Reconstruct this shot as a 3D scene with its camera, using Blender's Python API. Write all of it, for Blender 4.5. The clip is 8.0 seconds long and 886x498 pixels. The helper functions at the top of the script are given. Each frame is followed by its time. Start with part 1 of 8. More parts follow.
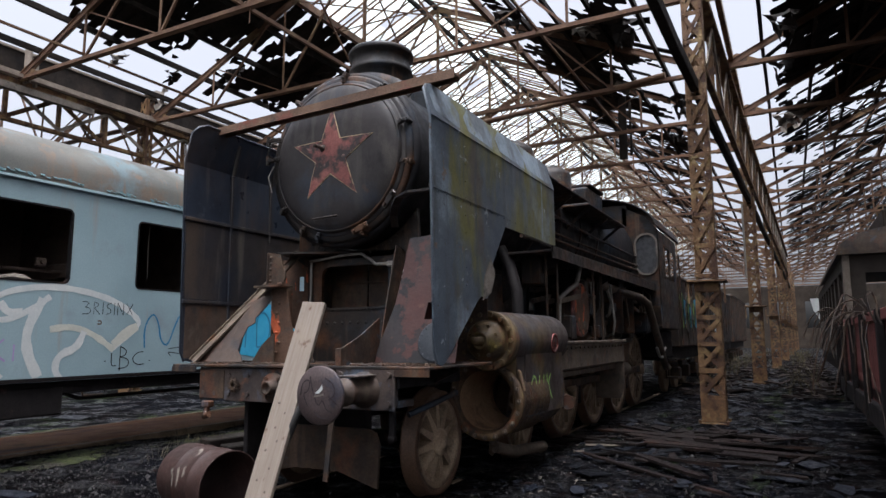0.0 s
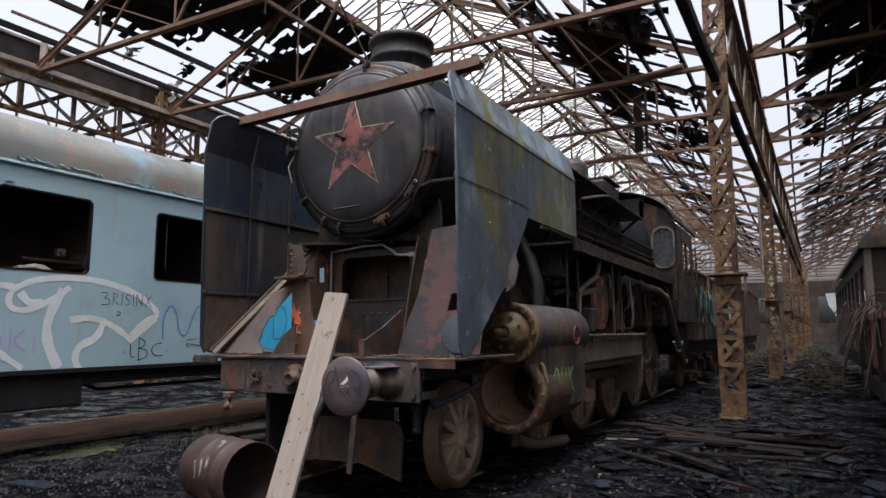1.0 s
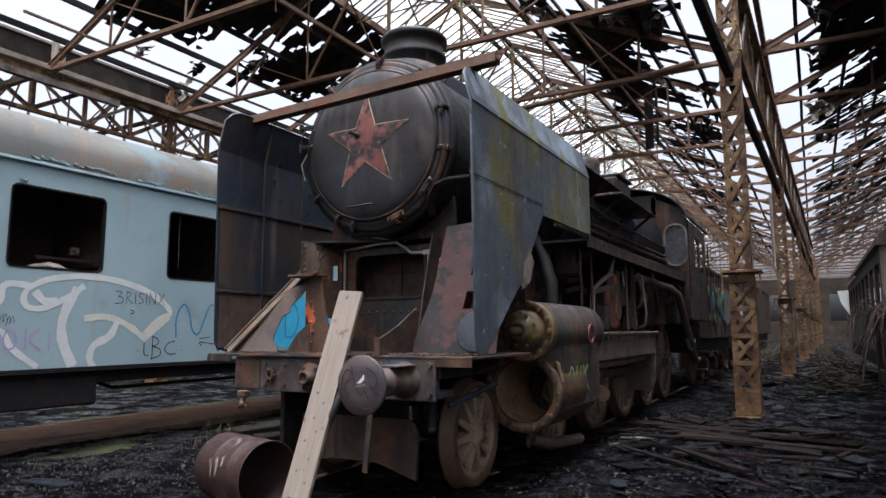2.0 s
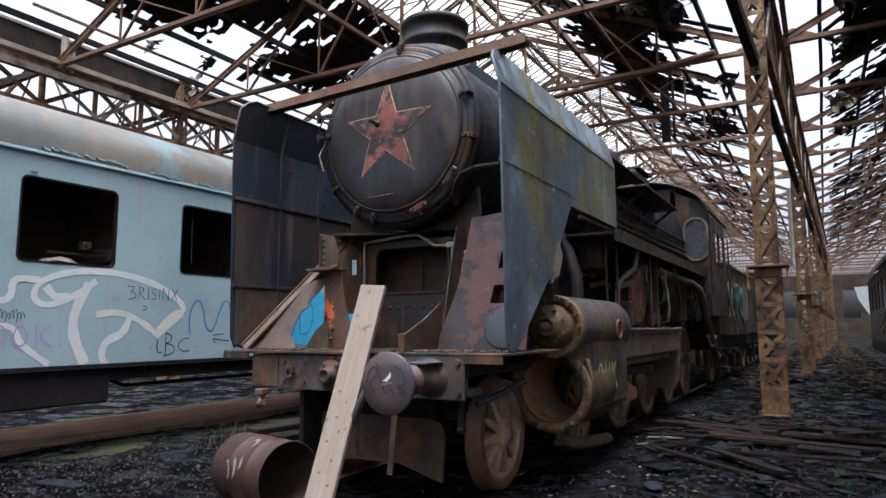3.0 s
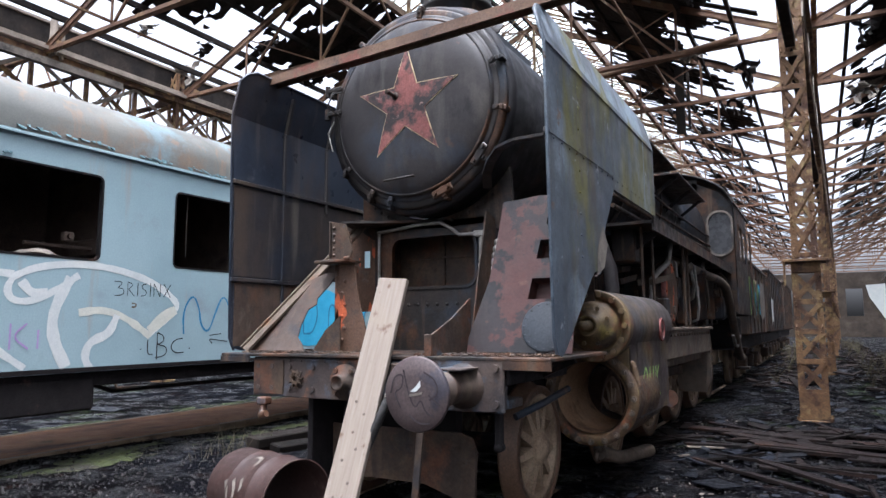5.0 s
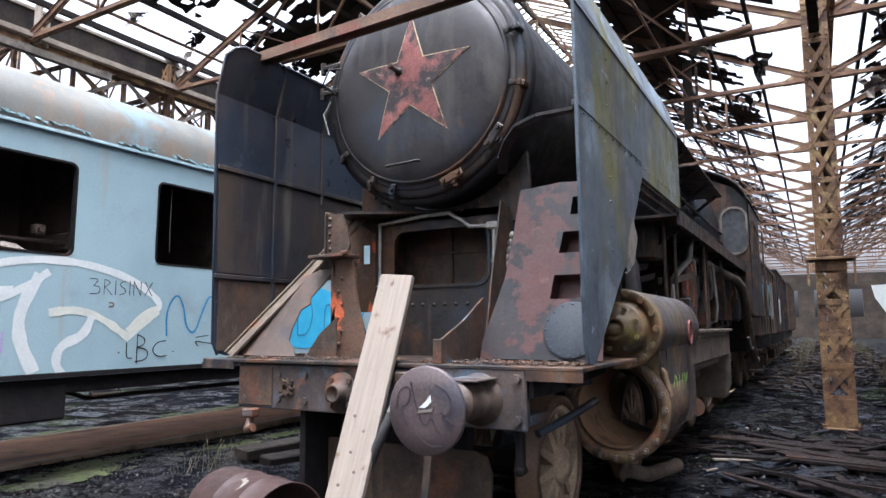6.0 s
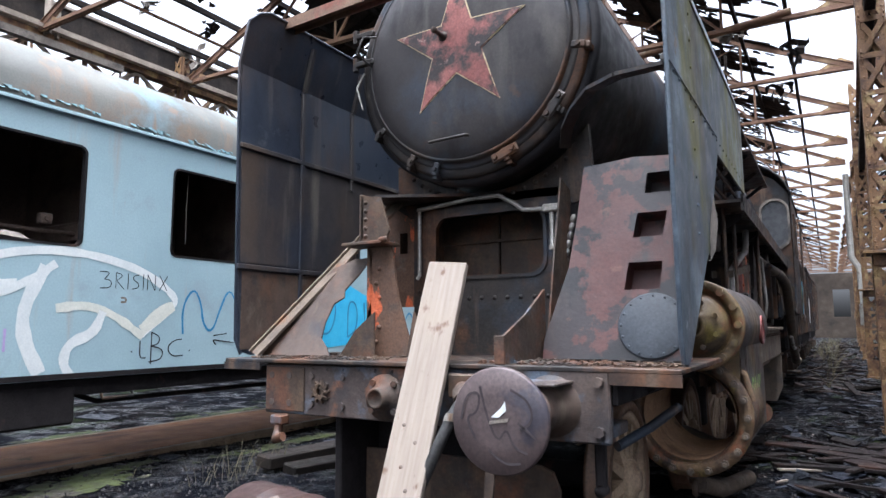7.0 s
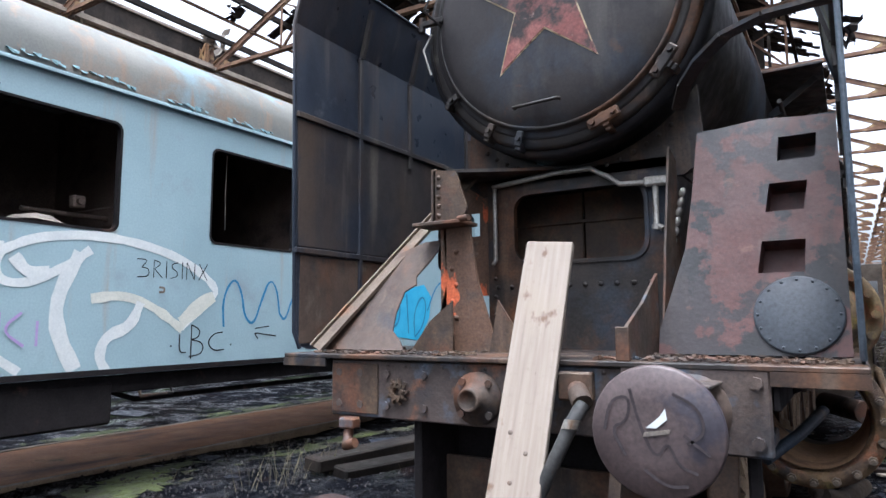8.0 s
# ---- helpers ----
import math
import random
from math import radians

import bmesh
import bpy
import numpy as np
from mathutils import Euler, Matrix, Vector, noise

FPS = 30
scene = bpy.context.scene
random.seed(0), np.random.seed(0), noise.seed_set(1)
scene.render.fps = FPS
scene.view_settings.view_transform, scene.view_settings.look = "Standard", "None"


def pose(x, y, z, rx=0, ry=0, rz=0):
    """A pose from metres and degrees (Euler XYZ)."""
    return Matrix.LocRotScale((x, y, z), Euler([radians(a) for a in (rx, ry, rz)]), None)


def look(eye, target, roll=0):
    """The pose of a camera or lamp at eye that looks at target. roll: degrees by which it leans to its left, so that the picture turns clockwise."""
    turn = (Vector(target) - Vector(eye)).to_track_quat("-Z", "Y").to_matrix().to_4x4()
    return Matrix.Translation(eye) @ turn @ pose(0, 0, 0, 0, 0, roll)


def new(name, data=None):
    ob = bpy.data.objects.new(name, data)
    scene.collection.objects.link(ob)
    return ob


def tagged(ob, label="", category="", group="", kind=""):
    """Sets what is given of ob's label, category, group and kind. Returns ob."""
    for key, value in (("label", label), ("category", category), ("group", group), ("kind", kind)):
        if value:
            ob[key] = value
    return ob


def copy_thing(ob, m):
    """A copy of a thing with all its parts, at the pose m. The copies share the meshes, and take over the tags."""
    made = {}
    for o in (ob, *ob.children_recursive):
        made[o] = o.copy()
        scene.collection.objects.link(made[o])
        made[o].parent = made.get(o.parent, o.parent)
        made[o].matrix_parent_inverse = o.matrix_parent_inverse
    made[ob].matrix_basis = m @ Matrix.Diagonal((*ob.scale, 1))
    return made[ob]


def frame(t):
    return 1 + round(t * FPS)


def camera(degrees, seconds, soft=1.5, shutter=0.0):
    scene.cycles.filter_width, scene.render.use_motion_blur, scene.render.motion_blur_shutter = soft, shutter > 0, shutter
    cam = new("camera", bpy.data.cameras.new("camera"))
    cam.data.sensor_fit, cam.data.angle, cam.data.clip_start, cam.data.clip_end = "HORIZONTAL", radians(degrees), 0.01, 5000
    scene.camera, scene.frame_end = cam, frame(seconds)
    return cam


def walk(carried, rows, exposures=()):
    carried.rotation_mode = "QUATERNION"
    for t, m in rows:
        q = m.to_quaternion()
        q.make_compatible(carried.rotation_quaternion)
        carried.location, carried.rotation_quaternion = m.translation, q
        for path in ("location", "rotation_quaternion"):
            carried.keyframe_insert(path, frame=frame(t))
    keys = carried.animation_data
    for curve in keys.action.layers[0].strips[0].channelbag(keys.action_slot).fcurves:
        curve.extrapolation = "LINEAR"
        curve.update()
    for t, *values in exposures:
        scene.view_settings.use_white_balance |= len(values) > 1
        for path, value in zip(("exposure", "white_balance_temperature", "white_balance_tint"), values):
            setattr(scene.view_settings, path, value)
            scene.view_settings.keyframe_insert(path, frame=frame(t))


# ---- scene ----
cam = camera(68.4, 8.0)
PATH = [
    (0, (4.043, -4.606, 1.445), (3.113, -2.856, 1.713), -0.20),
    (0.5, (3.983, -4.590, 1.422), (3.042, -2.845, 1.689), -0.10),
    (1, (3.888, -4.596, 1.420), (2.932, -2.857, 1.671), 0.00),
    (2.5, (3.721, -4.591, 1.426), (2.735, -2.868, 1.669), -0.10),
    (3, (3.546, -4.448, 1.408), (2.548, -2.731, 1.645), -0.10),
    (3.5, (3.390, -4.408, 1.415), (2.380, -2.698, 1.653), 0.00),
    (4, (3.212, -4.367, 1.437), (2.199, -2.659, 1.676), 0.00),
    (4.5, (3.097, -4.171, 1.408), (2.094, -2.457, 1.643), -0.10),
    (6, (2.590, -3.464, 1.437), (1.605, -1.739, 1.669), 0.00),
    (6.5, (2.370, -3.268, 1.429), (1.375, -1.549, 1.663), 0.00),
    (7, (2.077, -3.116, 1.406), (1.065, -1.407, 1.639), 0.00),
    (7.5, (1.744, -3.034, 1.407), (0.705, -1.340, 1.633), 0.00),
    (8, (1.445, -2.879, 1.390), (0.392, -1.192, 1.603), -0.10),
]
walk(cam, [(t, look(eye, target, roll)) for t, eye, target, roll in PATH],
     [(0.0, 1.42, 6000, 13), (1.0, 1.52, 6000, 13), (2.5, 1.72, 5900, 13), (3.5, 1.9, 5850, 13), (4.5, 2.1, 5750, 13), (6.0, 2.5, 5700, 12), (7.0, 2.54, 5650, 11), (8.0, 2.45, 5600, 11)])

# ---- world, sun and exposure ----
world = bpy.data.worlds.new("overcast_sky")
scene.world = world
world.use_nodes = True
wn = world.node_tree.nodes
sky = wn.new("ShaderNodeTexSky")
sky.sky_type = "NISHITA"
sky.sun_disc = False
sky.sun_elevation = radians(78)
sky.sun_rotation = radians(157)
sky.air_density = 0.7
sky.dust_density = 10.0
sky.ozone_density = 0.3
wn["Background"].inputs["Strength"].default_value = 0.15
haze = wn.new("ShaderNodeHueSaturation")
haze.inputs["Saturation"].default_value = 0.2
world.node_tree.links.new(sky.outputs["Color"], haze.inputs["Color"])
world.node_tree.links.new(haze.outputs["Color"], wn["Background"].inputs["Color"])
sun_data = bpy.data.lights.new("sun", "SUN")
sun_data.energy = 0.3
sun_data.angle = radians(30)
sun_data.color = (1.0, 0.98, 0.95)
sun = new("sun", sun_data)
sun.matrix_world = look((3.2, -7.6, 38.8), (0, 0, 0))


# ---- materials ----
def nodes_of(name):
    m = bpy.data.materials.new(name)
    m.use_nodes = True
    t = m.node_tree
    return m, t, t.nodes, t.links, t.nodes["Principled BSDF"]


def noise_node(t, coord, scale, detail=6.0, rough=0.6, stretch=(1, 1, 1), shift=0.0):
    mp = t.nodes.new("ShaderNodeMapping")
    mp.inputs["Scale"].default_value = stretch
    mp.inputs["Location"].default_value = (shift, shift * 1.7, shift * 0.6)
    t.links.new(coord, mp.inputs["Vector"])
    n = t.nodes.new("ShaderNodeTexNoise")
    n.inputs["Scale"].default_value = scale
    n.inputs["Detail"].default_value = detail
    n.inputs["Roughness"].default_value = rough
    t.links.new(mp.outputs["Vector"], n.inputs["Vector"])
    return n.outputs["Fac"]


def ramp_node(t, fac, stops):
    r = t.nodes.new("ShaderNodeValToRGB")
    while len(r.color_ramp.elements) < len(stops):
        r.color_ramp.elements.new(0.5)
    for e, (p, c) in zip(r.color_ramp.elements, stops):
        e.position = p
        e.color = (*c, 1) if len(c) == 3 else c
    t.links.new(fac, r.inputs["Fac"])
    return r.outputs["Color"]


def mix_node(t, fac, a, b, mode="MIX"):
    n = t.nodes.new("ShaderNodeMix")
    n.data_type = "RGBA"
    n.blend_type = mode
    for sock, v in ((n.inputs[0], fac), (n.inputs[6], a), (n.inputs[7], b)):
        if isinstance(v, (int, float)):
            sock.default_value = v
        elif isinstance(v, tuple):
            sock.default_value = (*v, 1)
        else:
            t.links.new(v, sock)
    return n.outputs[2]


def gate(t, fac, lo, hi):
    n = t.nodes.new("ShaderNodeMapRange")
    n.inputs["From Min"].default_value = lo
    n.inputs["From Max"].default_value = hi
    t.links.new(fac, n.inputs["Value"])
    return n.outputs["Result"]


def surf(name, stops, scale=1.5, rough=(0.55, 0.85), metal=0.0, patches=(), streak=None, bump=0.3, fine=60.0, jitter=0.0, shift=0.0, spec=0.45, grit=0.5):
    """A worn surface: a colour ramp over broad noise, patches of other colours, streaks that run down, grain and relief.
    patches: (colour, scale, low, high, stretch); streak: (colour, low, high)."""
    m, t, n, l, b = nodes_of(name)
    tc = n.new("ShaderNodeTexCoord").outputs["Object"]
    base = ramp_node(t, noise_node(t, tc, scale, 8, 0.65, shift=shift), stops)
    for i, (c, s, lo, hi, st) in enumerate(patches):
        f = gate(t, noise_node(t, tc, s, 7, 0.62, st, shift + 3.1 * (i + 1)), lo, hi)
        base = mix_node(t, f, base, c)
    if streak:
        f = gate(t, noise_node(t, tc, 7.0, 5, 0.55, (1, 1, 0.09), shift + 9), streak[1], streak[2])
        base = mix_node(t, f, base, streak[0])
    grain = noise_node(t, tc, fine, 4, 0.6, shift=shift + 5)
    base = mix_node(t, grit, base, ramp_node(t, grain, [(0.3, (0.35, 0.35, 0.35)), (0.7, (1.5, 1.47, 1.43))]), "MULTIPLY")
    if jitter:
        oi = n.new("ShaderNodeObjectInfo").outputs["Random"]
        geo = n.new("ShaderNodeNewGeometry").outputs["Random Per Island"]
        ad = n.new("ShaderNodeMath")
        ad.operation = "ADD"
        l.new(oi, ad.inputs[0])
        l.new(geo, ad.inputs[1])
        fr = n.new("ShaderNodeMath")
        fr.operation = "FRACT"
        l.new(ad.outputs[0], fr.inputs[0])
        base = mix_node(t, 1.0, base, ramp_node(t, fr.outputs[0], [(0, (1 - jitter,) * 3), (1, (1 + jitter,) * 3)]), "MULTIPLY")
    l.new(base, b.inputs["Base Color"])
    rg = n.new("ShaderNodeMapRange")
    rg.inputs["From Min"].default_value, rg.inputs["From Max"].default_value = 0.3, 0.7
    rg.inputs["To Min"].default_value, rg.inputs["To Max"].default_value = rough
    l.new(noise_node(t, tc, scale * 5, 5, 0.6, shift=shift + 2), rg.inputs["Value"])
    l.new(rg.outputs["Result"], b.inputs["Roughness"])
    b.inputs["Metallic"].default_value = metal
    b.inputs["Specular IOR Level"].default_value = spec
    if bump:
        bp = n.new("ShaderNodeBump")
        bp.inputs["Strength"].default_value = bump
        bp.inputs["Distance"].default_value = 0.012
        h = n.new("ShaderNodeMath")
        h.operation = "ADD"
        l.new(noise_node(t, tc, fine * 0.4, 8, 0.7, shift=shift + 7), h.inputs[0])
        l.new(noise_node(t, tc, scale * 2.5, 4, 0.5, shift=shift + 1), h.inputs[1])
        l.new(h.outputs[0], bp.inputs["Height"])
        l.new(bp.outputs["Normal"], b.inputs["Normal"])
    return m


RUST = (0.16, 0.065, 0.03)
RUST_D = (0.075, 0.035, 0.022)
ONE = (1, 1, 1)
# The blue patch paints a sky sheen among the rust and soot.
m_black = surf("sooty_black_steel", [(0.25, (0.008, 0.007, 0.007)), (0.55, (0.024, 0.02, 0.018)), (0.8, (0.06, 0.043, 0.032))], 1.6, (0.35, 0.7), 0.0,
               [((0.1, 0.046, 0.022), 2.1, 0.5, 0.66, ONE), ((0.026, 0.036, 0.052), 1.3, 0.52, 0.66, ONE), ((0.085, 0.075, 0.062), 5.0, 0.6, 0.76, ONE)], ((0.09, 0.06, 0.042), 0.57, 0.7), 0.3, spec=0.28)
# Here too the blue patch is sky sheen put into the colour.
m_door = surf("weathered_smokebox_steel", [(0.3, (0.02, 0.0175, 0.0185)), (0.6, (0.04, 0.035, 0.034)), (0.85, (0.066, 0.056, 0.05))], 1.6, (0.36, 0.6), 0.0,
              [((0.04, 0.05, 0.068), 1.2, 0.53, 0.7, ONE), ((0.085, 0.075, 0.065), 2.2, 0.56, 0.76, (1, 1, 0.4)), ((0.09, 0.05, 0.035), 6.0, 0.64, 0.74, ONE), ((0.016, 0.014, 0.014), 3.4, 0.6, 0.7, (1, 1, 0.5))], ((0.075, 0.068, 0.062), 0.56, 0.74), 0.15, grit=0.22, spec=0.28)
m_brown = surf("dirty_brown_steel", [(0.3, (0.0144, 0.0096, 0.008)), (0.52, (0.048, 0.0304, 0.0192)), (0.72, (0.12, 0.072, 0.04))], 2.6, (0.55, 0.85), 0.0,
               [((0.088, 0.036, 0.0176), 3.0, 0.52, 0.64, ONE), ((0.0176, 0.016, 0.0168), 2.0, 0.54, 0.66, ONE), ((0.056, 0.068, 0.084), 4.0, 0.62, 0.7, ONE)], ((0.096, 0.06, 0.04), 0.6, 0.75), 0.4)
m_beam = surf("blue_grey_flaked_rust", [(0.3, (0.03, 0.022, 0.02)), (0.55, (0.06, 0.044, 0.038)), (0.8, (0.1, 0.07, 0.052))], 2.5, (0.5, 0.85), 0.0,
              [((0.07, 0.088, 0.115), 3.3, 0.53, 0.62, ONE), ((0.03, 0.025, 0.025), 4.5, 0.55, 0.63, ONE), ((0.14, 0.06, 0.03), 3.8, 0.58, 0.67, ONE)], None, 0.45)
m_ochre = surf("ochre_greased_casting", [(0.25, (0.044, 0.0272, 0.0144)), (0.5, (0.12, 0.08, 0.036)), (0.8, (0.192, 0.136, 0.06))], 2.8, (0.4, 0.75), 0.0,
               [((0.036, 0.024, 0.0176), 2.2, 0.53, 0.64, ONE), ((0.16, 0.12, 0.032), 3.4, 0.57, 0.65, ONE), ((0.152, 0.056, 0.024), 4.4, 0.56, 0.66, ONE), ((0.064, 0.04, 0.056), 1.6, 0.6, 0.72, ONE)], ((0.048, 0.032, 0.024), 0.6, 0.72), 0.35)
# The large pale blue patch puts sky sheen into the plate's colour.
m_defl = surf("grey_green_peeling_plate", [(0.3, (0.05, 0.066, 0.088)), (0.55, (0.085, 0.105, 0.128)), (0.8, (0.14, 0.165, 0.19))], 1.0, (0.3, 0.6), 0.0,
              [((0.125, 0.118, 0.03), 1.7, 0.47, 0.58, (1, 1, 0.3)), ((0.075, 0.062, 0.05), 2.3, 0.55, 0.66, (1, 1, 0.6)), ((0.06, 0.075, 0.1), 2.2, 0.54, 0.66, (1, 1, 0.4)), ((0.24, 0.3, 0.36), 1.3, 0.52, 0.7, (1, 0.9, 0.8)), ((0.15, 0.09, 0.055), 4.5, 0.66, 0.7, ONE), ((0.34, 0.37, 0.4), 6.0, 0.65, 0.7, ONE), ((0.05, 0.035, 0.028), 9.0, 0.64, 0.69, ONE)],
              ((0.05, 0.055, 0.06), 0.56, 0.7), 0.15)
m_chest = surf("purple_grey_greasy_cladding", [(0.3, (0.03, 0.022, 0.022)), (0.6, (0.062, 0.048, 0.045)), (0.85, (0.11, 0.08, 0.055))], 1.8, (0.35, 0.65), 0.0,
               [((0.1, 0.068, 0.028), 2.2, 0.52, 0.62, ONE), ((0.07, 0.085, 0.105), 1.7, 0.54, 0.66, ONE), ((0.11, 0.04, 0.02), 4.0, 0.6, 0.68, ONE)], ((0.03, 0.022, 0.018), 0.56, 0.68), 0.25)
m_defl_in = surf("sooty_blue_black_plate", [(0.3, (0.016, 0.022, 0.036)), (0.6, (0.036, 0.044, 0.06)), (0.85, (0.07, 0.075, 0.085))], 1.1, (0.25, 0.5), 0.0,
                 [((0.06, 0.042, 0.034), 1.5, 0.52, 0.66, (1, 1, 0.35)), ((0.012, 0.015, 0.024), 1.1, 0.5, 0.64, (1, 1, 0.6)), ((0.11, 0.12, 0.13), 2.8, 0.63, 0.78, ONE)], ((0.075, 0.068, 0.066), 0.57, 0.72), 0.12, grit=0.25, spec=0.5)
m_red = surf("red_lead_flaking_paint", [(0.3, (0.04774, 0.01909, 0.01591)), (0.55, (0.07426, 0.02652, 0.02122)), (0.8, (0.1008, 0.03978, 0.02917))], 2.0, (0.4, 0.65), 0.0,
             [((0.02228, 0.01697, 0.0175), 2.1, 0.5, 0.525, ONE), ((0.01061, 0.009546, 0.01008), 2.4, 0.55, 0.58, ONE), ((0.02652, 0.01856, 0.01591), 4.0, 0.6, 0.64, ONE), ((0.1061, 0.04508, 0.03182), 5.0, 0.64, 0.7, ONE)], ((0.03182, 0.02228, 0.01909), 0.56, 0.72), 0.25, grit=0.25)
m_star = surf("faded_red_star_paint", [(0.3, (0.17, 0.05, 0.042)), (0.55, (0.27, 0.095, 0.08)), (0.8, (0.36, 0.15, 0.125))], 4.0, (0.5, 0.75), 0.0,
              [((0.035, 0.027, 0.026), 4.6, 0.46, 0.58, ONE), ((0.3, 0.19, 0.16), 12.0, 0.62, 0.68, ONE)], None, 0.2)
m_gold = surf("worn_yellow_edge_paint", [(0.3, (0.36, 0.27, 0.15)), (0.7, (0.55, 0.44, 0.27))], 8.0, (0.5, 0.7), 0.0, [((0.15, 0.08, 0.06), 14.0, 0.5, 0.58, ONE)], None, 0.1)
m_orange = surf("orange_primer_rust", [(0.3, (0.07, 0.038, 0.024)), (0.6, (0.11, 0.06, 0.036)), (0.85, (0.16, 0.09, 0.05))], 2.5, (0.55, 0.85), 0.0,
                [((0.07, 0.05, 0.04), 4.0, 0.56, 0.7, ONE), ((0.12, 0.105, 0.09), 3.0, 0.62, 0.7, ONE), ((0.5, 0.11, 0.04), 5.0, 0.545, 0.57, (1, 1, 0.5))], None, 0.4)
m_wheel = surf("rusty_wheel_steel", [(0.3, (0.1755, 0.1148, 0.07425)), (0.6, (0.3645, 0.27, 0.1823)), (0.85, (0.513, 0.405, 0.2835))], 3.0, (0.6, 0.85), 0.0,
               [((0.135, 0.0945, 0.0675), 3.0, 0.56, 0.7, ONE)], None, 0.3, jitter=0.15)
m_rust_film = surf("rust_filmed_brown_plate", [(0.3, (0.03, 0.02, 0.016)), (0.55, (0.07, 0.048, 0.036)), (0.8, (0.12, 0.088, 0.062))], 2.0, (0.5, 0.8), 0.0,
                   [((0.1, 0.052, 0.03), 2.6, 0.54, 0.66, (1, 1, 0.4)), ((0.028, 0.026, 0.028), 3.0, 0.56, 0.66, ONE), ((0.12, 0.11, 0.085), 3.5, 0.62, 0.72, (1, 1, 0.5))], ((0.11, 0.085, 0.06), 0.57, 0.7), 0.25, grit=0.3)
m_gear = surf("grey_brown_oily_iron", [(0.3, (0.055, 0.04, 0.03)), (0.55, (0.11, 0.083, 0.06)), (0.8, (0.18, 0.14, 0.1))], 2.4, (0.45, 0.8), 0.0, [((0.04, 0.03, 0.025), 2.6, 0.54, 0.66, ONE), ((0.13, 0.06, 0.03), 4.0, 0.58, 0.68, ONE)], ((0.06, 0.045, 0.035), 0.58, 0.72), 0.35)
m_crust = surf("crusted_rusty_casting", [(0.25, (0.03, 0.018, 0.012)), (0.5, (0.1, 0.06, 0.03)), (0.8, (0.2, 0.13, 0.06))], 6.0, (0.4, 0.8), 0.0,
               [((0.16, 0.06, 0.025), 5.0, 0.53, 0.62, ONE), ((0.03, 0.022, 0.018), 4.0, 0.52, 0.62, ONE), ((0.2, 0.15, 0.05), 7.0, 0.6, 0.68, ONE)], ((0.06, 0.035, 0.025), 0.55, 0.68), 0.9)
m_soot_film = surf("streaked_brown_soot", [(0.3, (0.022, 0.02, 0.023)), (0.6, (0.042, 0.037, 0.036)), (0.85, (0.075, 0.064, 0.055))], 1.3, (0.3, 0.6), 0.0,
                   [((0.06, 0.044, 0.034), 2.0, 0.52, 0.66, (1, 1, 0.2)), ((0.02, 0.024, 0.034), 1.4, 0.54, 0.66, ONE)], ((0.095, 0.085, 0.072), 0.56, 0.7), 0.12, grit=0.25)
m_barrel = surf("matt_blue_black_boiler_steel", [(0.3, (0.006, 0.006, 0.008)), (0.6, (0.016, 0.015, 0.017)), (0.85, (0.036, 0.03, 0.027))], 1.4, (0.45, 0.75), 0.0,
                [((0.05, 0.028, 0.018), 2.4, 0.58, 0.7, ONE), ((0.02, 0.03, 0.045), 1.2, 0.56, 0.7, ONE), ((0.06, 0.056, 0.052), 4.0, 0.64, 0.76, ONE)], None, 0.25, spec=0.22)
# Ochre iron made paler, so that the bore's inside looks lit.
m_bore_lit = surf("lit_ochre_bore_iron", [(0.3, (0.221, 0.13, 0.0715)), (0.7, (0.442, 0.286, 0.169))], 2.4, (0.65, 0.9), 0.0, [((0.13, 0.0715, 0.039), 3.0, 0.56, 0.68, ONE)], None, 0.25)
m_char = surf("charred_fallen_wood", [(0.3, (0.0044, 0.0033, 0.0033)), (0.6, (0.0121, 0.0077, 0.0066)), (0.85, (0.02475, 0.0143, 0.011))], 4.0, (0.55, 0.9), 0.0, [((0.033, 0.0165, 0.011), 3.0, 0.6, 0.7, (0.3, 1, 1))], None, 0.5, jitter=0.5, spec=0.15)
m_tread = surf("bare_rusty_tyre", [(0.3, (0.07, 0.04, 0.026)), (0.7, (0.13, 0.075, 0.045))], 5.0, (0.4, 0.7), 0.1, [], None, 0.2)
m_buffer = surf("scuffed_maroon_grey_steel", [(0.3, (0.0528, 0.03696, 0.03696)), (0.6, (0.0748, 0.05456, 0.0528)), (0.85, (0.0968, 0.07304, 0.0704))], 3.0, (0.42, 0.65), 0.1,
                [((0.0352, 0.0308, 0.0396), 3.5, 0.6, 0.66, ONE), ((0.176, 0.0968, 0.0704), 6.0, 0.66, 0.74, ONE)], None, 0.15)
# Chalky paint run; the same colour serves for painted sky sheen.
m_run_sheen = surf("chalky_run_and_sky_sheen", [(0.3, (0.13, 0.16, 0.19)), (0.55, (0.22, 0.27, 0.32)), (0.8, (0.32, 0.38, 0.44))], 3.0, (0.35, 0.6), 0.0,
             [((0.1, 0.115, 0.13), 3.0, 0.46, 0.58, (1, 1, 0.4)), ((0.12, 0.12, 0.06), 3.0, 0.58, 0.68, ONE)], None, 0.1, grit=0.3)
m_disc = surf("blue_grey_blank_plate", [(0.3, (0.02625, 0.03225, 0.03975)), (0.7, (0.0465, 0.05475, 0.06525))], 3.0, (0.45, 0.65), 0.0, [((0.03, 0.02625, 0.02475), 4.0, 0.58, 0.7, ONE)], None, 0.15)
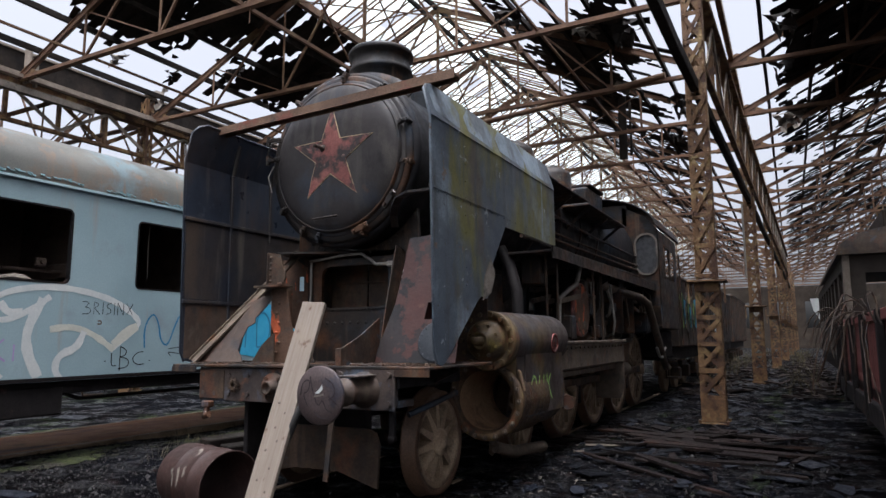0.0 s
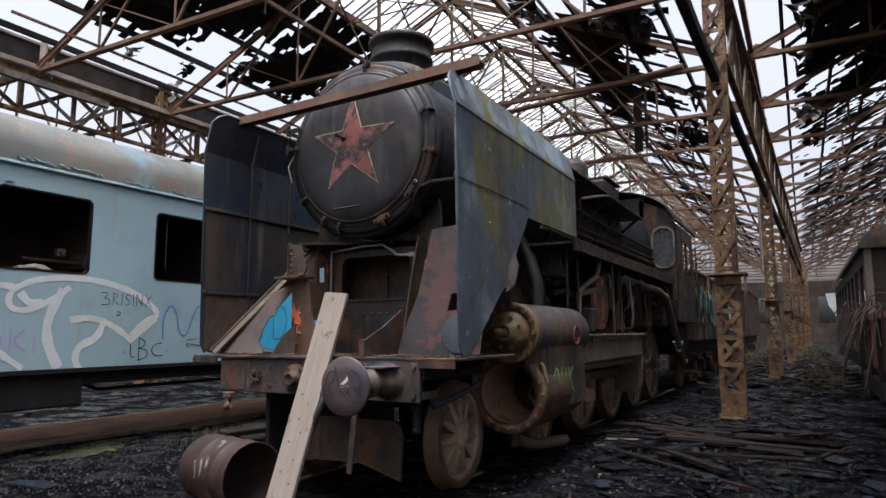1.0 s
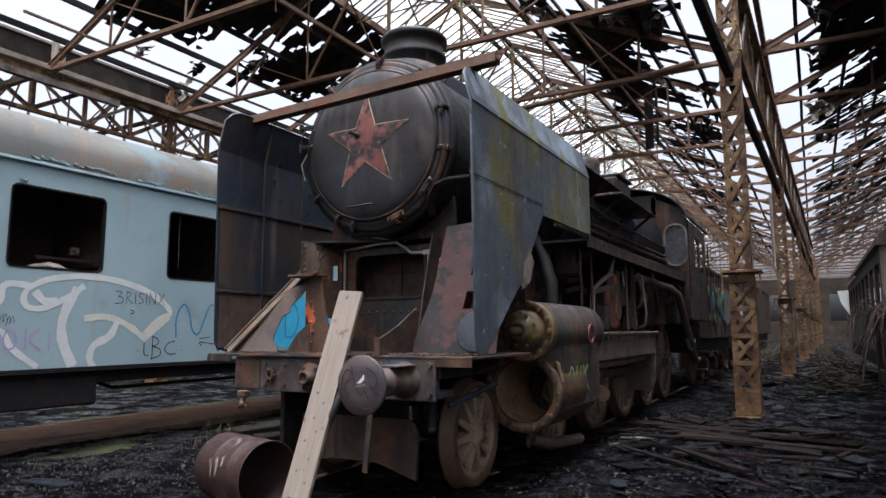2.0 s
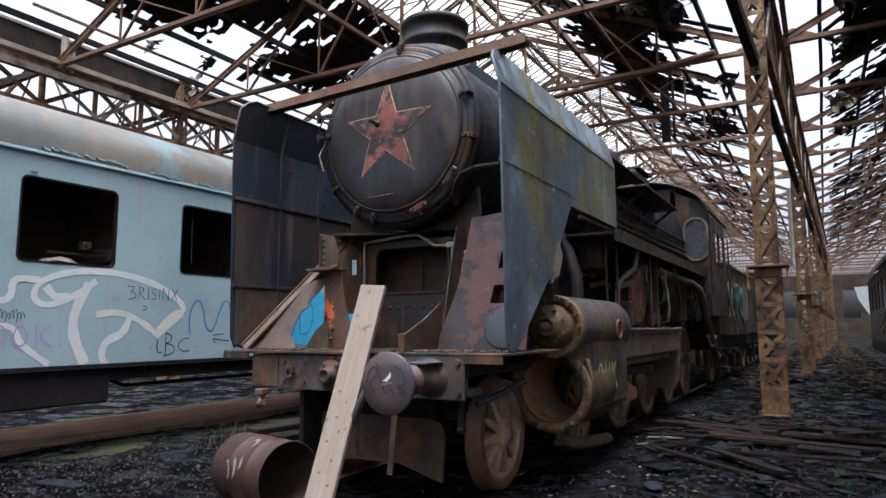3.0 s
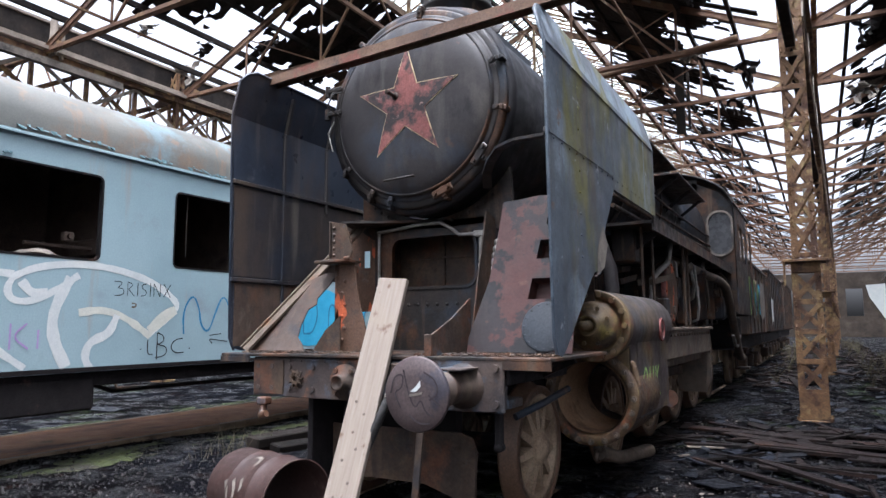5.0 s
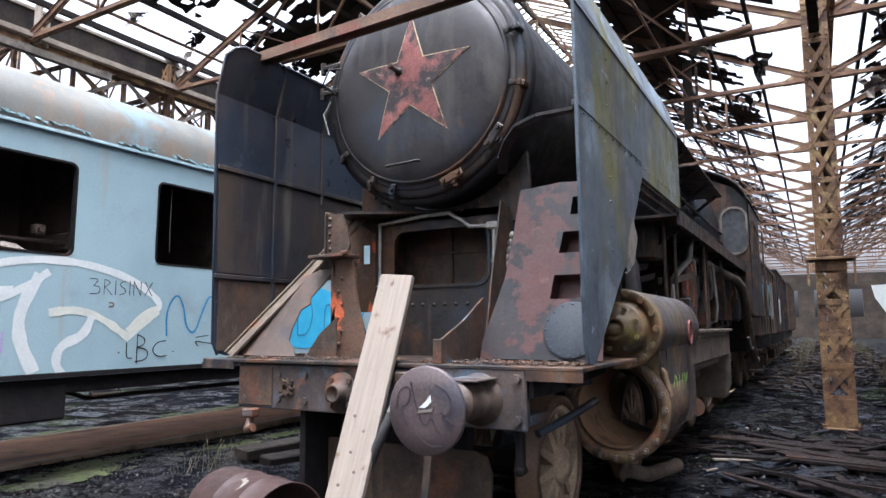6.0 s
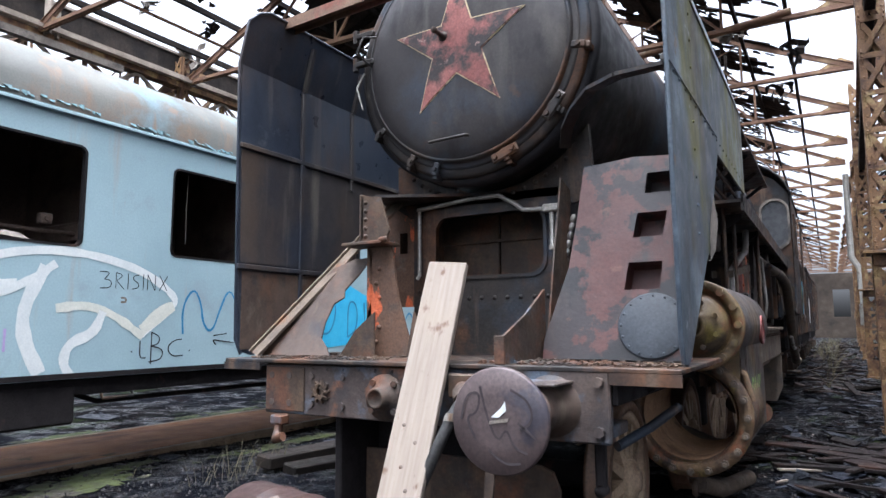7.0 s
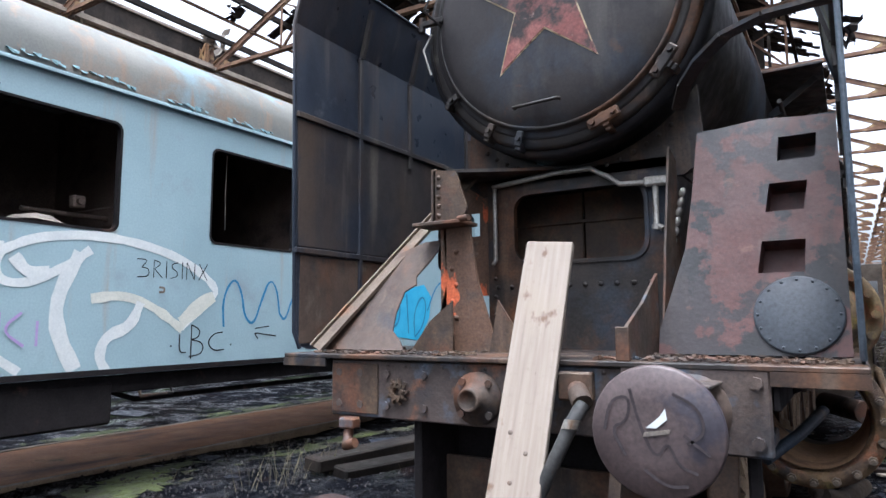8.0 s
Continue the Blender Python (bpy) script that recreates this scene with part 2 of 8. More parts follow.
m_lattice = surf("rusty_yellowed_lattice_steel", [(0.25, (0.0576, 0.02736, 0.0144)), (0.5, (0.144, 0.0756, 0.0324)), (0.8, (0.2736, 0.18, 0.0792))], 2.0, (0.6, 0.9), 0.0,
                 [((0.2592, 0.18, 0.0792), 3.0, 0.54, 0.64, ONE), ((0.0504, 0.0216, 0.01152), 3.8, 0.5, 0.62, ONE)], ((0.072, 0.0324, 0.018), 0.56, 0.7), 0.45)
m_truss = surf("rusty_truss_steel", [(0.25, (0.06375, 0.03, 0.01875)), (0.55, (0.1425, 0.075, 0.042)), (0.85, (0.255, 0.165, 0.08625))], 1.7, (0.6, 0.9), 0.0,
               [((0.21, 0.135, 0.0675), 1.3, 0.55, 0.68, ONE)], None, 0.4)
m_tar = surf("charred_roof_boarding", [(0.3, (0.009, 0.008, 0.008)), (0.7, (0.028, 0.022, 0.018)), (0.9, (0.06, 0.045, 0.033))], 2.0, (0.6, 0.95), 0.0, [], None, 0.4, jitter=0.5, spec=0.12)
m_felt = surf("torn_grey_roofing_felt", [(0.3, (0.1, 0.085, 0.07)), (0.7, (0.22, 0.19, 0.16))], 3.0, (0.7, 0.95), 0.0, [((0.03, 0.027, 0.025), 3.0, 0.5, 0.66, ONE)], None, 0.5)
m_oldwood = surf("grey_weathered_timber", [(0.3, (0.144, 0.117, 0.09)), (0.7, (0.306, 0.261, 0.216))], 2.0, (0.7, 0.95), 0.0, [((0.063, 0.045, 0.036), 2.0, 0.58, 0.7, ONE)], None, 0.5)
m_bar = surf("rusty_channel_steel", [(0.3, (0.085, 0.04675, 0.02975)), (0.6, (0.1615, 0.0935, 0.05525)), (0.85, (0.238, 0.153, 0.102))], 2.5, (0.55, 0.8), 0.0,
             [((0.17, 0.0595, 0.03825), 2.0, 0.56, 0.62, ONE), ((0.051, 0.03825, 0.034), 3.0, 0.58, 0.68, ONE)], None, 0.3)
m_pipe = surf("grey_bare_pipe", [(0.3, (0.2, 0.19, 0.17)), (0.7, (0.36, 0.34, 0.31))], 6.0, (0.35, 0.6), 0.4, [((0.12, 0.07, 0.04), 5.0, 0.58, 0.68, ONE)], None, 0.15)
m_rubber = surf("black_rubber_hose", [(0.3, (0.02, 0.02, 0.02)), (0.7, (0.05, 0.048, 0.046))], 6.0, (0.55, 0.8), 0.0, [], None, 0.2)


def coach_material():
    m = surf("pale_blue_coach_paint", [(0.3, (0.235, 0.33, 0.355)), (0.55, (0.285, 0.385, 0.41)), (0.8, (0.33, 0.43, 0.45))], 0.7, (0.4, 0.6), 0.0,
             [((0.24, 0.3, 0.32), 1.6, 0.6, 0.75, ONE), ((0.27, 0.19, 0.13), 5.0, 0.7, 0.76, (1, 1, 0.4))], ((0.31, 0.3, 0.26), 0.6, 0.78), 0.04, shift=4.0, grit=0.12)
    return m


m_coach = coach_material()
m_coach_roof = surf("rust_stained_cream_roof_paint", [(0.3, (0.0819, 0.0858, 0.078)), (0.55, (0.117, 0.1147, 0.1014)), (0.8, (0.1482, 0.1404, 0.1209))], 0.8, (0.5, 0.75), 0.0,
                    [((0.1482, 0.0936, 0.0546), 1.3, 0.5, 0.7, (1, 1, 1)), ((0.1326, 0.1794, 0.195), 1.0, 0.54, 0.64, ONE), ((0.195, 0.1092, 0.0624), 3.6, 0.66, 0.76, ONE)], ((0.1716, 0.117, 0.078), 0.58, 0.72), 0.08, shift=2.0, grit=0.2)
m_flake = surf("peeled_dark_teal_paint", [(0.3, (0.04, 0.09, 0.1)), (0.7, (0.1, 0.18, 0.2))], 9.0, (0.5, 0.8), 0.0, [], None, 0.3)
m_dark_in = surf("dim_coach_lining", [(0.3, (0.1, 0.07, 0.055)), (0.7, (0.2, 0.15, 0.12))], 1.5, (0.6, 0.9), 0.0, [((0.05, 0.04, 0.04), 2.0, 0.5, 0.66, ONE)], None, 0.2)
m_under = surf("black_underframe", [(0.3, (0.008, 0.007, 0.008)), (0.7, (0.02, 0.017, 0.017))], 2.0, (0.6, 0.9), 0.0, [((0.07, 0.04, 0.03), 3.0, 0.6, 0.7, ONE)], None, 0.3, spec=0.15)
m_maroon = surf("dark_red_wagon_boards", [(0.3, (0.1, 0.025, 0.022)), (0.7, (0.19, 0.05, 0.042))], 2.0, (0.6, 0.85), 0.0, [((0.06, 0.03, 0.025), 2.4, 0.54, 0.66, ONE)], ((0.04, 0.02, 0.02), 0.6, 0.72), 0.35, jitter=0.2)
m_drum = surf("brown_red_drum_steel", [(0.3, (0.02295, 0.0102, 0.008287)), (0.7, (0.04462, 0.02167, 0.01721))], 3.0, (0.45, 0.7), 0.0, [((0.102, 0.07013, 0.05738), 3.0, 0.62, 0.72, ONE), ((0.03825, 0.02231, 0.01912), 5.0, 0.6, 0.68, ONE)], None, 0.2)
m_white = surf("white_spray_paint", [(0.3, (0.5, 0.53, 0.52)), (0.7, (0.62, 0.63, 0.6))], 6.0, (0.5, 0.7), 0.0, [], None, 0.02, grit=0.12)
m_cream = surf("cream_spray_paint", [(0.3, (0.47, 0.48, 0.42)), (0.7, (0.58, 0.57, 0.49))], 6.0, (0.5, 0.7), 0.0, [], None, 0.02, grit=0.12)
m_cyan = surf("cyan_spray_paint", [(0.3, (0.05, 0.38, 0.62)), (0.7, (0.08, 0.47, 0.7))], 6.0, (0.4, 0.6), 0.0, [], None, 0.02, grit=0.12)
m_blue = surf("blue_spray_paint", [(0.3, (0.03, 0.17, 0.32)), (0.7, (0.05, 0.22, 0.38))], 6.0, (0.5, 0.7), 0.0, [], None, 0.02, grit=0.12)
m_ink = surf("black_marker_paint", [(0.3, (0.02, 0.02, 0.022)), (0.7, (0.04, 0.04, 0.042))], 6.0, (0.85, 0.95), 0.0, [], None, 0.05, spec=0.08)
m_scrawl = surf("dull_dark_marker", [(0.3, (0.034, 0.028, 0.03)), (0.7, (0.05, 0.04, 0.042))], 6.0, (0.6, 0.8), 0.0, [], None, 0.05, spec=0.2)
m_purple = surf("purple_spray_paint", [(0.3, (0.33, 0.22, 0.45)), (0.7, (0.4, 0.28, 0.5))], 6.0, (0.5, 0.7), 0.0, [], None, 0.02, grit=0.12)
m_moss_paint = surf("faded_green_smear", [(0.3, (0.05, 0.09, 0.07)), (0.7, (0.1, 0.16, 0.12))], 5.0, (0.5, 0.8), 0.0, [((0.06, 0.045, 0.035), 3.0, 0.5, 0.6, ONE)], None, 0.05)
m_lime = surf("lime_spray_paint", [(0.3, (0.3, 0.5, 0.12)), (0.7, (0.42, 0.62, 0.2))], 6.0, (0.5, 0.7), 0.0, [], None, 0.02, grit=0.12)


def plank_material():
    m, t, n, l, b = nodes_of("pale_new_softwood")
    tc = n.new("ShaderNodeTexCoord").outputs["Object"]
    w = noise_node(t, tc, 10.0, 6, 0.6, (4.0, 4.0, 0.2))
    c = ramp_node(t, w, [(0.3, (0.15, 0.117, 0.09)), (0.5, (0.185, 0.15, 0.118)), (0.7, (0.215, 0.18, 0.145))])
    d = noise_node(t, tc, 2.2, 6, 0.6)
    c = mix_node(t, gate(t, d, 0.5, 0.75), c, (0.2, 0.16, 0.12))
    c = mix_node(t, gate(t, noise_node(t, tc, 14.0, 3, 0.5, (1, 1, 0.6), 4.0), 0.66, 0.74), c, (0.1, 0.06, 0.035))
    c = mix_node(t, gate(t, noise_node(t, tc, 40.0, 5, 0.6), 0.58, 0.75), c, (0.16, 0.13, 0.1))
    l.new(c, b.inputs["Base Color"])
    b.inputs["Roughness"].default_value = 0.75
    bp = n.new("ShaderNodeBump")
    bp.inputs["Strength"].default_value = 0.3
    bp.inputs["Distance"].default_value = 0.004
    l.new(w, bp.inputs["Height"])
    l.new(bp.outputs["Normal"], b.inputs["Normal"])
    return m


m_plank = plank_material()


def ground_material():
    m, t, n, l, b = nodes_of("oily_black_cinder_ground")
    tc = n.new("ShaderNodeTexCoord").outputs["Object"]
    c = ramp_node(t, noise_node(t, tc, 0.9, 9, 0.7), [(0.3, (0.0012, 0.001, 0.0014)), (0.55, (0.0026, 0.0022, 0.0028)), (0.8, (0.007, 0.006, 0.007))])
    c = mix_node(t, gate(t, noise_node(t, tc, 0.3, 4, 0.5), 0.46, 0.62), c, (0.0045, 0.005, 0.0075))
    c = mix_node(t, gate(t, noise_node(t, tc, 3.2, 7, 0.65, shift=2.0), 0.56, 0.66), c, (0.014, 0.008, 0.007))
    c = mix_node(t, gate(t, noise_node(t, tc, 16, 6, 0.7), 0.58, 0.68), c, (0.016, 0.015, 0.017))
    c = mix_node(t, gate(t, noise_node(t, tc, 45, 4, 0.7), 0.63, 0.68), c, (0.09, 0.088, 0.09))
    moss = gate(t, noise_node(t, tc, 1.1, 7, 0.65, (1.6, 0.35, 1), 11.0), 0.58, 0.7)
    c = mix_node(t, moss, c, (0.028, 0.042, 0.012))
    c = mix_node(t, 0.85, c, ramp_node(t, noise_node(t, tc, 55, 5, 0.7, shift=1.0), [(0.35, (0.3, 0.3, 0.3)), (0.65, (1.6, 1.6, 1.6))]), "MULTIPLY")
    l.new(c, b.inputs["Base Color"])
    wet = noise_node(t, tc, 2.4, 9, 0.68, shift=6.0)
    r = n.new("ShaderNodeMapRange")
    r.inputs["From Min"].default_value, r.inputs["From Max"].default_value = 0.38, 0.52
    r.inputs["To Min"].default_value, r.inputs["To Max"].default_value = 0.25, 0.95
    l.new(wet, r.inputs["Value"])
    l.new(r.outputs["Result"], b.inputs["Roughness"])
    sp = n.new("ShaderNodeMapRange")
    sp.inputs["From Min"].default_value, sp.inputs["From Max"].default_value = 0.38, 0.52
    sp.inputs["To Min"].default_value, sp.inputs["To Max"].default_value = 0.22, 0.02
    l.new(wet, sp.inputs["Value"])
    l.new(sp.outputs["Result"], b.inputs["Specular IOR Level"])
    bp = n.new("ShaderNodeBump")
    bp.inputs["Strength"].default_value = 1.0
    bp.inputs["Distance"].default_value = 0.05
    l.new(noise_node(t, tc, 9, 12, 0.8), bp.inputs["Height"])
    l.new(bp.outputs["Normal"], b.inputs["Normal"])
    return m


m_ground = ground_material()


def glass_material():
    m, t, n, l, b = nodes_of("dusty_roof_glass")
    tc = n.new("ShaderNodeTexCoord").outputs["Object"]
    tr = n.new("ShaderNodeBsdfTranslucent")
    tp = n.new("ShaderNodeBsdfTransparent")
    tr.inputs["Color"].default_value = (0.72, 0.76, 0.74, 1)
    tp.inputs["Color"].default_value = (0.86, 0.9, 0.89, 1)
    mx = n.new("ShaderNodeMixShader")
    l.new(gate(t, noise_node(t, tc, 1.2, 5, 0.6), 0.2, 0.85), mx.inputs[0])
    l.new(tp.outputs[0], mx.inputs[1])
    l.new(tr.outputs[0], mx.inputs[2])
    l.new(mx.outputs[0], n["Material Output"].inputs["Surface"])
    return m


m_glass = glass_material()


# ---- mesh tools ----
class Mesh:
    """Gathers points and faces for one mesh object."""

    def __init__(self):
        self.v, self.f, self.s = [], [], []

    def add(self, verts, faces, smooth=False):
        k = len(self.v)
        self.v += [tuple(p) for p in verts]
        self.f += [tuple(k + i for i in f) for f in faces]
        self.s += [smooth] * len(faces)
        return self

    def box(self, lo, hi, c=0.0, m=None):
        x0, y0, z0 = lo
        x1, y1, z1 = hi
        if c <= 0:
            v = [(x, y, z) for z in (z0, z1) for y in (y0, y1) for x in (x0, x1)]
            f = [(0, 2, 3, 1), (4, 5, 7, 6), (0, 1, 5, 4), (2, 6, 7, 3), (0, 4, 6, 2), (1, 3, 7, 5)]
        else:
            v, idx = [], {}
            for i, x in enumerate((x0, x1)):
                for j, y in enumerate((y0, y1)):
                    for k, z in enumerate((z0, z1)):
                        sx, sy, sz = (1, -1)[i], (1, -1)[j], (1, -1)[k]
                        for a in range(3):
                            idx[i, j, k, a] = len(v)
                            v.append((x + sx * c * (a != 0), y + sy * c * (a != 1), z + sz * c * (a != 2)))
            f = []
            for a in range(3):
                for q in (0, 1):
                    ring = []
                    for p, r in ((0, 0), (0, 1), (1, 1), (1, 0)):
                        key = [p, r]
                        key.insert(a, q)
                        ring.append(idx[(*key, a)])
                    f.append(tuple(ring))
            for a, b in ((0, 1), (0, 2), (1, 2)):
                o = 3 - a - b
                for p in (0, 1):
                    for r in (0, 1):
                        ring = []
                        for e, w in ((0, a), (1, a), (1, b), (0, b)):
                            key = [0, 0, 0]
                            key[a], key[b], key[o] = p, r, e
                            ring.append(idx[(*key, w)])
                        f.append(tuple(ring))
            f += [tuple(idx[i, j, k, a] for a in range(3)) for i in (0, 1) for j in (0, 1) for k in (0, 1)]
        if m is not None:
            v = [m @ Vector(p) for p in v]
        return self.add(v, f)

    def beam(self, a, b, w, h=None, up=(0, 0, 1), c=0.0):
        """A straight bar of width w and height h from a to b."""
        h = h or w
        a, b, up = Vector(a), Vector(b), Vector(up)
        d = (b - a)
        n = d.length
        d.normalize()
        if abs(d.dot(up)) > 0.98:
            up = Vector((1, 0, 0))
        s = d.cross(up).normalized()
        u = s.cross(d)
        m = Matrix((s, d, u)).transposed().to_4x4()
        m.translation = a
        return self.box((-w / 2, 0, -h / 2), (w / 2, n, h / 2), c, m)

    def cyl(self, a, b, r0, r1=None, n=20, caps=True):
        r1 = r0 if r1 is None else r1
        a, b = Vector(a), Vector(b)
        d = (b - a).normalized()
        s = d.orthogonal().normalized()
        u = d.cross(s)
        v = []
        for p, r in ((a, r0), (b, r1)):
            v += [p + r * (math.cos(2 * math.pi * i / n) * s + math.sin(2 * math.pi * i / n) * u) for i in range(n)]
        self.add(v, [(i, (i + 1) % n, n + (i + 1) % n, n + i) for i in range(n)], True)
        if caps:
            self.add(v, [tuple(range(n - 1, -1, -1)), tuple(range(n, 2 * n))])
        return self

    def lathe(self, profile, o, axis=(0, 1, 0), n=40, arc=(0.0, 1.0), smooth=True):
        """Turns (radius, height) pairs round the axis through o."""
        o, d = Vector(o), Vector(axis).normalized()
        s = Vector((1, 0, 0)) if abs(d.x) < 0.9 else Vector((0, 1, 0))
        u = d.cross(s)
        full = arc == (0.0, 1.0)
        m = n if full else n + 1
        v = []
        for r, h in profile:
            for i in range(m):
                t = 2 * math.pi * (arc[0] + (arc[1] - arc[0]) * i / n)
                v.append(o + d * h + r * (math.cos(t) * s + math.sin(t) * u))
        f = []
        for k in range(len(profile) - 1):
            for i in range(n):
                j = (i + 1) % m
                f.append((k * m + i, k * m + j, (k + 1) * m + j, (k + 1) * m + i))
        return self.add(v, f, smooth)

    def tube(self, pts, r, n=10):
        """A round bar through the points."""
        pts = [Vector(p) for p in pts]
        v = []
        s = None
        for i, p in enumerate(pts):
            d = (pts[min(i + 1, len(pts) - 1)] - pts[max(i - 1, 0)]).normalized()
            s = d.orthogonal().normalized() if s is None else (s - d * s.dot(d)).normalized()
            u = d.cross(s)
            v += [p + r * (math.cos(2 * math.pi * k / n) * s + math.sin(2 * math.pi * k / n) * u) for k in range(n)]
        f = [(i * n + k, i * n + (k + 1) % n, (i + 1) * n + (k + 1) % n, (i + 1) * n + k) for i in range(len(pts) - 1) for k in range(n)]
        self.add(v, f, True)
        return self.add(v, [tuple(range(n - 1, -1, -1)), tuple(range((len(pts) - 1) * n, len(pts) * n))])

    def plate(self, poly, o, u, w, thick):
        """A flat outline (2D) in the plane o + a u + b w, given a thickness along u x w."""
        o, u, w = Vector(o), Vector(u), Vector(w)
        nrm = u.cross(w).normalized() * thick
        k = len(poly)
        v = [o + u * a + w * b for a, b in poly] + [o + u * a + w * b + nrm for a, b in poly]
        return self.add(v, [tuple(range(k - 1, -1, -1)), tuple(range(k, 2 * k))] + [(i, (i + 1) % k, k + (i + 1) % k, k + i) for i in range(k)])

    def holed(self, outer, holes, o, u, w, thick):
        """A plate with openings."""
        o, u, w = Vector(o), Vector(u), Vector(w)
        bm = bmesh.new()
        edges = []
        for ring in (outer, *holes):
            vs = [bm.verts.new((a, b, 0)) for a, b in ring]
            edges += [bm.edges.new((vs[i], vs[(i + 1) % len(vs)])) for i in range(len(vs))]
        bmesh.ops.triangle_fill(bm, edges=edges, use_beauty=True)
        bm.verts.index_update()
        flat = [(x.co.x, x.co.y) for x in bm.verts]
        tris = [tuple(x.index for x in q.verts) for q in bm.faces]
        bm.free()
        nrm = u.cross(w).normalized() * thick
        v = [o + u * a + w * b for a, b in flat]
        k = len(v)
        v += [p + nrm for p in v]
        f = tris + [tuple(k + i for i in q[::-1]) for q in tris]
        start = 0
        for ring in (outer, *holes):
            r = len(ring)
            f += [(start + i, start + (i + 1) % r, k + start + (i + 1) % r, k + start + i) for i in range(r)]
            start += r
        return self.add(v, f)

    def rivets(self, pts, axis, r=0.014):
        for p in pts:
            self.lathe([(r, 0), (r * 0.8, r * 0.5), (r * 0.1, r * 0.75)], p, axis, 6)
        return self

    def nuts(self, pts, axis, r=0.02, h=0.02):
        for p in pts:
            p = Vector(p)
            self.cyl(p, p + Vector(axis).normalized() * h, r, r, 6)
        return self

    def data(self, name, material):
        me = bpy.data.meshes.new(name)
        me.from_pydata(self.v, [], self.f)
        me.polygons.foreach_set("use_smooth", self.s)
        me.materials.append(material)
        bm = bmesh.new()
        bm.from_mesh(me)
        bmesh.ops.recalc_face_normals(bm, faces=bm.faces)
        bm.to_mesh(me)
        bm.free()
        return me


def part(name, mesh, material, parent=None, label=""):
    """One mesh object, as a part of its parent or, with none, as a thing."""
    ob = new(name, mesh.data(name, material) if isinstance(mesh, Mesh) else mesh)
    if parent is not None:
        ob.parent = parent
    return tagged(ob, label)


def thing(name, label, category, group="", kind="", at=None):
    ob = new(name)
    ob.empty_display_size = 0.2
    if at is not None:
        ob.matrix_world = at
    return tagged(ob, label, category, group, kind)


def rounded(x0, x1, y0, y1, r, n=5):
    """A rectangle with round corners."""
    p = []
    for cx, cy, a in ((x1 - r, y0 + r, -90), (x1 - r, y1 - r, 0), (x0 + r, y1 - r, 90), (x0 + r, y0 + r, 180)):
        p += [(cx + r * math.cos(radians(a + 90 * i / n)), cy + r * math.sin(radians(a + 90 * i / n))) for i in range(n + 1)]
    return p


def circle(cx, cy, r, n=24, e=1.0):
    return [(cx + r * math.cos(2 * math.pi * i / n), cy + r * e * math.sin(2 * math.pi * i / n)) for i in range(n)]


def ribbon(pts, w, o, u, nrm):
    """A painted stroke: a thin raised strip along points (a, b) of the plane o + a u + b z."""
    o, u, nrm, z = Vector(o), Vector(u), Vector(nrm).normalized() * 0.0015, Vector((0, 0, 1))
    m = Mesh()
    # smooth the stroke
    q = [np.array(p, float) for p in pts]
    for _ in range(2):
        r = [q[0]]
        for a, b in zip(q, q[1:]):
            r += [a * 0.75 + b * 0.25, a * 0.25 + b * 0.75]
        q = r + [q[-1]]
    v = []
    for i, p in enumerate(q):
        d = q[min(i + 1, len(q) - 1)] - q[max(i - 1, 0)]
        d = d / (np.linalg.norm(d) + 1e-9)
        s = np.array((-d[1], d[0])) * w / 2 * (0.85 + 0.3 * noise.noise((p[0] * 9, p[1] * 9, 1.0)))
        for c in (p + s, p - s):
            v.append(o + u * c[0] + z * c[1] + nrm)
    return m.add(v, [(2 * i, 2 * i + 1, 2 * i + 3, 2 * i + 2) for i in range(len(q) - 1)])


# ---- the ground ----
def ground_height(x, y):
    h = 0.05 * noise.noise((x * 0.35, y * 0.35, 0.3)) + 0.025 * noise.noise((x * 1.7, y * 1.7, 4.0)) + 0.012 * noise.noise((x * 6, y * 6, 9.0)) - 0.02
    if -1.6 < x < 1.6:
        h -= 0.09 * (1 - abs(x) / 1.6) ** 0.5
    return h


def build_ground():
    def axis(lo, hi, step):
        a = list(np.arange(lo, hi, step))
        return [-2500, -600, -150, -60, -30] + [v for v in a if v > -30] + [hi + 8, 60, 150, 600, 2500]
    xs = axis(-16, 10, 0.22)
    ys = axis(-8, 26, 0.22)
    m = Mesh()
    nx = len(xs)
    v = [(x, y, ground_height(x, y) if abs(x) < 40 and abs(y) < 60 else -0.02) for y in ys for x in xs]
    m.add(v, [(j * nx + i, j * nx + i + 1, (j + 1) * nx + i + 1, (j + 1) * nx + i) for j in range(len(ys) - 1) for i in range(nx - 1)], True)
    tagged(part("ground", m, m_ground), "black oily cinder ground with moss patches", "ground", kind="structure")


build_ground()

# ---- the shed: columns, girders, trusses ----
BAY = 14.67
VALLEY_L, VALLEY_M, RIDGE = -12.1, 2.57, 11.0
EAVE, SLOPE = 7.62, 0.46
TRUSS_Y = [3.86 + 3.7 * i for i in range(-4, 23)]
COLUMN_X = 2.8
COLUMN_Y = [7.45 + 11.04 * i for i in range(-1, 7)]


def column_x(y):
    """The row of columns runs a little askew to the track."""
    return COLUMN_X + 0.0235 * (y - 7.45)



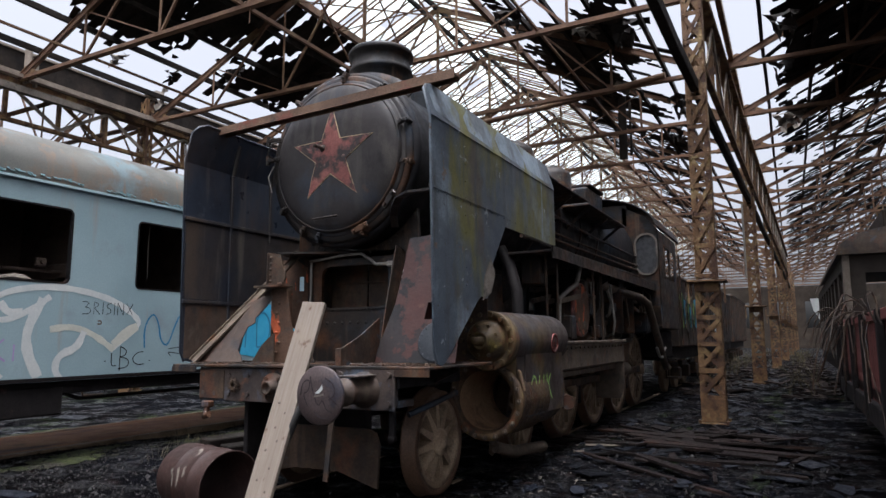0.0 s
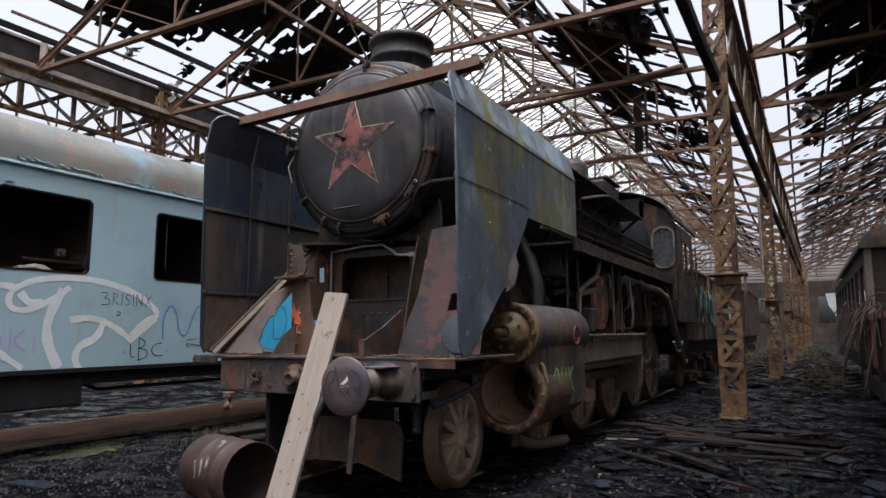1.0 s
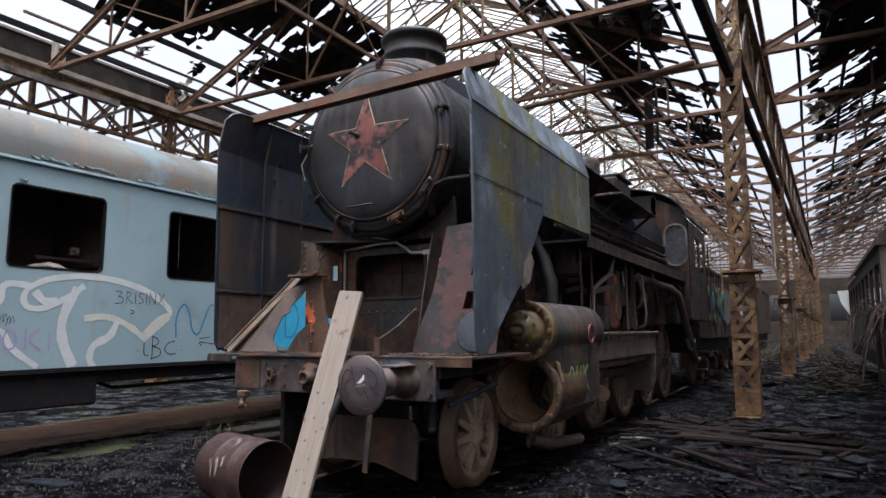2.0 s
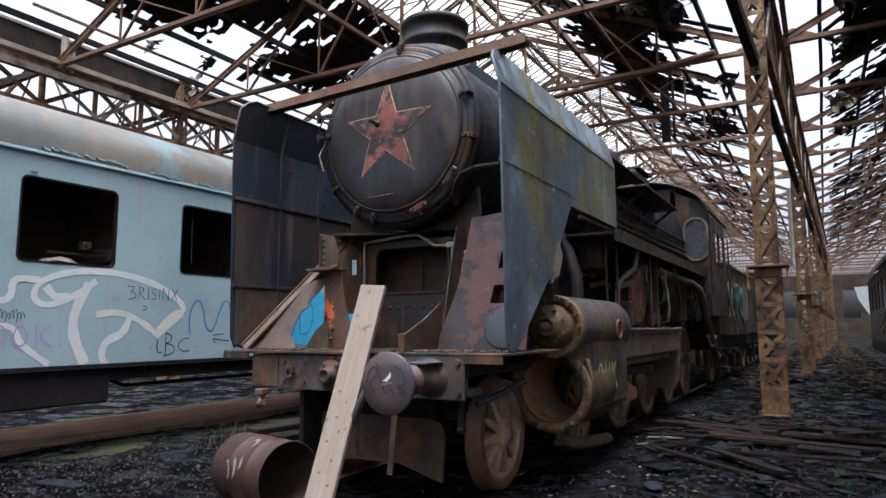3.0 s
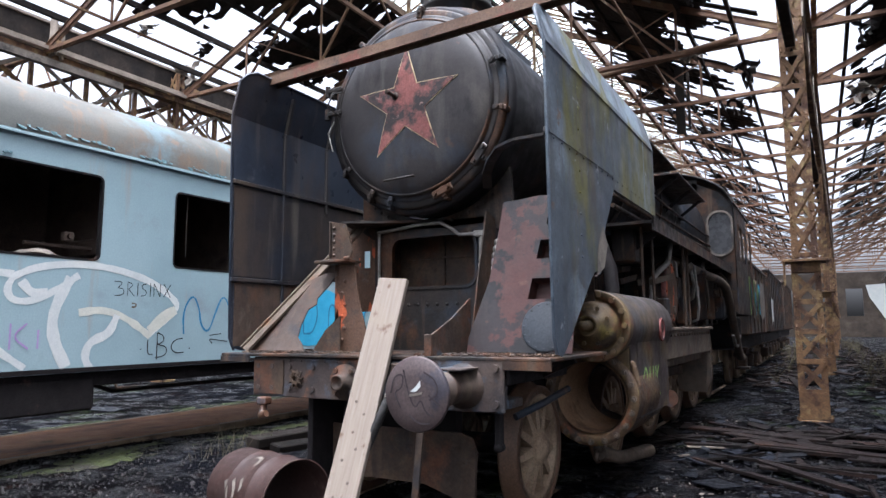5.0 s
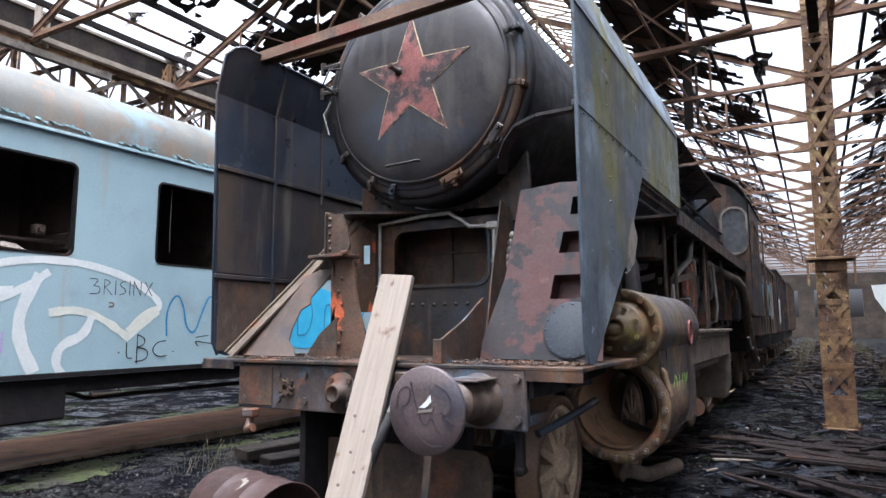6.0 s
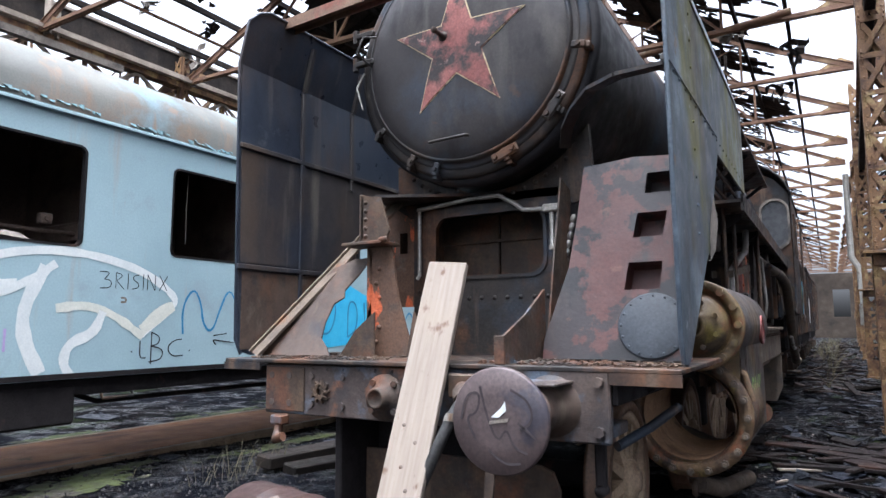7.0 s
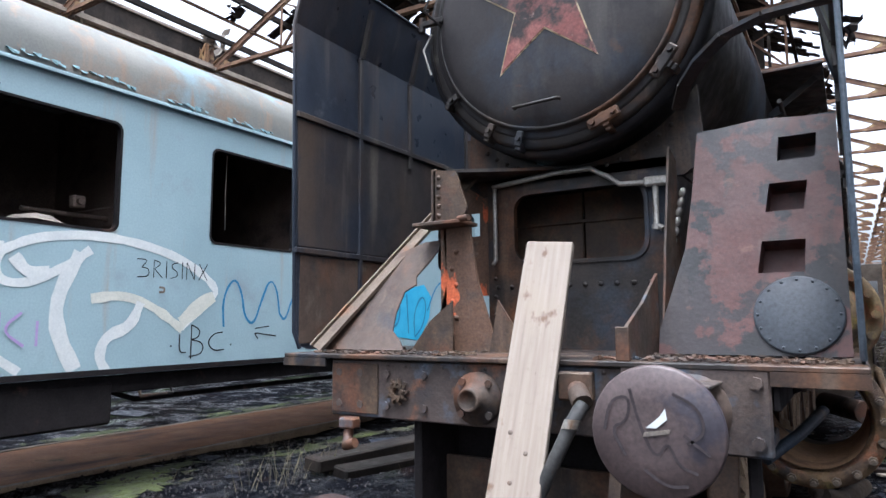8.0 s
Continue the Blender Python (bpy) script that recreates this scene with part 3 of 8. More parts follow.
def lacing(m, x0, x1, y0, y1, z0, z1, face):
    """One X of flat bars on a face of a lattice column."""
    t = 0.012
    for a, b in (((0, 0), (1, 1)), ((1, 0), (0, 1))):
        if face in ("front", "back"):
            y = y0 - t if face == "front" else y1 + t
            m.beam((x0 + (x1 - x0) * a[0], y + (0.013 if a[0] else 0), z0 + (z1 - z0) * a[1]), (x0 + (x1 - x0) * b[0], y + (0.013 if a[0] else 0), z0 + (z1 - z0) * b[1]), 0.07, t, (0, 1, 0))
        else:
            x = x0 - t if face == "left" else x1 + t
            m.beam((x + (0.013 if a[0] else 0), y0 + (y1 - y0) * a[0], z0 + (z1 - z0) * a[1]), (x + (0.013 if a[0] else 0), y0 + (y1 - y0) * b[0], z0 + (z1 - z0) * b[1]), 0.07, t, (1, 0, 0))


def lattice_column(split):
    """A riveted lattice column, its foot at the origin."""
    root = thing("lattice_column", "tall riveted lattice steel column, rusty with yellowed paint", "column", "columns of the shed", "structure")
    hw, hd, top = 0.185, 0.13, 8.3
    whole = Mesh()

    def put(name, mesh, label=""):
        if split:
            part(name, mesh, m_lattice, root, label)
        else:
            whole.add(mesh.v, mesh.f)
    put("base_plate", Mesh().box((-0.23, -0.2, -0.1), (0.23, 0.2, 0.02), 0.01).nuts([(sx * 0.21, sy * 0.18, 0.02) for sx in (-1, 1) for sy in (-1, 1)], (0, 0, 1), 0.03, 0.04))
    for sx in (-1, 1):
        for sy in (-1, 1):
            for z0, z1, k in ((0.03, 2.36, 1.06), (2.36, top, 0.94)):
                a = Mesh()
                x, y = sx * hw * k, sy * hd * k
                a.box((min(x, x - sx * 0.085), min(y, y - sy * 0.012), z0), (max(x, x - sx * 0.085), max(y, y - sy * 0.012), z1))
                a.box((min(x, x - sx * 0.012), min(y, y - sy * 0.085), z0), (max(x, x - sx * 0.012), max(y, y - sy * 0.085), z1))
                a.rivets([(x - sx * 0.045, y, z0 + 0.08 + 0.14 * i) for i in range(int((z1 - z0) / 0.14))] if sy < 0 else [], (0, -1, 0), 0.014)
                put("corner_angle", a)
    plates = [(0.03, 0.42), (2.2, 2.4)]
    for z0, z1 in plates:
        put("gusset_plate", Mesh().box((-hw * 1.05, -hd * 1.06 - 0.02, z0), (hw * 1.05, -hd * 1.06 - 0.002, z1), 0.004))
        put("gusset_plate", Mesh().box((-hw * 1.05, hd * 1.06 + 0.002, z0), (hw * 1.05, hd * 1.06 + 0.02, z1), 0.004))
    c = Mesh().box((-0.31, -0.26, 2.36), (0.31, 0.26, 2.4), 0.006)
    c.box((-0.3, -0.24, 2.0), (-0.27, -0.2, 2.36)).box((0.27, -0.24, 2.0), (0.3, -0.2, 2.36))
    put("collar", c)
    zs = [0.42 + 0.445 * i for i in range(5)] + [2.46 + 0.53 * i for i in range(12)]
    for i, z in enumerate(zs[:-1]):
        z1 = zs[i + 1]
        k = 1.06 if z < 2.3 else 0.94
        if abs(z1 - 2.46) < 0.05:
            continue
        for face in ("front", "back", "left", "right"):
            b = Mesh()
            lacing(b, -hw * k + 0.04, hw * k - 0.04, -hd * k, hd * k, z + 0.05, z1 - 0.03, face)
            put("lacing_bars", b)
        put("batten_plate", Mesh().box((-hw * k, -hd * k - 0.016, z - 0.035), (hw * k, -hd * k - 0.002, z + 0.045), 0.003).rivets([(sx * hw * k * 0.8, -hd * k - 0.016, z) for sx in (-1, 1)], (0, -1, 0), 0.015))
    if not split:
        bpy.data.objects.remove(root)
        return part("lattice_column", whole, m_lattice)
    return root


col = lattice_column(True)
col.matrix_world = pose(COLUMN_X, COLUMN_Y[1], 0)
for y in COLUMN_Y[2:4]:
    copy_thing(col, pose(column_x(y), y, 0))
far_col = tagged(lattice_column(False), "rusty lattice steel column further down the shed", "column", "columns of the shed", "structure")
far_col.matrix_world = pose(column_x(COLUMN_Y[4]), COLUMN_Y[4], 0)
for y in COLUMN_Y[5:]:
    copy_thing(far_col, pose(column_x(y), y, 0))
for y in COLUMN_Y:
    copy_thing(far_col, pose(VALLEY_L, y, 0))
    copy_thing(far_col, pose(VALLEY_M + BAY + 0.4, y, 0))


def roof_truss():
    """A light riveted roof truss, its left foot at the origin."""
    root = thing("roof_truss", "light rusty steel roof truss with tie and struts", "roof truss", "roof trusses", "structure")
    half, rise = BAY / 2, SLOPE * BAY / 2
    t = Mesh()
    for dy in (-0.035, 0.035):
        t.box((0.1, dy - 0.006, -0.05), (BAY - 0.1, dy + 0.006, 0.05)).box((0.1, dy - 0.03, -0.05), (BAY - 0.1, dy + 0.03, -0.038))
    part("tie_beam", t, m_truss, root)
    for s in (0, 1):
        fx = lambda x: x if s == 0 else BAY - x
        r = Mesh()
        for dy in (-0.04, 0.04):
            r.beam((fx(0.05), dy, 0.02), (fx(half), dy, rise + 0.02), 0.012, 0.13).beam((fx(0.05), dy, 0.08), (fx(half), dy, rise + 0.08), 0.06, 0.012)
        part("rafter", r, m_truss, root)
        part("foot_gusset", Mesh().plate([(fx(0.02), -0.09), (fx(0.75), -0.09), (fx(0.75), 0.05), (fx(0.3), 0.28), (fx(0.02), 0.12)], (0, -0.012, 0), (1, 0, 0), (0, 0, 1), 0.024)
             .rivets([(fx(0.15 + 0.12 * i), 0.012 - 0.026, -0.04) for i in range(5)], (0, -1, 0)), m_lattice, root, "yellowed foot gusset plate")
        for x in (2.45, 4.9):
            part("post", Mesh().box((fx(x) - 0.03, -0.03, 0), (fx(x) + 0.03, -0.02, x * SLOPE)).box((fx(x) - 0.03, -0.03, 0), (fx(x) - 0.02, 0.03, x * SLOPE)), m_truss, root)
        part("strut", Mesh().beam((fx(2.45), 0, 0), (fx(4.3), 0, 4.3 * SLOPE), 0.05, 0.05), m_truss, root)
        part("strut", Mesh().beam((fx(4.9), 0, 0), (fx(half - 0.3), 0, rise - 0.15), 0.05, 0.05), m_truss, root)
        part("tie_rod", Mesh().beam((fx(2.45), 0.0, 2.45 * SLOPE), (fx(4.9), 0, 0), 0.03, 0.03), m_truss, root)
    part("king_post", Mesh().box((half - 0.035, -0.035, 0), (half + 0.035, 0.035, rise)), m_truss, root)
    part("hanger_rod", Mesh().cyl((half, 0, 0), (half, 0, -0.35), 0.012, n=6), m_truss, root)
    return root


truss = roof_truss()
truss.matrix_world = pose(VALLEY_L + 0.1, TRUSS_Y[4], EAVE)
truss.scale.x = 1.018
for i, y in enumerate(TRUSS_Y):
    wob = 0.05 * math.sin(i * 2.7)
    if i != 4:
        copy_thing(truss, pose(VALLEY_L + 0.1, y, EAVE + wob))
    copy_thing(truss, pose(VALLEY_M + 0.45, y, EAVE - wob))
    if 2 <= i < 14:
        copy_thing(truss, pose(VALLEY_L - 0.3 - BAY * 1.018, y, EAVE))


def long_bar(name, label, x, z, w, h, y0, y1, material, category="purlin", sag=0.0):
    """A bar along the shed, a little uneven."""
    m = Mesh()
    n = int((y1 - y0) / 1.9)
    pts = [(x + sag * noise.noise((x, i * 0.7, z)), y0 + (y1 - y0) * i / n, z + sag * noise.noise((z, i * 0.7, x + 5))) for i in range(n + 1)]
    for a, b in zip(pts, pts[1:]):
        m.beam(a, b, w, h)
    return tagged(part(name, m, material), label, category, kind="structure")


def roof_z(x, xv, s):
    return EAVE + 0.1 + SLOPE * s * (x - xv)


Y0, Y1 = -11.4, 84.0
# (valley, direction of rise, offsets of the purlins)
SLOPES = [(VALLEY_L, 1), (VALLEY_M - 0.05, -1), (VALLEY_M + 0.4, 1), (VALLEY_M + 0.4 + BAY, -1), (VALLEY_L - 0.3, -1)]
for xv, s in SLOPES:
    for d in (0.9, 2.0, 3.1, 4.2, 5.3, 7.1):
        x = xv + s * d
        big = d == 5.3
        long_bar("purlin", "long dark timber purlin on the roof trusses" if not big else "heavy timber purlin at the skylight edge",
                 x, roof_z(x, xv, s) + 0.03, 0.13 if big else 0.08, 0.2 if big else 0.13, Y0 if s < 0 or xv > 0 else 0.2, Y1, m_bar if big else m_tar, "purlin", 0.03)


def roof_boards(name, xv, s, d0, d1, keep, y0, y1, seed, label):
    """Charred sheathing boards up the slope, with what is left of them."""
    rnd = random.Random(seed)
    m = Mesh()
    y = y0
    while y < y1:
        w = rnd.uniform(0.14, 0.3)
        d = d0 + rnd.uniform(-0.2, 0.2)
        while d < d1:
            n = rnd.uniform(0.8, 1.5)
            e = min(d + n, d1 + rnd.uniform(-0.05, 0.1))
            if keep(xv + s * (d + e) / 2, y, rnd):
                a, b = d + rnd.uniform(-0.1, 0.15), e + rnd.uniform(-0.15, 0.1)
                dy = rnd.gauss(0, 0.03)
                lift = rnd.uniform(0.1, 0.13) - (rnd.random() < 0.08) * rnd.uniform(0, 0.35)
                xa, xb = xv + s * a, xv + s * b
                m.beam((xa, y + w / 2, roof_z(xa, xv, s) + lift), (xb, y + w / 2 + dy, roof_z(xb, xv, s) + rnd.uniform(0.1, 0.13)), w * rnd.uniform(0.8, 1.0), 0.025)
            d = e
        y += w + 0.012
    tagged(part(name, m, m_tar), label, "roof boarding", kind="stuff")


def fray(x, y, k):
    return 0.5 * noise.noise((x * 2.3, y * 2.3, k)) + 0.3 * noise.noise((x * 6.1, y * 6.1, k + 4))


def slit(x, y, k, least=0.16):
    """Whether a strip up the slope has lost its boards here."""
    return noise.noise((y * 5.2, x * 0.55, k)) > least


def keep_ml(x, y, r=None):
    if x < -10.0 + 0.9 * fray(x, y, 2.0) + 0.35 * noise.noise((y * 0.6, 2, 2)) or y < 3.5 + 0.5 * fray(x, y, 3.0):
        return False
    if x > -8.7 + 0.5 * fray(x, y, 5.0) and 7.2 < y < 14 and slit(x, y, 1.0):
        return False
    return noise.noise((x * 0.5 + 1, y * 0.35, 3)) + 0.7 * fray(x, y, 6.0) > -0.3


def keep_mr(x, y, r=None):
    if x > 1.25 + 1.3 * fray(x, y, 9.0) or y < 8.2 + 0.8 * fray(x, y, 8.0):
        return False
    if y > 21 and slit(x, y, 6.0, 0.04):
        return False
    return noise.noise((x * 0.45 + 5, y * 0.4, 15)) + 0.9 * fray(x, y, 11.0) > -0.04


def keep_rl(x, y, r=None):
    if x < 4.25 + 0.9 * fray(x, y, 14.0):
        return False
    if y > 20 and slit(x, y, 9.0, 0.0):
        return False
    return noise.noise((x * 0.5 + 8, y * 0.35, 24)) + 0.9 * fray(x, y, 16.0) > -0.38


def keep_rr(x, y, r=None):
    return not (y > 18 and slit(x, y, 12.0, 0.0)) and fray(x, y, 18.0) > -0.5


def keep_ll(x, y, r=None):
    return noise.noise((x * 0.5 + 3, y * 0.35, 9)) + fray(x, y, 20.0) > -0.25


ROOFS = [(VALLEY_L, 1, 5.2, keep_ml, 0.5, 60, "charred dark roof covering with ragged holes"),
         (VALLEY_M - 0.05, -1, 5.2, keep_mr, Y0, 60, "charred dark roof covering with ragged holes"),
         # Both right slopes run on unseen past the camera, to shade the ground.
         (VALLEY_M + 0.4, 1, 7.3, keep_rl, Y0, 60, "dark roof covering, slit by missing strips"),
         (VALLEY_M + 0.4 + BAY, -1, 7.3, keep_rr, Y0, 60, "dark roof covering, slit by missing strips"),
         (VALLEY_L - 0.3, -1, 7.3, keep_ll, 0, 40, "remains of dark roof covering over the next bay")]


def roof_felt(xv, s, d1, keep, y0, y1, label, seed):
    """What is left of the felt, as a sheet with frayed edges and a thickness."""
    rnd = random.Random(seed)
    m = Mesh()
    q = 0.15
    nd, ny = int(d1 / q), int((y1 - y0) / q)
    ids = {}
    v, f = [], []

    def vert(i, j):
        if (i, j) not in ids:
            d, y = i * q + rnd.uniform(-0.06, 0.06), y0 + j * q + rnd.uniform(-0.06, 0.06)
            x = xv + s * d
            ids[i, j] = len(v)
            v.append((x, y, roof_z(x, xv, s) + 0.15 + 0.05 * noise.noise((x * 1.3, y * 1.3, 2)) - 0.06 * max(0, noise.noise((x * 0.6, y * 0.5, 5)))))
        return ids[i, j]
    for i in range(nd):
        for j in range(ny):
            if keep(xv + s * (i + 0.5) * q, y0 + (j + 0.5) * q):
                f.append((vert(i, j), vert(i + 1, j), vert(i + 1, j + 1), vert(i, j + 1)))
    m.add(v, f)
    k = len(v)
    m.add([(x, y, z + 0.02) for x, y, z in v], f)
    tagged(part("roof_felt", m, m_tar), label, "roof covering", kind="stuff")


for i, (xv, s, d1, keep, y0, y1, label) in enumerate(ROOFS):
    roof_felt(xv, s, d1, keep, y0, y1, label, i + 40)
    roof_boards("roof_boarding", xv, s, 0.3, d1, lambda x, y, r, keep=keep: (keep(x, y) and r.random() < 0.35) or (keep(x + s * 0.25, y) and r.random() < 0.14), y0, y1 + 24, i + 1, "charred roof boards under the torn covering")


def rags(name, spots, seed):
    """Torn felt that hangs from the edges of the boards."""
    rnd = random.Random(seed)
    for x, y, z, w, h in spots:
        m = Mesh()
        n = 7
        v = []
        for j in range(n):
            for i in range(n):
                a, b = i / (n - 1) - 0.5, j / (n - 1)
                ww = w * (1 - 0.5 * b)
                v.append((x + a * ww + 0.12 * noise.noise((a * 3, b * 3, x)) + rnd.uniform(-0.03, 0.03), y + 0.35 * noise.noise((a * 2 + y, b * 2.5, 1)), z - h * b * (0.7 + 0.6 * noise.noise((a * 3 + x, y, 2))) + rnd.uniform(-0.04, 0.04)))
        f = [(j * n + i, j * n + i + 1, (j + 1) * n + i + 1, (j + 1) * n + i) for j in range(n - 1) for i in range(n - 1) if rnd.random() > 0.12 + 0.3 * j / n]
        m.add(v, f)
        m.add([(p[0], p[1] + 0.012, p[2]) for p in v], f)
        tagged(part(name, m, m_felt if rnd.random() < 0.5 else m_tar), "torn roofing felt hanging from the roof edge", "roofing felt", "rags of felt", "structure")


rags("hanging_felt", [(1.2, 9.6, 8.5, 0.8, 0.9), (0.2, 10.2, 8.9, 1.0, 0.5), (1.7, 13.6, 8.0, 0.6, 0.8), (0.3, 14.0, 8.8, 0.9, 0.5), (1.2, 17.3, 8.3, 0.8, 0.7), (-1.9, 10.2, 9.8, 0.9, 0.7),
                      (-10.3, 5.2, 8.45, 0.7, 0.5), (-10.1, 6.7, 8.5, 0.6, 0.6), (-9.3, 8.0, 8.9, 0.9, 0.5), (-9.6, 9.8, 8.8, 0.8, 0.6), (-8.1, 10.4, 9.4, 0.8, 0.6), (-11.8, 7.5, 8.6, 0.9, 0.7),
                      (4.3, 10.4, 8.3, 0.7, 0.7), (4.3, 12.9, 8.3, 0.8, 0.8), (4.4, 17.5, 8.3, 0.9, 0.7), (4.5, 21.0, 8.4, 0.8, 0.7)], 11)


def skylight():
    bars, panes = Mesh(), Mesh()
    rnd = random.Random(21)
    for xv, s in SLOPES[:2]:
        y = 3.0
        while y < 70:
            xa, xb = xv + s * 5.25, xv + s * 7.28
            bars.beam((xa, y, roof_z(xa, xv, s) + 0.14), (xb, y + rnd.gauss(0, 0.01), roof_z(xb, xv, s) + 0.14), 0.035, 0.05)
            for k in range(3):
                if rnd.random() < 0.86:
                    a, b = 5.25 + 0.68 * k, 5.25 + 0.68 * (k + 1)
                    x0, x1 = xv + s * a, xv + s * b
                    l = rnd.gauss(0.15, 0.008)
                    q = [(x0, y + 0.02, roof_z(x0, xv, s) + l), (x1, y + 0.02, roof_z(x1, xv, s) + l + 0.01), (x1, y + 0.36, roof_z(x1, xv, s) + l + 0.01), (x0, y + 0.36, roof_z(x0, xv, s) + l)]
                    panes.add(q + [(p[0], p[1], p[2] + 0.005) for p in q], [(0, 1, 2, 3), (7, 6, 5, 4), (0, 4, 5, 1), (1, 5, 6, 2), (2, 6, 7, 3), (3, 7, 4, 0)])
            y += 0.38
    root = thing("skylight", "long dusty ridge skylight with rusty glazing bars, some panes gone", "skylight", kind="structure")
    tagged(part("glazing_bars", bars, m_truss, root), kind="stuff")
    tagged(part("panes", panes, m_glass, root, "dusty wired glass"), kind="stuff")


skylight()


def ridge_bracing():
    """The light bracing under the skylight, from truss to truss."""
    for a, b in zip(TRUSS_Y[3:14], TRUSS_Y[4:15]):
        m = Mesh()
        for xa, xb in ((-6.9, -2.6), (-2.6, -6.9)):
            m.beam((xa, a, roof_z(xa, VALLEY_L, 1) if xa < -4.7 else roof_z(xa, VALLEY_M, -1)), (xb, b, roof_z(xb, VALLEY_L, 1) if xb < -4.7 else roof_z(xb, VALLEY_M, -1)), 0.03, 0.03)
        mid = (a + b) / 2
        m.beam((-6.9, mid, 10.0), (-4.77, mid, 10.95), 0.035, 0.035).beam((-2.6, mid, 10.0), (-4.77, mid, 10.95), 0.035, 0.035).beam((-6.9, mid, 10.0), (-2.6, mid, 10.0), 0.03, 0.03)
        m.beam((-4.77, a, 7.7), (-4.77, b, 10.9), 0.035).beam((-4.77, b, 7.7), (-4.77, a, 10.9), 0.035)
        tagged(part("wind_bracing", m, m_truss), "thin rusty cross bracing under the ridge", "bracing", "bracing under the ridge", "structure")
    long_bar("runner_rail", "thin rusty steel runner along the ties", -4.77, EAVE + 0.1, 0.06, 0.08, Y0, Y1, m_truss, "runner")
    long_bar("runner_rail", "thin rusty steel runner along the ties", -0.2, EAVE + 0.1, 0.05, 0.05, Y0, Y1, m_truss, "runner")
    long_bar("runner_rail", "thin rusty steel runner along the ties", -9.5, EAVE + 0.1, 0.05, 0.05, 2.0, Y1, m_truss, "runner")


ridge_bracing()


def valley_girder(x, z0, z1, y0, y1, name="lattice_girder"):
    root = thing(name, "long rusty lattice girder between the columns", "girder", kind="structure")
    top, low = Mesh(), Mesh()
    top.box((x - 0.14, y0, z1 - 0.14), (x + 0.14, y1, z1), 0.01)
    low.box((x - 0.06, y0, z0), (x + 0.06, y1, z0 + 0.1), 0.01)
    part("top_chord", top, m_lattice, root)
    part("bottom_chord", low, m_lattice, root)
    n = int((y1 - y0) / 1.28)
    for i in range(min(n, 34)):
        ya, yb = y0 + 1.28 * i, y0 + 1.28 * (i + 1)
        part("upright", Mesh().box((x - 0.05, ya - 0.04, z0 + 0.1), (x + 0.05, ya + 0.04, z1 - 0.14)), m_lattice, root)
        a, b = (z0 + 0.1, z1 - 0.14) if i % 2 else (z1 - 0.14, z0 + 0.1)
        part("diagonal", Mesh().beam((x - 0.06, ya, a), (x - 0.06, yb, b), 0.03, 0.11), m_lattice, root)
        part("diagonal", Mesh().beam((x + 0.06, ya, b), (x + 0.06, yb, a), 0.03, 0.09), m_oldwood, root)
    return root


valley_girder(VALLEY_L + 0.05, 6.55, 7.6, -7.9, 30.4)
mid_girder = valley_girder(COLUMN_X + 0.12, 6.2, 7.7, 7.6, 53)
mid_girder.matrix_world = pose(COLUMN_X, 7.45, 0, 0, 0, -1.35) @ pose(-COLUMN_X, -7.45, 0)
long_bar("gutter_board", "dark timber gutter along the valley", VALLEY_L - 0.1, 8.15, 0.05, 0.5, -3, 50, m_tar, "gutter")
long_bar("gutter_edge", "pale weathered edge strip of the gutter", VALLEY_L - 0.08, 8.43, 0.1, 0.06, -3, 50, m_oldwood, "gutter")
long_bar("gutter_edge", "weathered timber wall plate on the girder", VALLEY_L + 0.16, 7.72, 0.16, 0.12, -3, 50, m_oldwood, "gutter", 0.03)
long_bar("gutter_edge", "weathered timber wall plate on the girder", VALLEY_L + 0.3, 7.66, 0.08, 0.08, 0, 50, m_oldwood, "gutter", 0.06)
long_bar("steam_pipe", "grey insulated pipe along the girder", VALLEY_L + 0.35, 7.3, 0.16, 0.16, -2, 5.6, m_felt, "pipe")
for ya, yb in [(-3.0, 7.3)] + [(y + 0.15, y + 10.89) for y in COLUMN_Y[1:6]]:
    timber = Mesh()
    cuts = [ya + (yb - ya) * k / 5 for k in range(6)]
    for p, q in zip(cuts, cuts[1:]):
        timber.beam((column_x(p) + 0.03 * noise.noise((p, 1, 1)), p, 5.86 + 0.04 * noise.noise((p, 5, 1))), (column_x(q) + 0.03 * noise.noise((q, 1, 1)), q, 5.86 + 0.04 * noise.noise((q, 5, 1))), 0.14, 0.22, c=0.015)
    tagged(part("valley_timber", timber, m_tar), "heavy charred timber beam from column to column", "beam", "timbers between the columns", "structure")
long_bar("valley_beam", "rusty riveted valley beam", 3.2, 7.85, 0.1, 0.2, 8.0, 60, m_lattice, "girder")
for x, y, h in ((VALLEY_L + 0.35, 4.0, 0.9), (VALLEY_L + 0.2, 4.25, 0.6)):
    tagged(part("broken_board", Mesh().box((x - 0.14, y - 0.12, 7.5), (x + 0.1, y - 0.06, 7.5 + h), 0.01), m_oldwood), "broken weathered board hanging at the gutter", "board", kind="structure")
# a loose pipe that hangs under the roof
tagged(part("hanging_pipe", Mesh().tube([(-4.4, 12.2, 7.6), (-1.5, 11.7, 7.6), (1.0, 11.2, 7.62), (1.75, 11.1, 7.66)], 0.075, 10), m_truss), "rusty brown pipe under the roof ties", "pipe", kind="structure")
tagged(part("hanging_board", Mesh().box((-0.35, 15.4, 6.9), (-0.1, 15.46, 8.9), 0.01).box((-0.02, 15.4, 7.0), (0.05, 15.46, 8.7)), m_tar), "charred board hanging from the roof", "board", kind="structure")
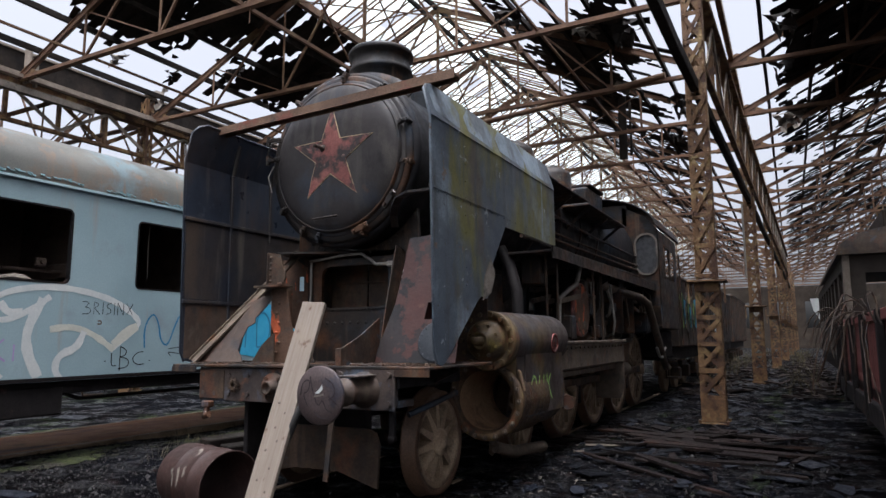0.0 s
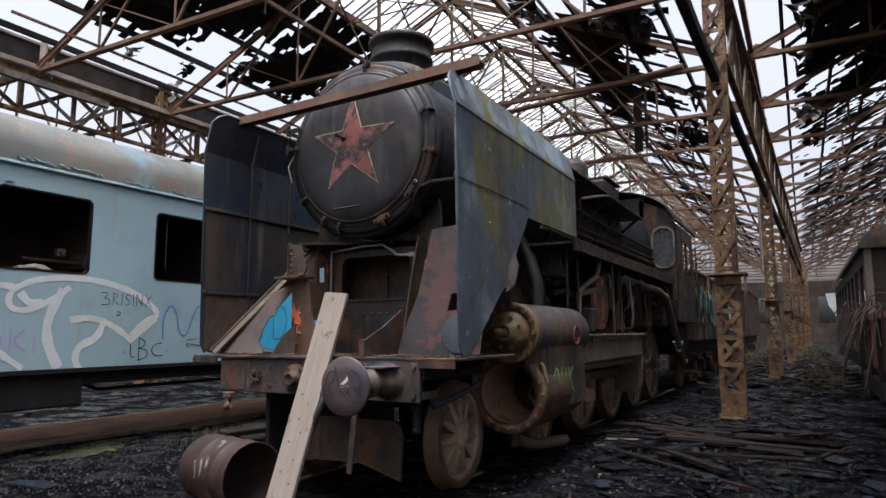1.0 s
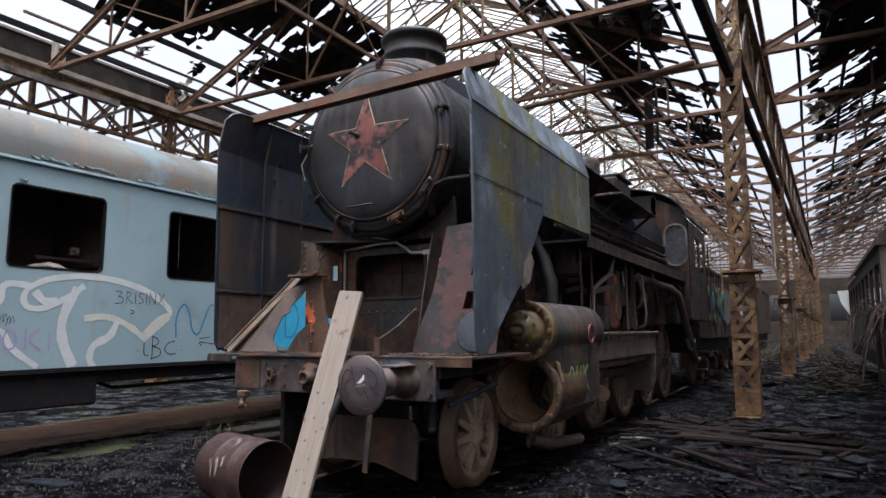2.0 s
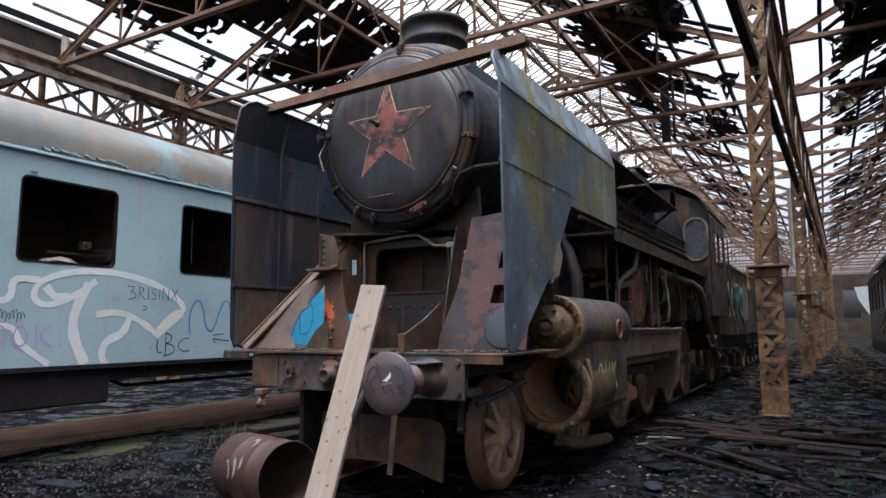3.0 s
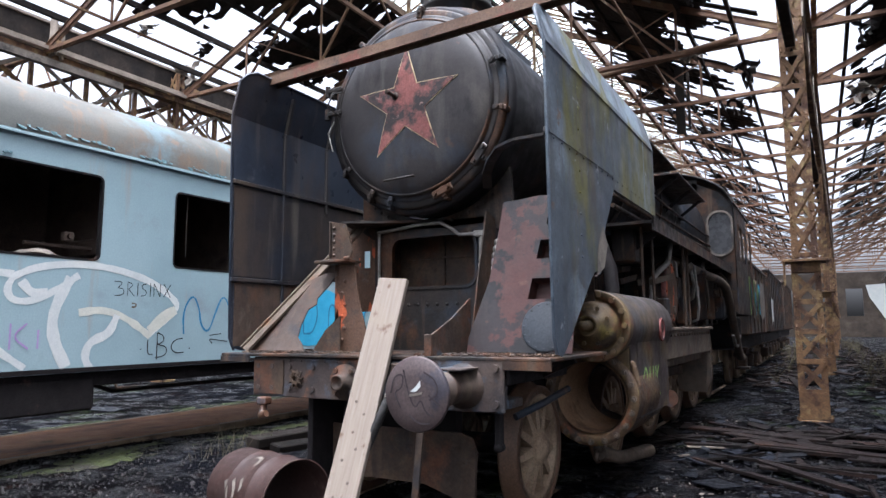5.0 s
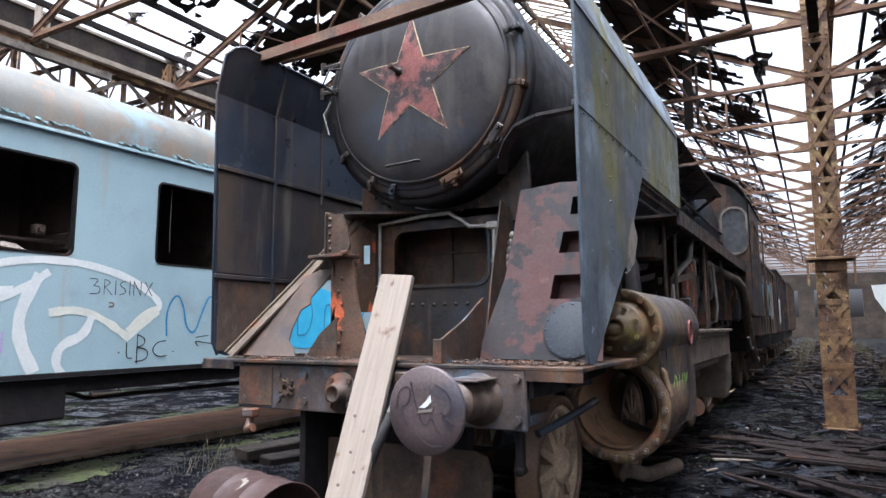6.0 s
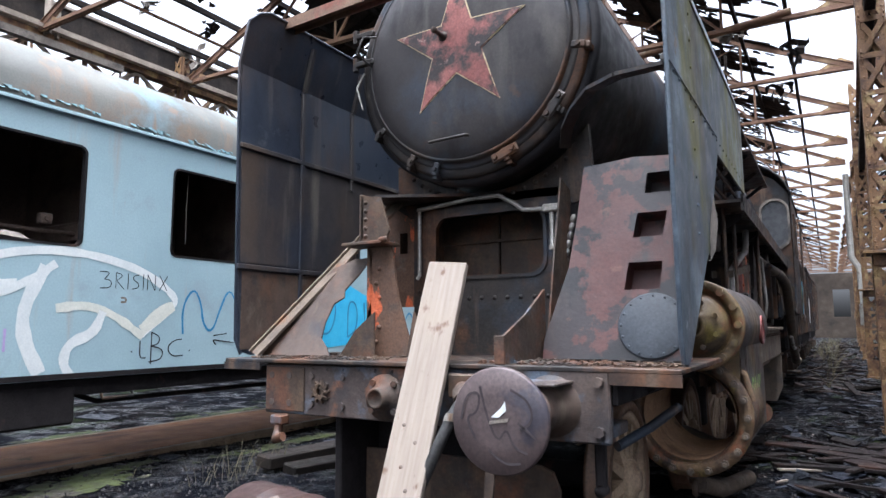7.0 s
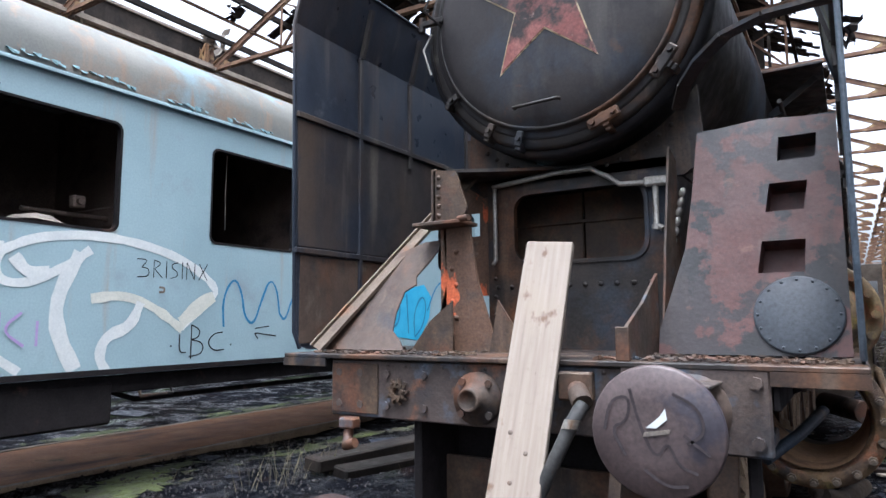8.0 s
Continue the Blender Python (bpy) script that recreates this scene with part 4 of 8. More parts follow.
tagged(part("down_pipe", Mesh().tube([(2.75, 21.5, 6.3), (2.75, 21.5, 3.6), (2.95, 21.3, 3.2), (2.95, 21.3, 1.4)], 0.09, 8), m_pipe), "grey zinc down pipe beside a column", "pipe", kind="structure")


# ---- closing walls and distance ----
m_brick_wall = surf("sooty_plaster_wall", [(0.3, (0.015, 0.0108, 0.0078)), (0.5, (0.036, 0.0255, 0.0174)), (0.7, (0.066, 0.051, 0.036))], 0.8, (0.8, 0.95), 0, [((0.03, 0.021, 0.015), 0.9, 0.55, 0.7, ONE)], None, 0.3)
wall = Mesh()
wall.holed([(-27, -0.2), (33, -0.2), (33, 7.5), (-27, 7.5)], [[(-10, 0.3), (-6, 0.3), (-6, 4.4), (-10, 4.4)], [(10, 0.3), (14, 0.3), (14, 4.4), (10, 4.4)]] + [[(x, 2.4), (x + 1.7, 2.4), (x + 1.7, 5.6), (x, 5.6)] for x in (-25, -21, -17, -13, -4.4, -1, 2.4, 5.6, 16, 20, 24, 28)], (0, 86, 0), (1, 0, 0), (0, 0, 1), -0.5)
tagged(part("wall_north", wall, m_brick_wall), "sooty plastered end wall with empty windows and two open gateways", "wall", kind="structure")
tagged(part("wall_west", Mesh().box((-27.6, -12, -0.2), (-27.1, 86, 3.2)), m_brick_wall), "low sooty plastered side wall", "wall", kind="structure")
tagged(part("wall_east", Mesh().box((32.3, -12, -0.2), (32.8, 86, 7)), m_brick_wall), "sooty plastered side wall", "wall", kind="structure")
# Unseen end behind the camera, added; its wide openings let in front light.
south = Mesh()
for xa, xb in ((-27, -26.2), (-12.6, -11.6), (2.3, 3.3), (17.2, 18.2), (32.2, 33)):
    south.box((xa, -16.4, -0.2), (xb, -16.0, 7.4))
south.box((-27, -16.45, 7.4), (33, -15.95, 8.2))
tagged(part("wall_south", south, m_brick_wall), "unseen sooty piers and lintel, added with wide gaps for front light", "wall", kind="structure")


# ---- the steam locomotive ----
loco = thing("steam_locomotive", "derelict black steam locomotive with a red star on its smokebox", "locomotive", at=pose(0.02, 0, 0, 0, -0.4, 0))
CX, CZ = 0.0, 3.29   # boiler axis


def smokebox_and_boiler():
    b = Mesh()
    b.lathe([(0.0, 0.74), (0.90, 0.74), (0.93, 0.76), (0.93, 0.84), (0.905, 0.86), (0.905, 3.1), (0.93, 3.12), (0.93, 3.2), (0.91, 3.22), (0.91, 5.2), (0.925, 5.22), (0.925, 5.3), (0.91, 5.32), (0.95, 8.2), (0.96, 8.25), (1.0, 8.3), (1.02, 10.9)],
            (CX, 0, CZ), n=56)
    body = part("boiler", b, m_barrel, loco)
    ring = Mesh().lathe([(0.80, 0.70), (0.865, 0.70), (0.885, 0.715), (0.89, 0.76), (0.80, 0.76)], (CX, 0, CZ), n=56)
    ring.rivets([(CX + 0.905 * math.cos(a), 0.79, CZ + 0.905 * math.sin(a)) for a in [2 * math.pi * i / 44 for i in range(44)]], (0, -1, 0), 0.012)
    part("door_ring", ring, m_black, body)
    # the dished door
    prof = [(0.0, 0.555), (0.2, 0.557), (0.4, 0.567), (0.58, 0.588), (0.7, 0.615), (0.765, 0.645), (0.795, 0.68), (0.81, 0.685), (0.825, 0.69), (0.83, 0.72)]
    door = part("smokebox_door", Mesh().lathe(prof, (CX, 0, CZ), n=64), m_door, loco)
    part("door_rim", Mesh().lathe([(0.755, 0.652), (0.765, 0.64), (0.78, 0.645), (0.79, 0.675)], (CX, 0, CZ), n=64), m_black, door)
    # star
    def outline(R, r):
        return [((R if i % 2 == 0 else r) * math.sin(math.pi * i / 5), (R if i % 2 == 0 else r) * math.cos(math.pi * i / 5)) for i in range(10)]

    def on_door(x, z, lift):
        q = math.hypot(x, z)
        for (r0, y0), (r1, y1) in zip(prof, prof[1:]):
            if r0 <= q <= r1:
                return y0 + (y1 - y0) * (q - r0) / (r1 - r0) - lift
        return 0.6 - lift
    def star_mesh(R, r, lift, thick):
        o = outline(R, r)
        m = Mesh()
        steps = 5
        v = [(CX + 0.01, on_door(0, 0, lift), CZ)]
        f = []
        for k in range(1, steps + 1):
            for a in range(10):
                for sub in range(2):
                    p, q = o[a], o[(a + 1) % 10]
                    x, z = (p[0] + (q[0] - p[0]) * sub / 2) * k / steps, (p[1] + (q[1] - p[1]) * sub / 2) * k / steps
                    v.append((CX + 0.01 + x, on_door(x, z, lift), CZ + z))
        n = 20
        for a in range(n):
            f.append((0, 1 + a, 1 + (a + 1) % n))
        for k in range(steps - 1):
            for a in range(n):
                f.append((1 + k * n + a, 1 + k * n + (a + 1) % n, 1 + (k + 1) * n + (a + 1) % n, 1 + (k + 1) * n + a))
        m.add(v, f, True)
        last = 1 + (steps - 1) * n
        rim = [v[last + a] for a in range(n)]
        m.add(rim + [(p[0], p[1] + thick, p[2]) for p in rim], [(a, (a + 1) % n, n + (a + 1) % n, n + a) for a in range(n)])
        return m
    part("star_border", star_mesh(0.525, 0.203, 0.004, 0.01), m_gold, door, "thin worn yellow outline of the star")
    part("star", star_mesh(0.505, 0.192, 0.008, 0.012), m_star, door, "faded flaking red five-pointed star")
    # centre handle and small rail
    part("lock_spindle", Mesh().lathe([(0.035, 0), (0.035, -0.015), (0.018, -0.02), (0.015, -0.11), (0.021, -0.115), (0.021, -0.14), (0, -0.14)], (CX - 0.09, 0.56, CZ + 0.08), n=14), m_brown, door)
    r = Mesh().tube([(CX - 0.2, 0.575, CZ - 0.645), (CX - 0.2, 0.54, CZ - 0.65), (CX + 0.08, 0.54, CZ - 0.64), (CX + 0.08, 0.575, CZ - 0.635)], 0.011, 8)
    part("hand_rail", r, m_black, door)
    # clamps round the ring
    for a in (-10, -38, -68, -105, 18, 50, 84, 128, 215, 240):
        t = radians(a)
        c, s = math.cos(t), math.sin(t)
        m = Matrix.Translation((CX, 0, CZ)) @ Matrix.Rotation(-t, 4, "Y")
        d = Mesh().box((0.79, 0.645, -0.022), (0.885, 0.672, 0.022), 0.006, m).box((0.86, 0.66, -0.02), (0.91, 0.78, 0.02), 0.006, m)
        if -70 < a < -30 or a == -8:
            d.box((0.8, 0.635, -0.1), (0.865, 0.66, 0.1), 0.01, m).nuts([m @ Vector((0.83, 0.635, q)) for q in (-0.065, 0.065)], (0, -1, 0), 0.018, 0.022)
        else:
            d.nuts([m @ Vector((0.84, 0.645, 0))], (0, -1, 0), 0.016, 0.02)
        part("door_clamp", d, m_black, door)
    # hinges with their handle, on the other side
    for z in (0.08, 0.3):
        part("hinge", Mesh().box((CX - 0.93, 0.62, CZ + z - 0.022), (CX - 0.74, 0.66, CZ + z + 0.022), 0.008).cyl((CX - 0.91, 0.64, CZ + z - 0.05), (CX - 0.91, 0.64, CZ + z + 0.05), 0.024, n=12), m_black, door)
    part("door_handle", Mesh().tube([(CX - 0.72, 0.66, CZ + 0.27), (CX - 0.79, 0.57, CZ + 0.25), (CX - 0.83, 0.54, CZ + 0.12), (CX - 0.76, 0.64, CZ + 0.04)], 0.009, 8), m_black, door)
    part("hanging_rod", Mesh().tube([(CX - 0.86, 0.68, CZ + 0.02), (CX - 0.9, 0.64, CZ - 0.1), (CX - 0.84, 0.64, CZ - 0.28)], 0.008, 8), m_pipe, door)
    # boiler bands and the rail with its brackets
    for y in (4.2, 6.3, 7.4):
        part("boiler_band", Mesh().lathe([(0.915, y), (0.945, y), (0.945, y + 0.07), (0.915, y + 0.07)], (CX, 0, CZ), n=48), m_black, body)
    # chimney with its casing
    ch = Mesh().lathe([(0.5, 4.05 - CZ), (0.4, 4.22 - CZ), (0.355, 4.3 - CZ), (0.335, 4.36 - CZ), (0.335, 4.58 - CZ), (0.365, 4.6 - CZ), (0.365, 4.64 - CZ), (0.34, 4.66 - CZ), (0.34, 4.78 - CZ), (0.375, 4.8 - CZ), (0.38, 4.84 - CZ), (0.36, 4.87 - CZ), (0.3, 4.87 - CZ), (0.29, 4.5 - CZ)],
                      (CX + 0.03, 1.45, CZ - 0.15), (0, 0, 1), 40)
    part("chimney", ch, m_black, loco)
    cs = Mesh().box((-0.27, 1.7, 4.05), (0.3, 2.75, 4.42), 0.05)
    part("chimney_casing", cs, m_disc, loco)
    for y, r, h in ((5.6, 0.36, 0.5), (7.6, 0.4, 0.52)):
        part("dome", Mesh().lathe([(r * 1.25, 0.78), (r * 1.05, 0.88), (r, 0.95), (r, 0.78 + h), (r * 0.92, 0.86 + h), (r * 0.6, 0.95 + h), (0.02, 0.98 + h)], (CX, y, CZ), (0, 0, 1), 32), m_black, loco)
    part("sand_box", Mesh().box((-0.4, 8.7, 4.0), (0.45, 9.9, 4.6), 0.06).box((-0.45, 8.75, 4.6), (0.5, 9.85, 4.66), 0.02), m_black, loco)
    # saddle under the smokebox
    sd = Mesh()
    arc = [(-0.78, 2.3)] + [(CX + 0.93 * math.sin(t), CZ - 0.93 * math.cos(t)) for t in [radians(-54 + 108 * i / 18) for i in range(19)]] + [(0.78, 2.3), (0.66, 2.22), (-0.66, 2.22)]
    sd.plate(arc, (0, 1.02, 0), (1, 0, 0), (0, 0, 1), -0.05)
    sd.rivets([(CX + 0.985 * math.sin(t), 0.98, CZ - 0.985 * math.cos(t)) for t in [radians(-38 + 76 * i / 15) for i in range(16)]], (0, -1, 0), 0.018)
    fl = Mesh().lathe([(0.92, 0.98), (1.02, 0.98), (1.02, 1.0), (0.92, 1.0)], (CX, 0, CZ), (0, 1, 0), 26, (0.62, 0.88))
    part("saddle_flange", fl, m_black, loco)
    part("saddle", sd, m_black, loco)
    part("saddle_web", Mesh().box((-0.82, 1.08, 2.25), (-0.3, 1.11, 2.66)).box((0.3, 1.08, 2.25), (0.62, 1.11, 2.5)), m_black, loco)


smokebox_and_boiler()


def front_end():
    # buffer beam
    beam = part("buffer_beam", Mesh().box((-1.12, 0.0, 0.86), (1.14, 0.05, 1.17), 0.008), m_beam, loco)
    part("beam_flange", Mesh().box((-1.12, 0.052, 1.1), (1.14, 0.32, 1.165), 0.006), m_beam, beam)
    part("beam_flange", Mesh().box((-1.12, 0.052, 0.86), (1.14, 0.3, 0.92), 0.006), m_beam, beam)
    pts = [(x, 0, z) for x in (-1.05, -0.9, -0.72, -0.48, 0.42, 0.55, 0.7) for z in (0.93, 1.1)]
    tagged(part("rivets", Mesh().nuts(pts, (0, -1, 0), 0.022, 0.016).rivets([(-1.08 + 0.12 * i, 0, 1.145) for i in range(18)], (0, -1, 0), 0.012), m_beam, beam), kind="stuff")
    part("pad_plate", Mesh().box((-1.1, -0.012, 0.88), (-0.78, -0.001, 1.15), 0.003), m_brown, beam)
    rg = Mesh()
    for i in range(9):
        a = i * 0.7
        rg.beam((-0.64 + 0.05 * math.cos(a), -0.03, 1.01 + 0.05 * math.sin(a)), (-0.64 + 0.07 * math.cos(a + 2.2), -0.015, 1.01 + 0.07 * math.sin(a + 2.2)), 0.02, 0.012)
    part("torn_flange", rg, m_brown, beam, "torn rusty flange where a buffer is missing")
    part("mount_plate", Mesh().box((0.56, -0.035, 0.84), (1.15, -0.001, 1.19), 0.01).nuts([(x, -0.035, z) for x in (0.62, 1.1) for z in (0.9, 1.13)], (0, -1, 0), 0.026, 0.03), m_beam, beam)
    # footplate above
    fp = Mesh().box((-1.46, -0.04, 1.175), (1.48, 1.2, 1.2), 0.005).box((-1.46, -0.045, 1.13), (-1.13, -0.03, 1.176)).box((1.15, -0.045, 1.12), (1.48, -0.03, 1.176))
    part("footplate", fp, m_black, loco)
    fl = Mesh()
    rnd = random.Random(3)
    for i in range(460):
        x, y = rnd.choice([rnd.uniform(-1.3, -0.25), rnd.uniform(0.4, 1.42)]), abs(rnd.gauss(0, 0.28)) + 0.03
        s = rnd.uniform(0.005, 0.019)
        fl.box((-s, -s * rnd.uniform(0.4, 1), -s * 0.3), (s, s * 0.7, s * rnd.uniform(0.2, 0.6)), 0, pose(x, y, 1.205, rnd.uniform(-20, 20), rnd.uniform(-20, 20), rnd.uniform(0, 180)))
    tagged(part("rust_dirt", fl, m_brown, loco, "loose rust flakes and dirt"), kind="stuff")
    # right buffer
    bx, bz = 0.858, 1.008
    h = Mesh().lathe([(0.15, -0.03), (0.15, -0.05), (0.108, -0.075), (0.102, -0.3), (0.112, -0.31), (0.112, -0.34), (0.085, -0.345), (0.08, -0.54), (0.11, -0.59)], (bx, 0, bz), n=32)
    hb = part("buffer", h, m_rust_film, loco)
    part("buffer_step", Mesh().box((bx - 0.1, -0.3, bz + 0.115), (bx + 0.12, -0.04, bz + 0.127), 0.003).box((bx - 0.02, -0.2, bz + 0.09), (bx + 0.04, -0.06, bz + 0.115)), m_beam, hb, "small rusty step plate")
    d = Mesh().lathe([(0.11, -0.585), (0.18, -0.592), (0.214, -0.6), (0.222, -0.612), (0.219, -0.624), (0.212, -0.632), (0.1, -0.637), (0.0, -0.638)], (bx, 0, bz), n=48)
    hd = part("buffer_head", d, m_buffer, hb, "flat maroon-grey buffer disc with scrawled paint")
    part("sticker", Mesh().plate([(-0.035, -0.02), (0.0, -0.02), (0.035, 0.01), (0.03, 0.045), (0.012, 0.02), (-0.01, 0.0)], (bx + 0.005, -0.6395, bz + 0.035), (1, 0, 0), (0, 0, 1), 0.003), m_white, hd, "torn white scrap of sticker")
    for pts in ([(-0.17, 0.0), (-0.15, 0.1), (-0.08, 0.12), (-0.09, 0.03), (-0.15, 0.01), (-0.1, -0.08)], [(-0.08, 0.14), (-0.05, 0.02), (0.0, -0.09), (0.04, -0.02), (0.07, -0.1), (0.13, -0.12)],
                [(0.06, 0.13), (0.14, 0.09), (0.16, 0.01), (0.1, -0.03)], [(-0.04, -0.12), (0.03, -0.17), (0.1, -0.16)], [(0.09, 0.0), (0.17, -0.06)]):
        part("scrawl", ribbon(pts, 0.012, (bx, -0.6385, bz), (1, 0, 0), (0, -1, 0)), m_scrawl, hd, "dim dark scrawl")
    part("scrap_edge", Mesh().plate([(-0.04, -0.045), (0.045, -0.03), (0.05, -0.015), (-0.035, -0.03)], (bx + 0.0, -0.6395, bz + 0.03), (1, 0, 0), (0, 0, 1), 0.003), m_felt, hd)
    # draw hook boss and hose
    dh = Mesh().lathe([(0.13, -0.0), (0.13, -0.025), (0.085, -0.03), (0.075, -0.05), (0.06, -0.055), (0.058, -0.11), (0.045, -0.115), (0.04, -0.09), (0.0, -0.09)], (-0.16, 0, 1.0), n=24).nuts([(-0.16 + 0.108 * math.cos(a), -0.022, 1.0 + 0.108 * math.sin(a)) for a in (0.8, 2.3, 3.9, 5.5)], (0, -1, 0), 0.02, 0.02)
    part("draw_hook_boss", dh, m_brown, loco)
    hk = Mesh().box((0.28, -0.06, 1.02), (0.44, 0.0, 1.15), 0.01).tube([(0.36, -0.02, 1.07), (0.42, -0.16, 1.06), (0.45, -0.2, 1.03)], 0.045, 12)
    part("brake_cock", hk, m_brown, loco)
    part("brake_hose", Mesh().tube([(0.45, -0.2, 1.03), (0.42, -0.26, 0.95), (0.35, -0.28, 0.8), (0.29, -0.28, 0.68), (0.22, -0.27, 0.56)], 0.03, 12), m_rubber, loco, "hanging black rubber hose")
    part("hose_clip", Mesh().lathe([(0.035, -0.02), (0.036, 0.02)], (0.42, -0.26, 0.95), (0.3, 0.2, 0.9), 14), m_pipe, loco)
    st = Mesh().beam((0.55, -0.05, 0.9), (0.5, -0.08, 0.25), 0.05, 0.015, (0, 1, 0))
    part("hanging_strap", st, m_brown, loco)
    cp = Mesh().box((-1.0, -0.08, 0.8), (-0.9, 0.0, 0.86), 0.01).tube([(-0.95, -0.04, 0.84), (-0.95, -0.05, 0.76), (-0.92, -0.1, 0.72), (-0.86, -0.1, 0.74)], 0.028, 10)
    part("coupling_hook", cp, m_brown, loco)
    # front sheet with the oval opening
    sh = Mesh().holed([(-0.62, 1.2), (0.60, 1.2), (0.62, 2.24), (-0.62, 2.3)], [rounded(-0.42, 0.43, 1.76, 2.2, 0.1)], (0, 1.0, 0), (1, 0, 0), (0, 0, 1), -0.02)
    sh.rivets([(-0.55 + 0.1 * i, 1.0, 1.6) for i in range(12)], (0, -1, 0), 0.018).rivets([(-0.57, 1.0, 1.3 + 0.12 * i) for i in range(8)], (0, -1, 0), 0.016)
    part("front_sheet", sh, m_black, loco)
    lip = Mesh()
    o, i2 = rounded(-0.445, 0.455, 1.735, 2.225, 0.12), rounded(-0.42, 0.43, 1.76, 2.2, 0.1)
    k = len(o)
    v = [(a, 0.985, b) for a, b in o] + [(a, 0.985, b) for a, b in i2] + [(a, 0.999, b) for a, b in o] + [(a, 1.03, b) for a, b in i2]
    lip.add(v, [(i, (i + 1) % k, k + (i + 1) % k, k + i) for i in range(k)] + [(i, (i + 1) % k, 2 * k + (i + 1) % k, 2 * k + i) for i in range(k)] + [(k + i, k + (i + 1) % k, 3 * k + (i + 1) % k, 3 * k + i) for i in range(k)])
    part("opening_rim", lip, m_black, loco)
    for xa, xb in ((-0.6, -0.08), (-0.07, 0.38), (0.39, 0.6)):
        part("inner_panel", Mesh().box((xa, 1.36, 1.6), (xb, 1.38, 2.26), 0.01), m_brown, loco)
    part("panel_strap", Mesh().box((-0.6, 1.34, 2.04), (0.6, 1.358, 2.06)), m_brown, loco)
    part("side_panel", Mesh().holed([(-1.02, 1.55), (-0.64, 1.55), (-0.64, 2.32), (-1.02, 2.32)], [[(-0.77, 1.96), (-0.7, 1.96), (-0.7, 2.12), (-0.77, 2.12)]], (0, 1.03, 0), (1, 0, 0), (0, 0, 1), -0.012), m_orange, loco, "rusty side panel with a small slot")
    part("frame_plate", Mesh().box((-0.6, 1.02, 1.2), (-0.57, 4.5, 2.26)).box((0.57, 1.02, 1.2), (0.6, 4.5, 2.26)).box((-0.6, 1.02, 2.28), (0.6, 4.5, 2.34)), m_black, loco)
    # shelf, pipe and fittings over the opening
    part("shelf_plate", Mesh().plate([(-0.72, 0.62), (-0.3, 0.85), (0.0, 0.98), (-0.62, 1.2), (-0.95, 1.2)], (0, 0, 2.33), (1, 0, 0), (0, 1, 0), 0.02), m_black, loco)
    part("front_pipe", Mesh().tube([(-0.56, 0.96, 2.27), (-0.1, 0.95, 2.31), (0.12, 0.95, 2.31), (0.24, 0.95, 2.24), (0.3, 0.95, 2.19), (0.52, 0.95, 2.18)], 0.016, 10), m_pipe, loco, "thin bare metal pipe")
    part("pipe_tee", Mesh().box((0.45, 0.915, 2.155), (0.6, 0.98, 2.21), 0.01).tube([(0.51, 0.95, 2.16), (0.51, 0.94, 1.93), (0.55, 0.93, 1.9)], 0.018, 10).cyl((0.51, 0.945, 1.93), (0.51, 0.945, 1.9), 0.028, n=8), m_pipe, loco)
    ch = Mesh()
    for i in range(7):
        z = 2.12 - 0.055 * i
        ch.lathe([(0.012, 0.0), (0.02, 0.018), (0.02, 0.034), (0.012, 0.05)], (0.66 - 0.012 * i, 0.92, z - 0.05), (0.2, 0.05, 1), 8)
    part("chain", ch, m_pipe, loco)
    part("drain_pipe", Mesh().tube([(-0.545, 0.96, 2.28), (-0.545, 0.96, 1.78), (-0.56, 0.95, 1.75)], 0.014, 8), m_pipe, loco)
    # stepped red sheet on the right, leaning back a little
    y0, z0, lean = 0.5, 1.2, 0.29
    u, w = Vector((1, 0, 0)), Vector((0, lean, 1))
    nrm = u.cross(w).normalized()
    quads = [[(1.06, 0.4), (1.26, 0.4), (1.27, 0.56), (1.08, 0.56)], [(1.1, 0.71), (1.27, 0.71), (1.29, 0.86), (1.12, 0.86)], [(1.16, 0.98), (1.33, 0.98), (1.34, 1.11), (1.17, 1.11)]]
    st = Mesh().holed([(0.6, 0.01), (1.43, 0.01), (1.43, 1.2), (1.08, 1.23), (0.77, 1.2), (0.75, 0.85), (0.72, 0.55), (0.6, 0.12)], quads, (0, y0, z0), u, w, -0.012)
    sheet = part("sloping_sheet", st, m_red, loco, "red lead sheet with three square step holes")
    for q in quads:
        bx = Mesh()
        v = [Vector((0, y0, z0)) + u * a + w * b + nrm * d for d in (-0.006, -0.13) for a, b in q]
        bx.add(v, [(0, 1, 5, 4), (1, 2, 6, 5), (2, 3, 7, 6), (3, 0, 4, 7), (4, 5, 6, 7)])
        part("step_box", bx, m_red, sheet, "sunken step box")
    dc = Vector((0, y0, z0)) + u * 1.225 + w * 0.195 + nrm * 0.002
    dd = Mesh().lathe([(0.188, 0.0), (0.188, 0.01), (0.18, 0.014), (0.0, 0.014)], dc, nrm, 44)
    dd.rivets([dc + nrm * 0.012 + 0.17 * (math.cos(a) * u + math.sin(a) * w.normalized()) for a in [i * math.pi / 8 for i in range(16)]], nrm, 0.009)
    part("blank_cover", dd, m_disc, sheet, "round blue-grey blanking plate")
    part("sheet_top", Mesh().plate([(0.77, 0.86), (1.43, 0.85), (1.43, 1.5), (0.9, 1.5)], (0, 0, 2.4), (1, 0, 0), (0, 1, 0), 0.012), m_disc, sheet)
    part("back_plate", Mesh().box((0.62, 1.5, 1.2), (1.3, 1.52, 2.4)), m_brown, sheet)
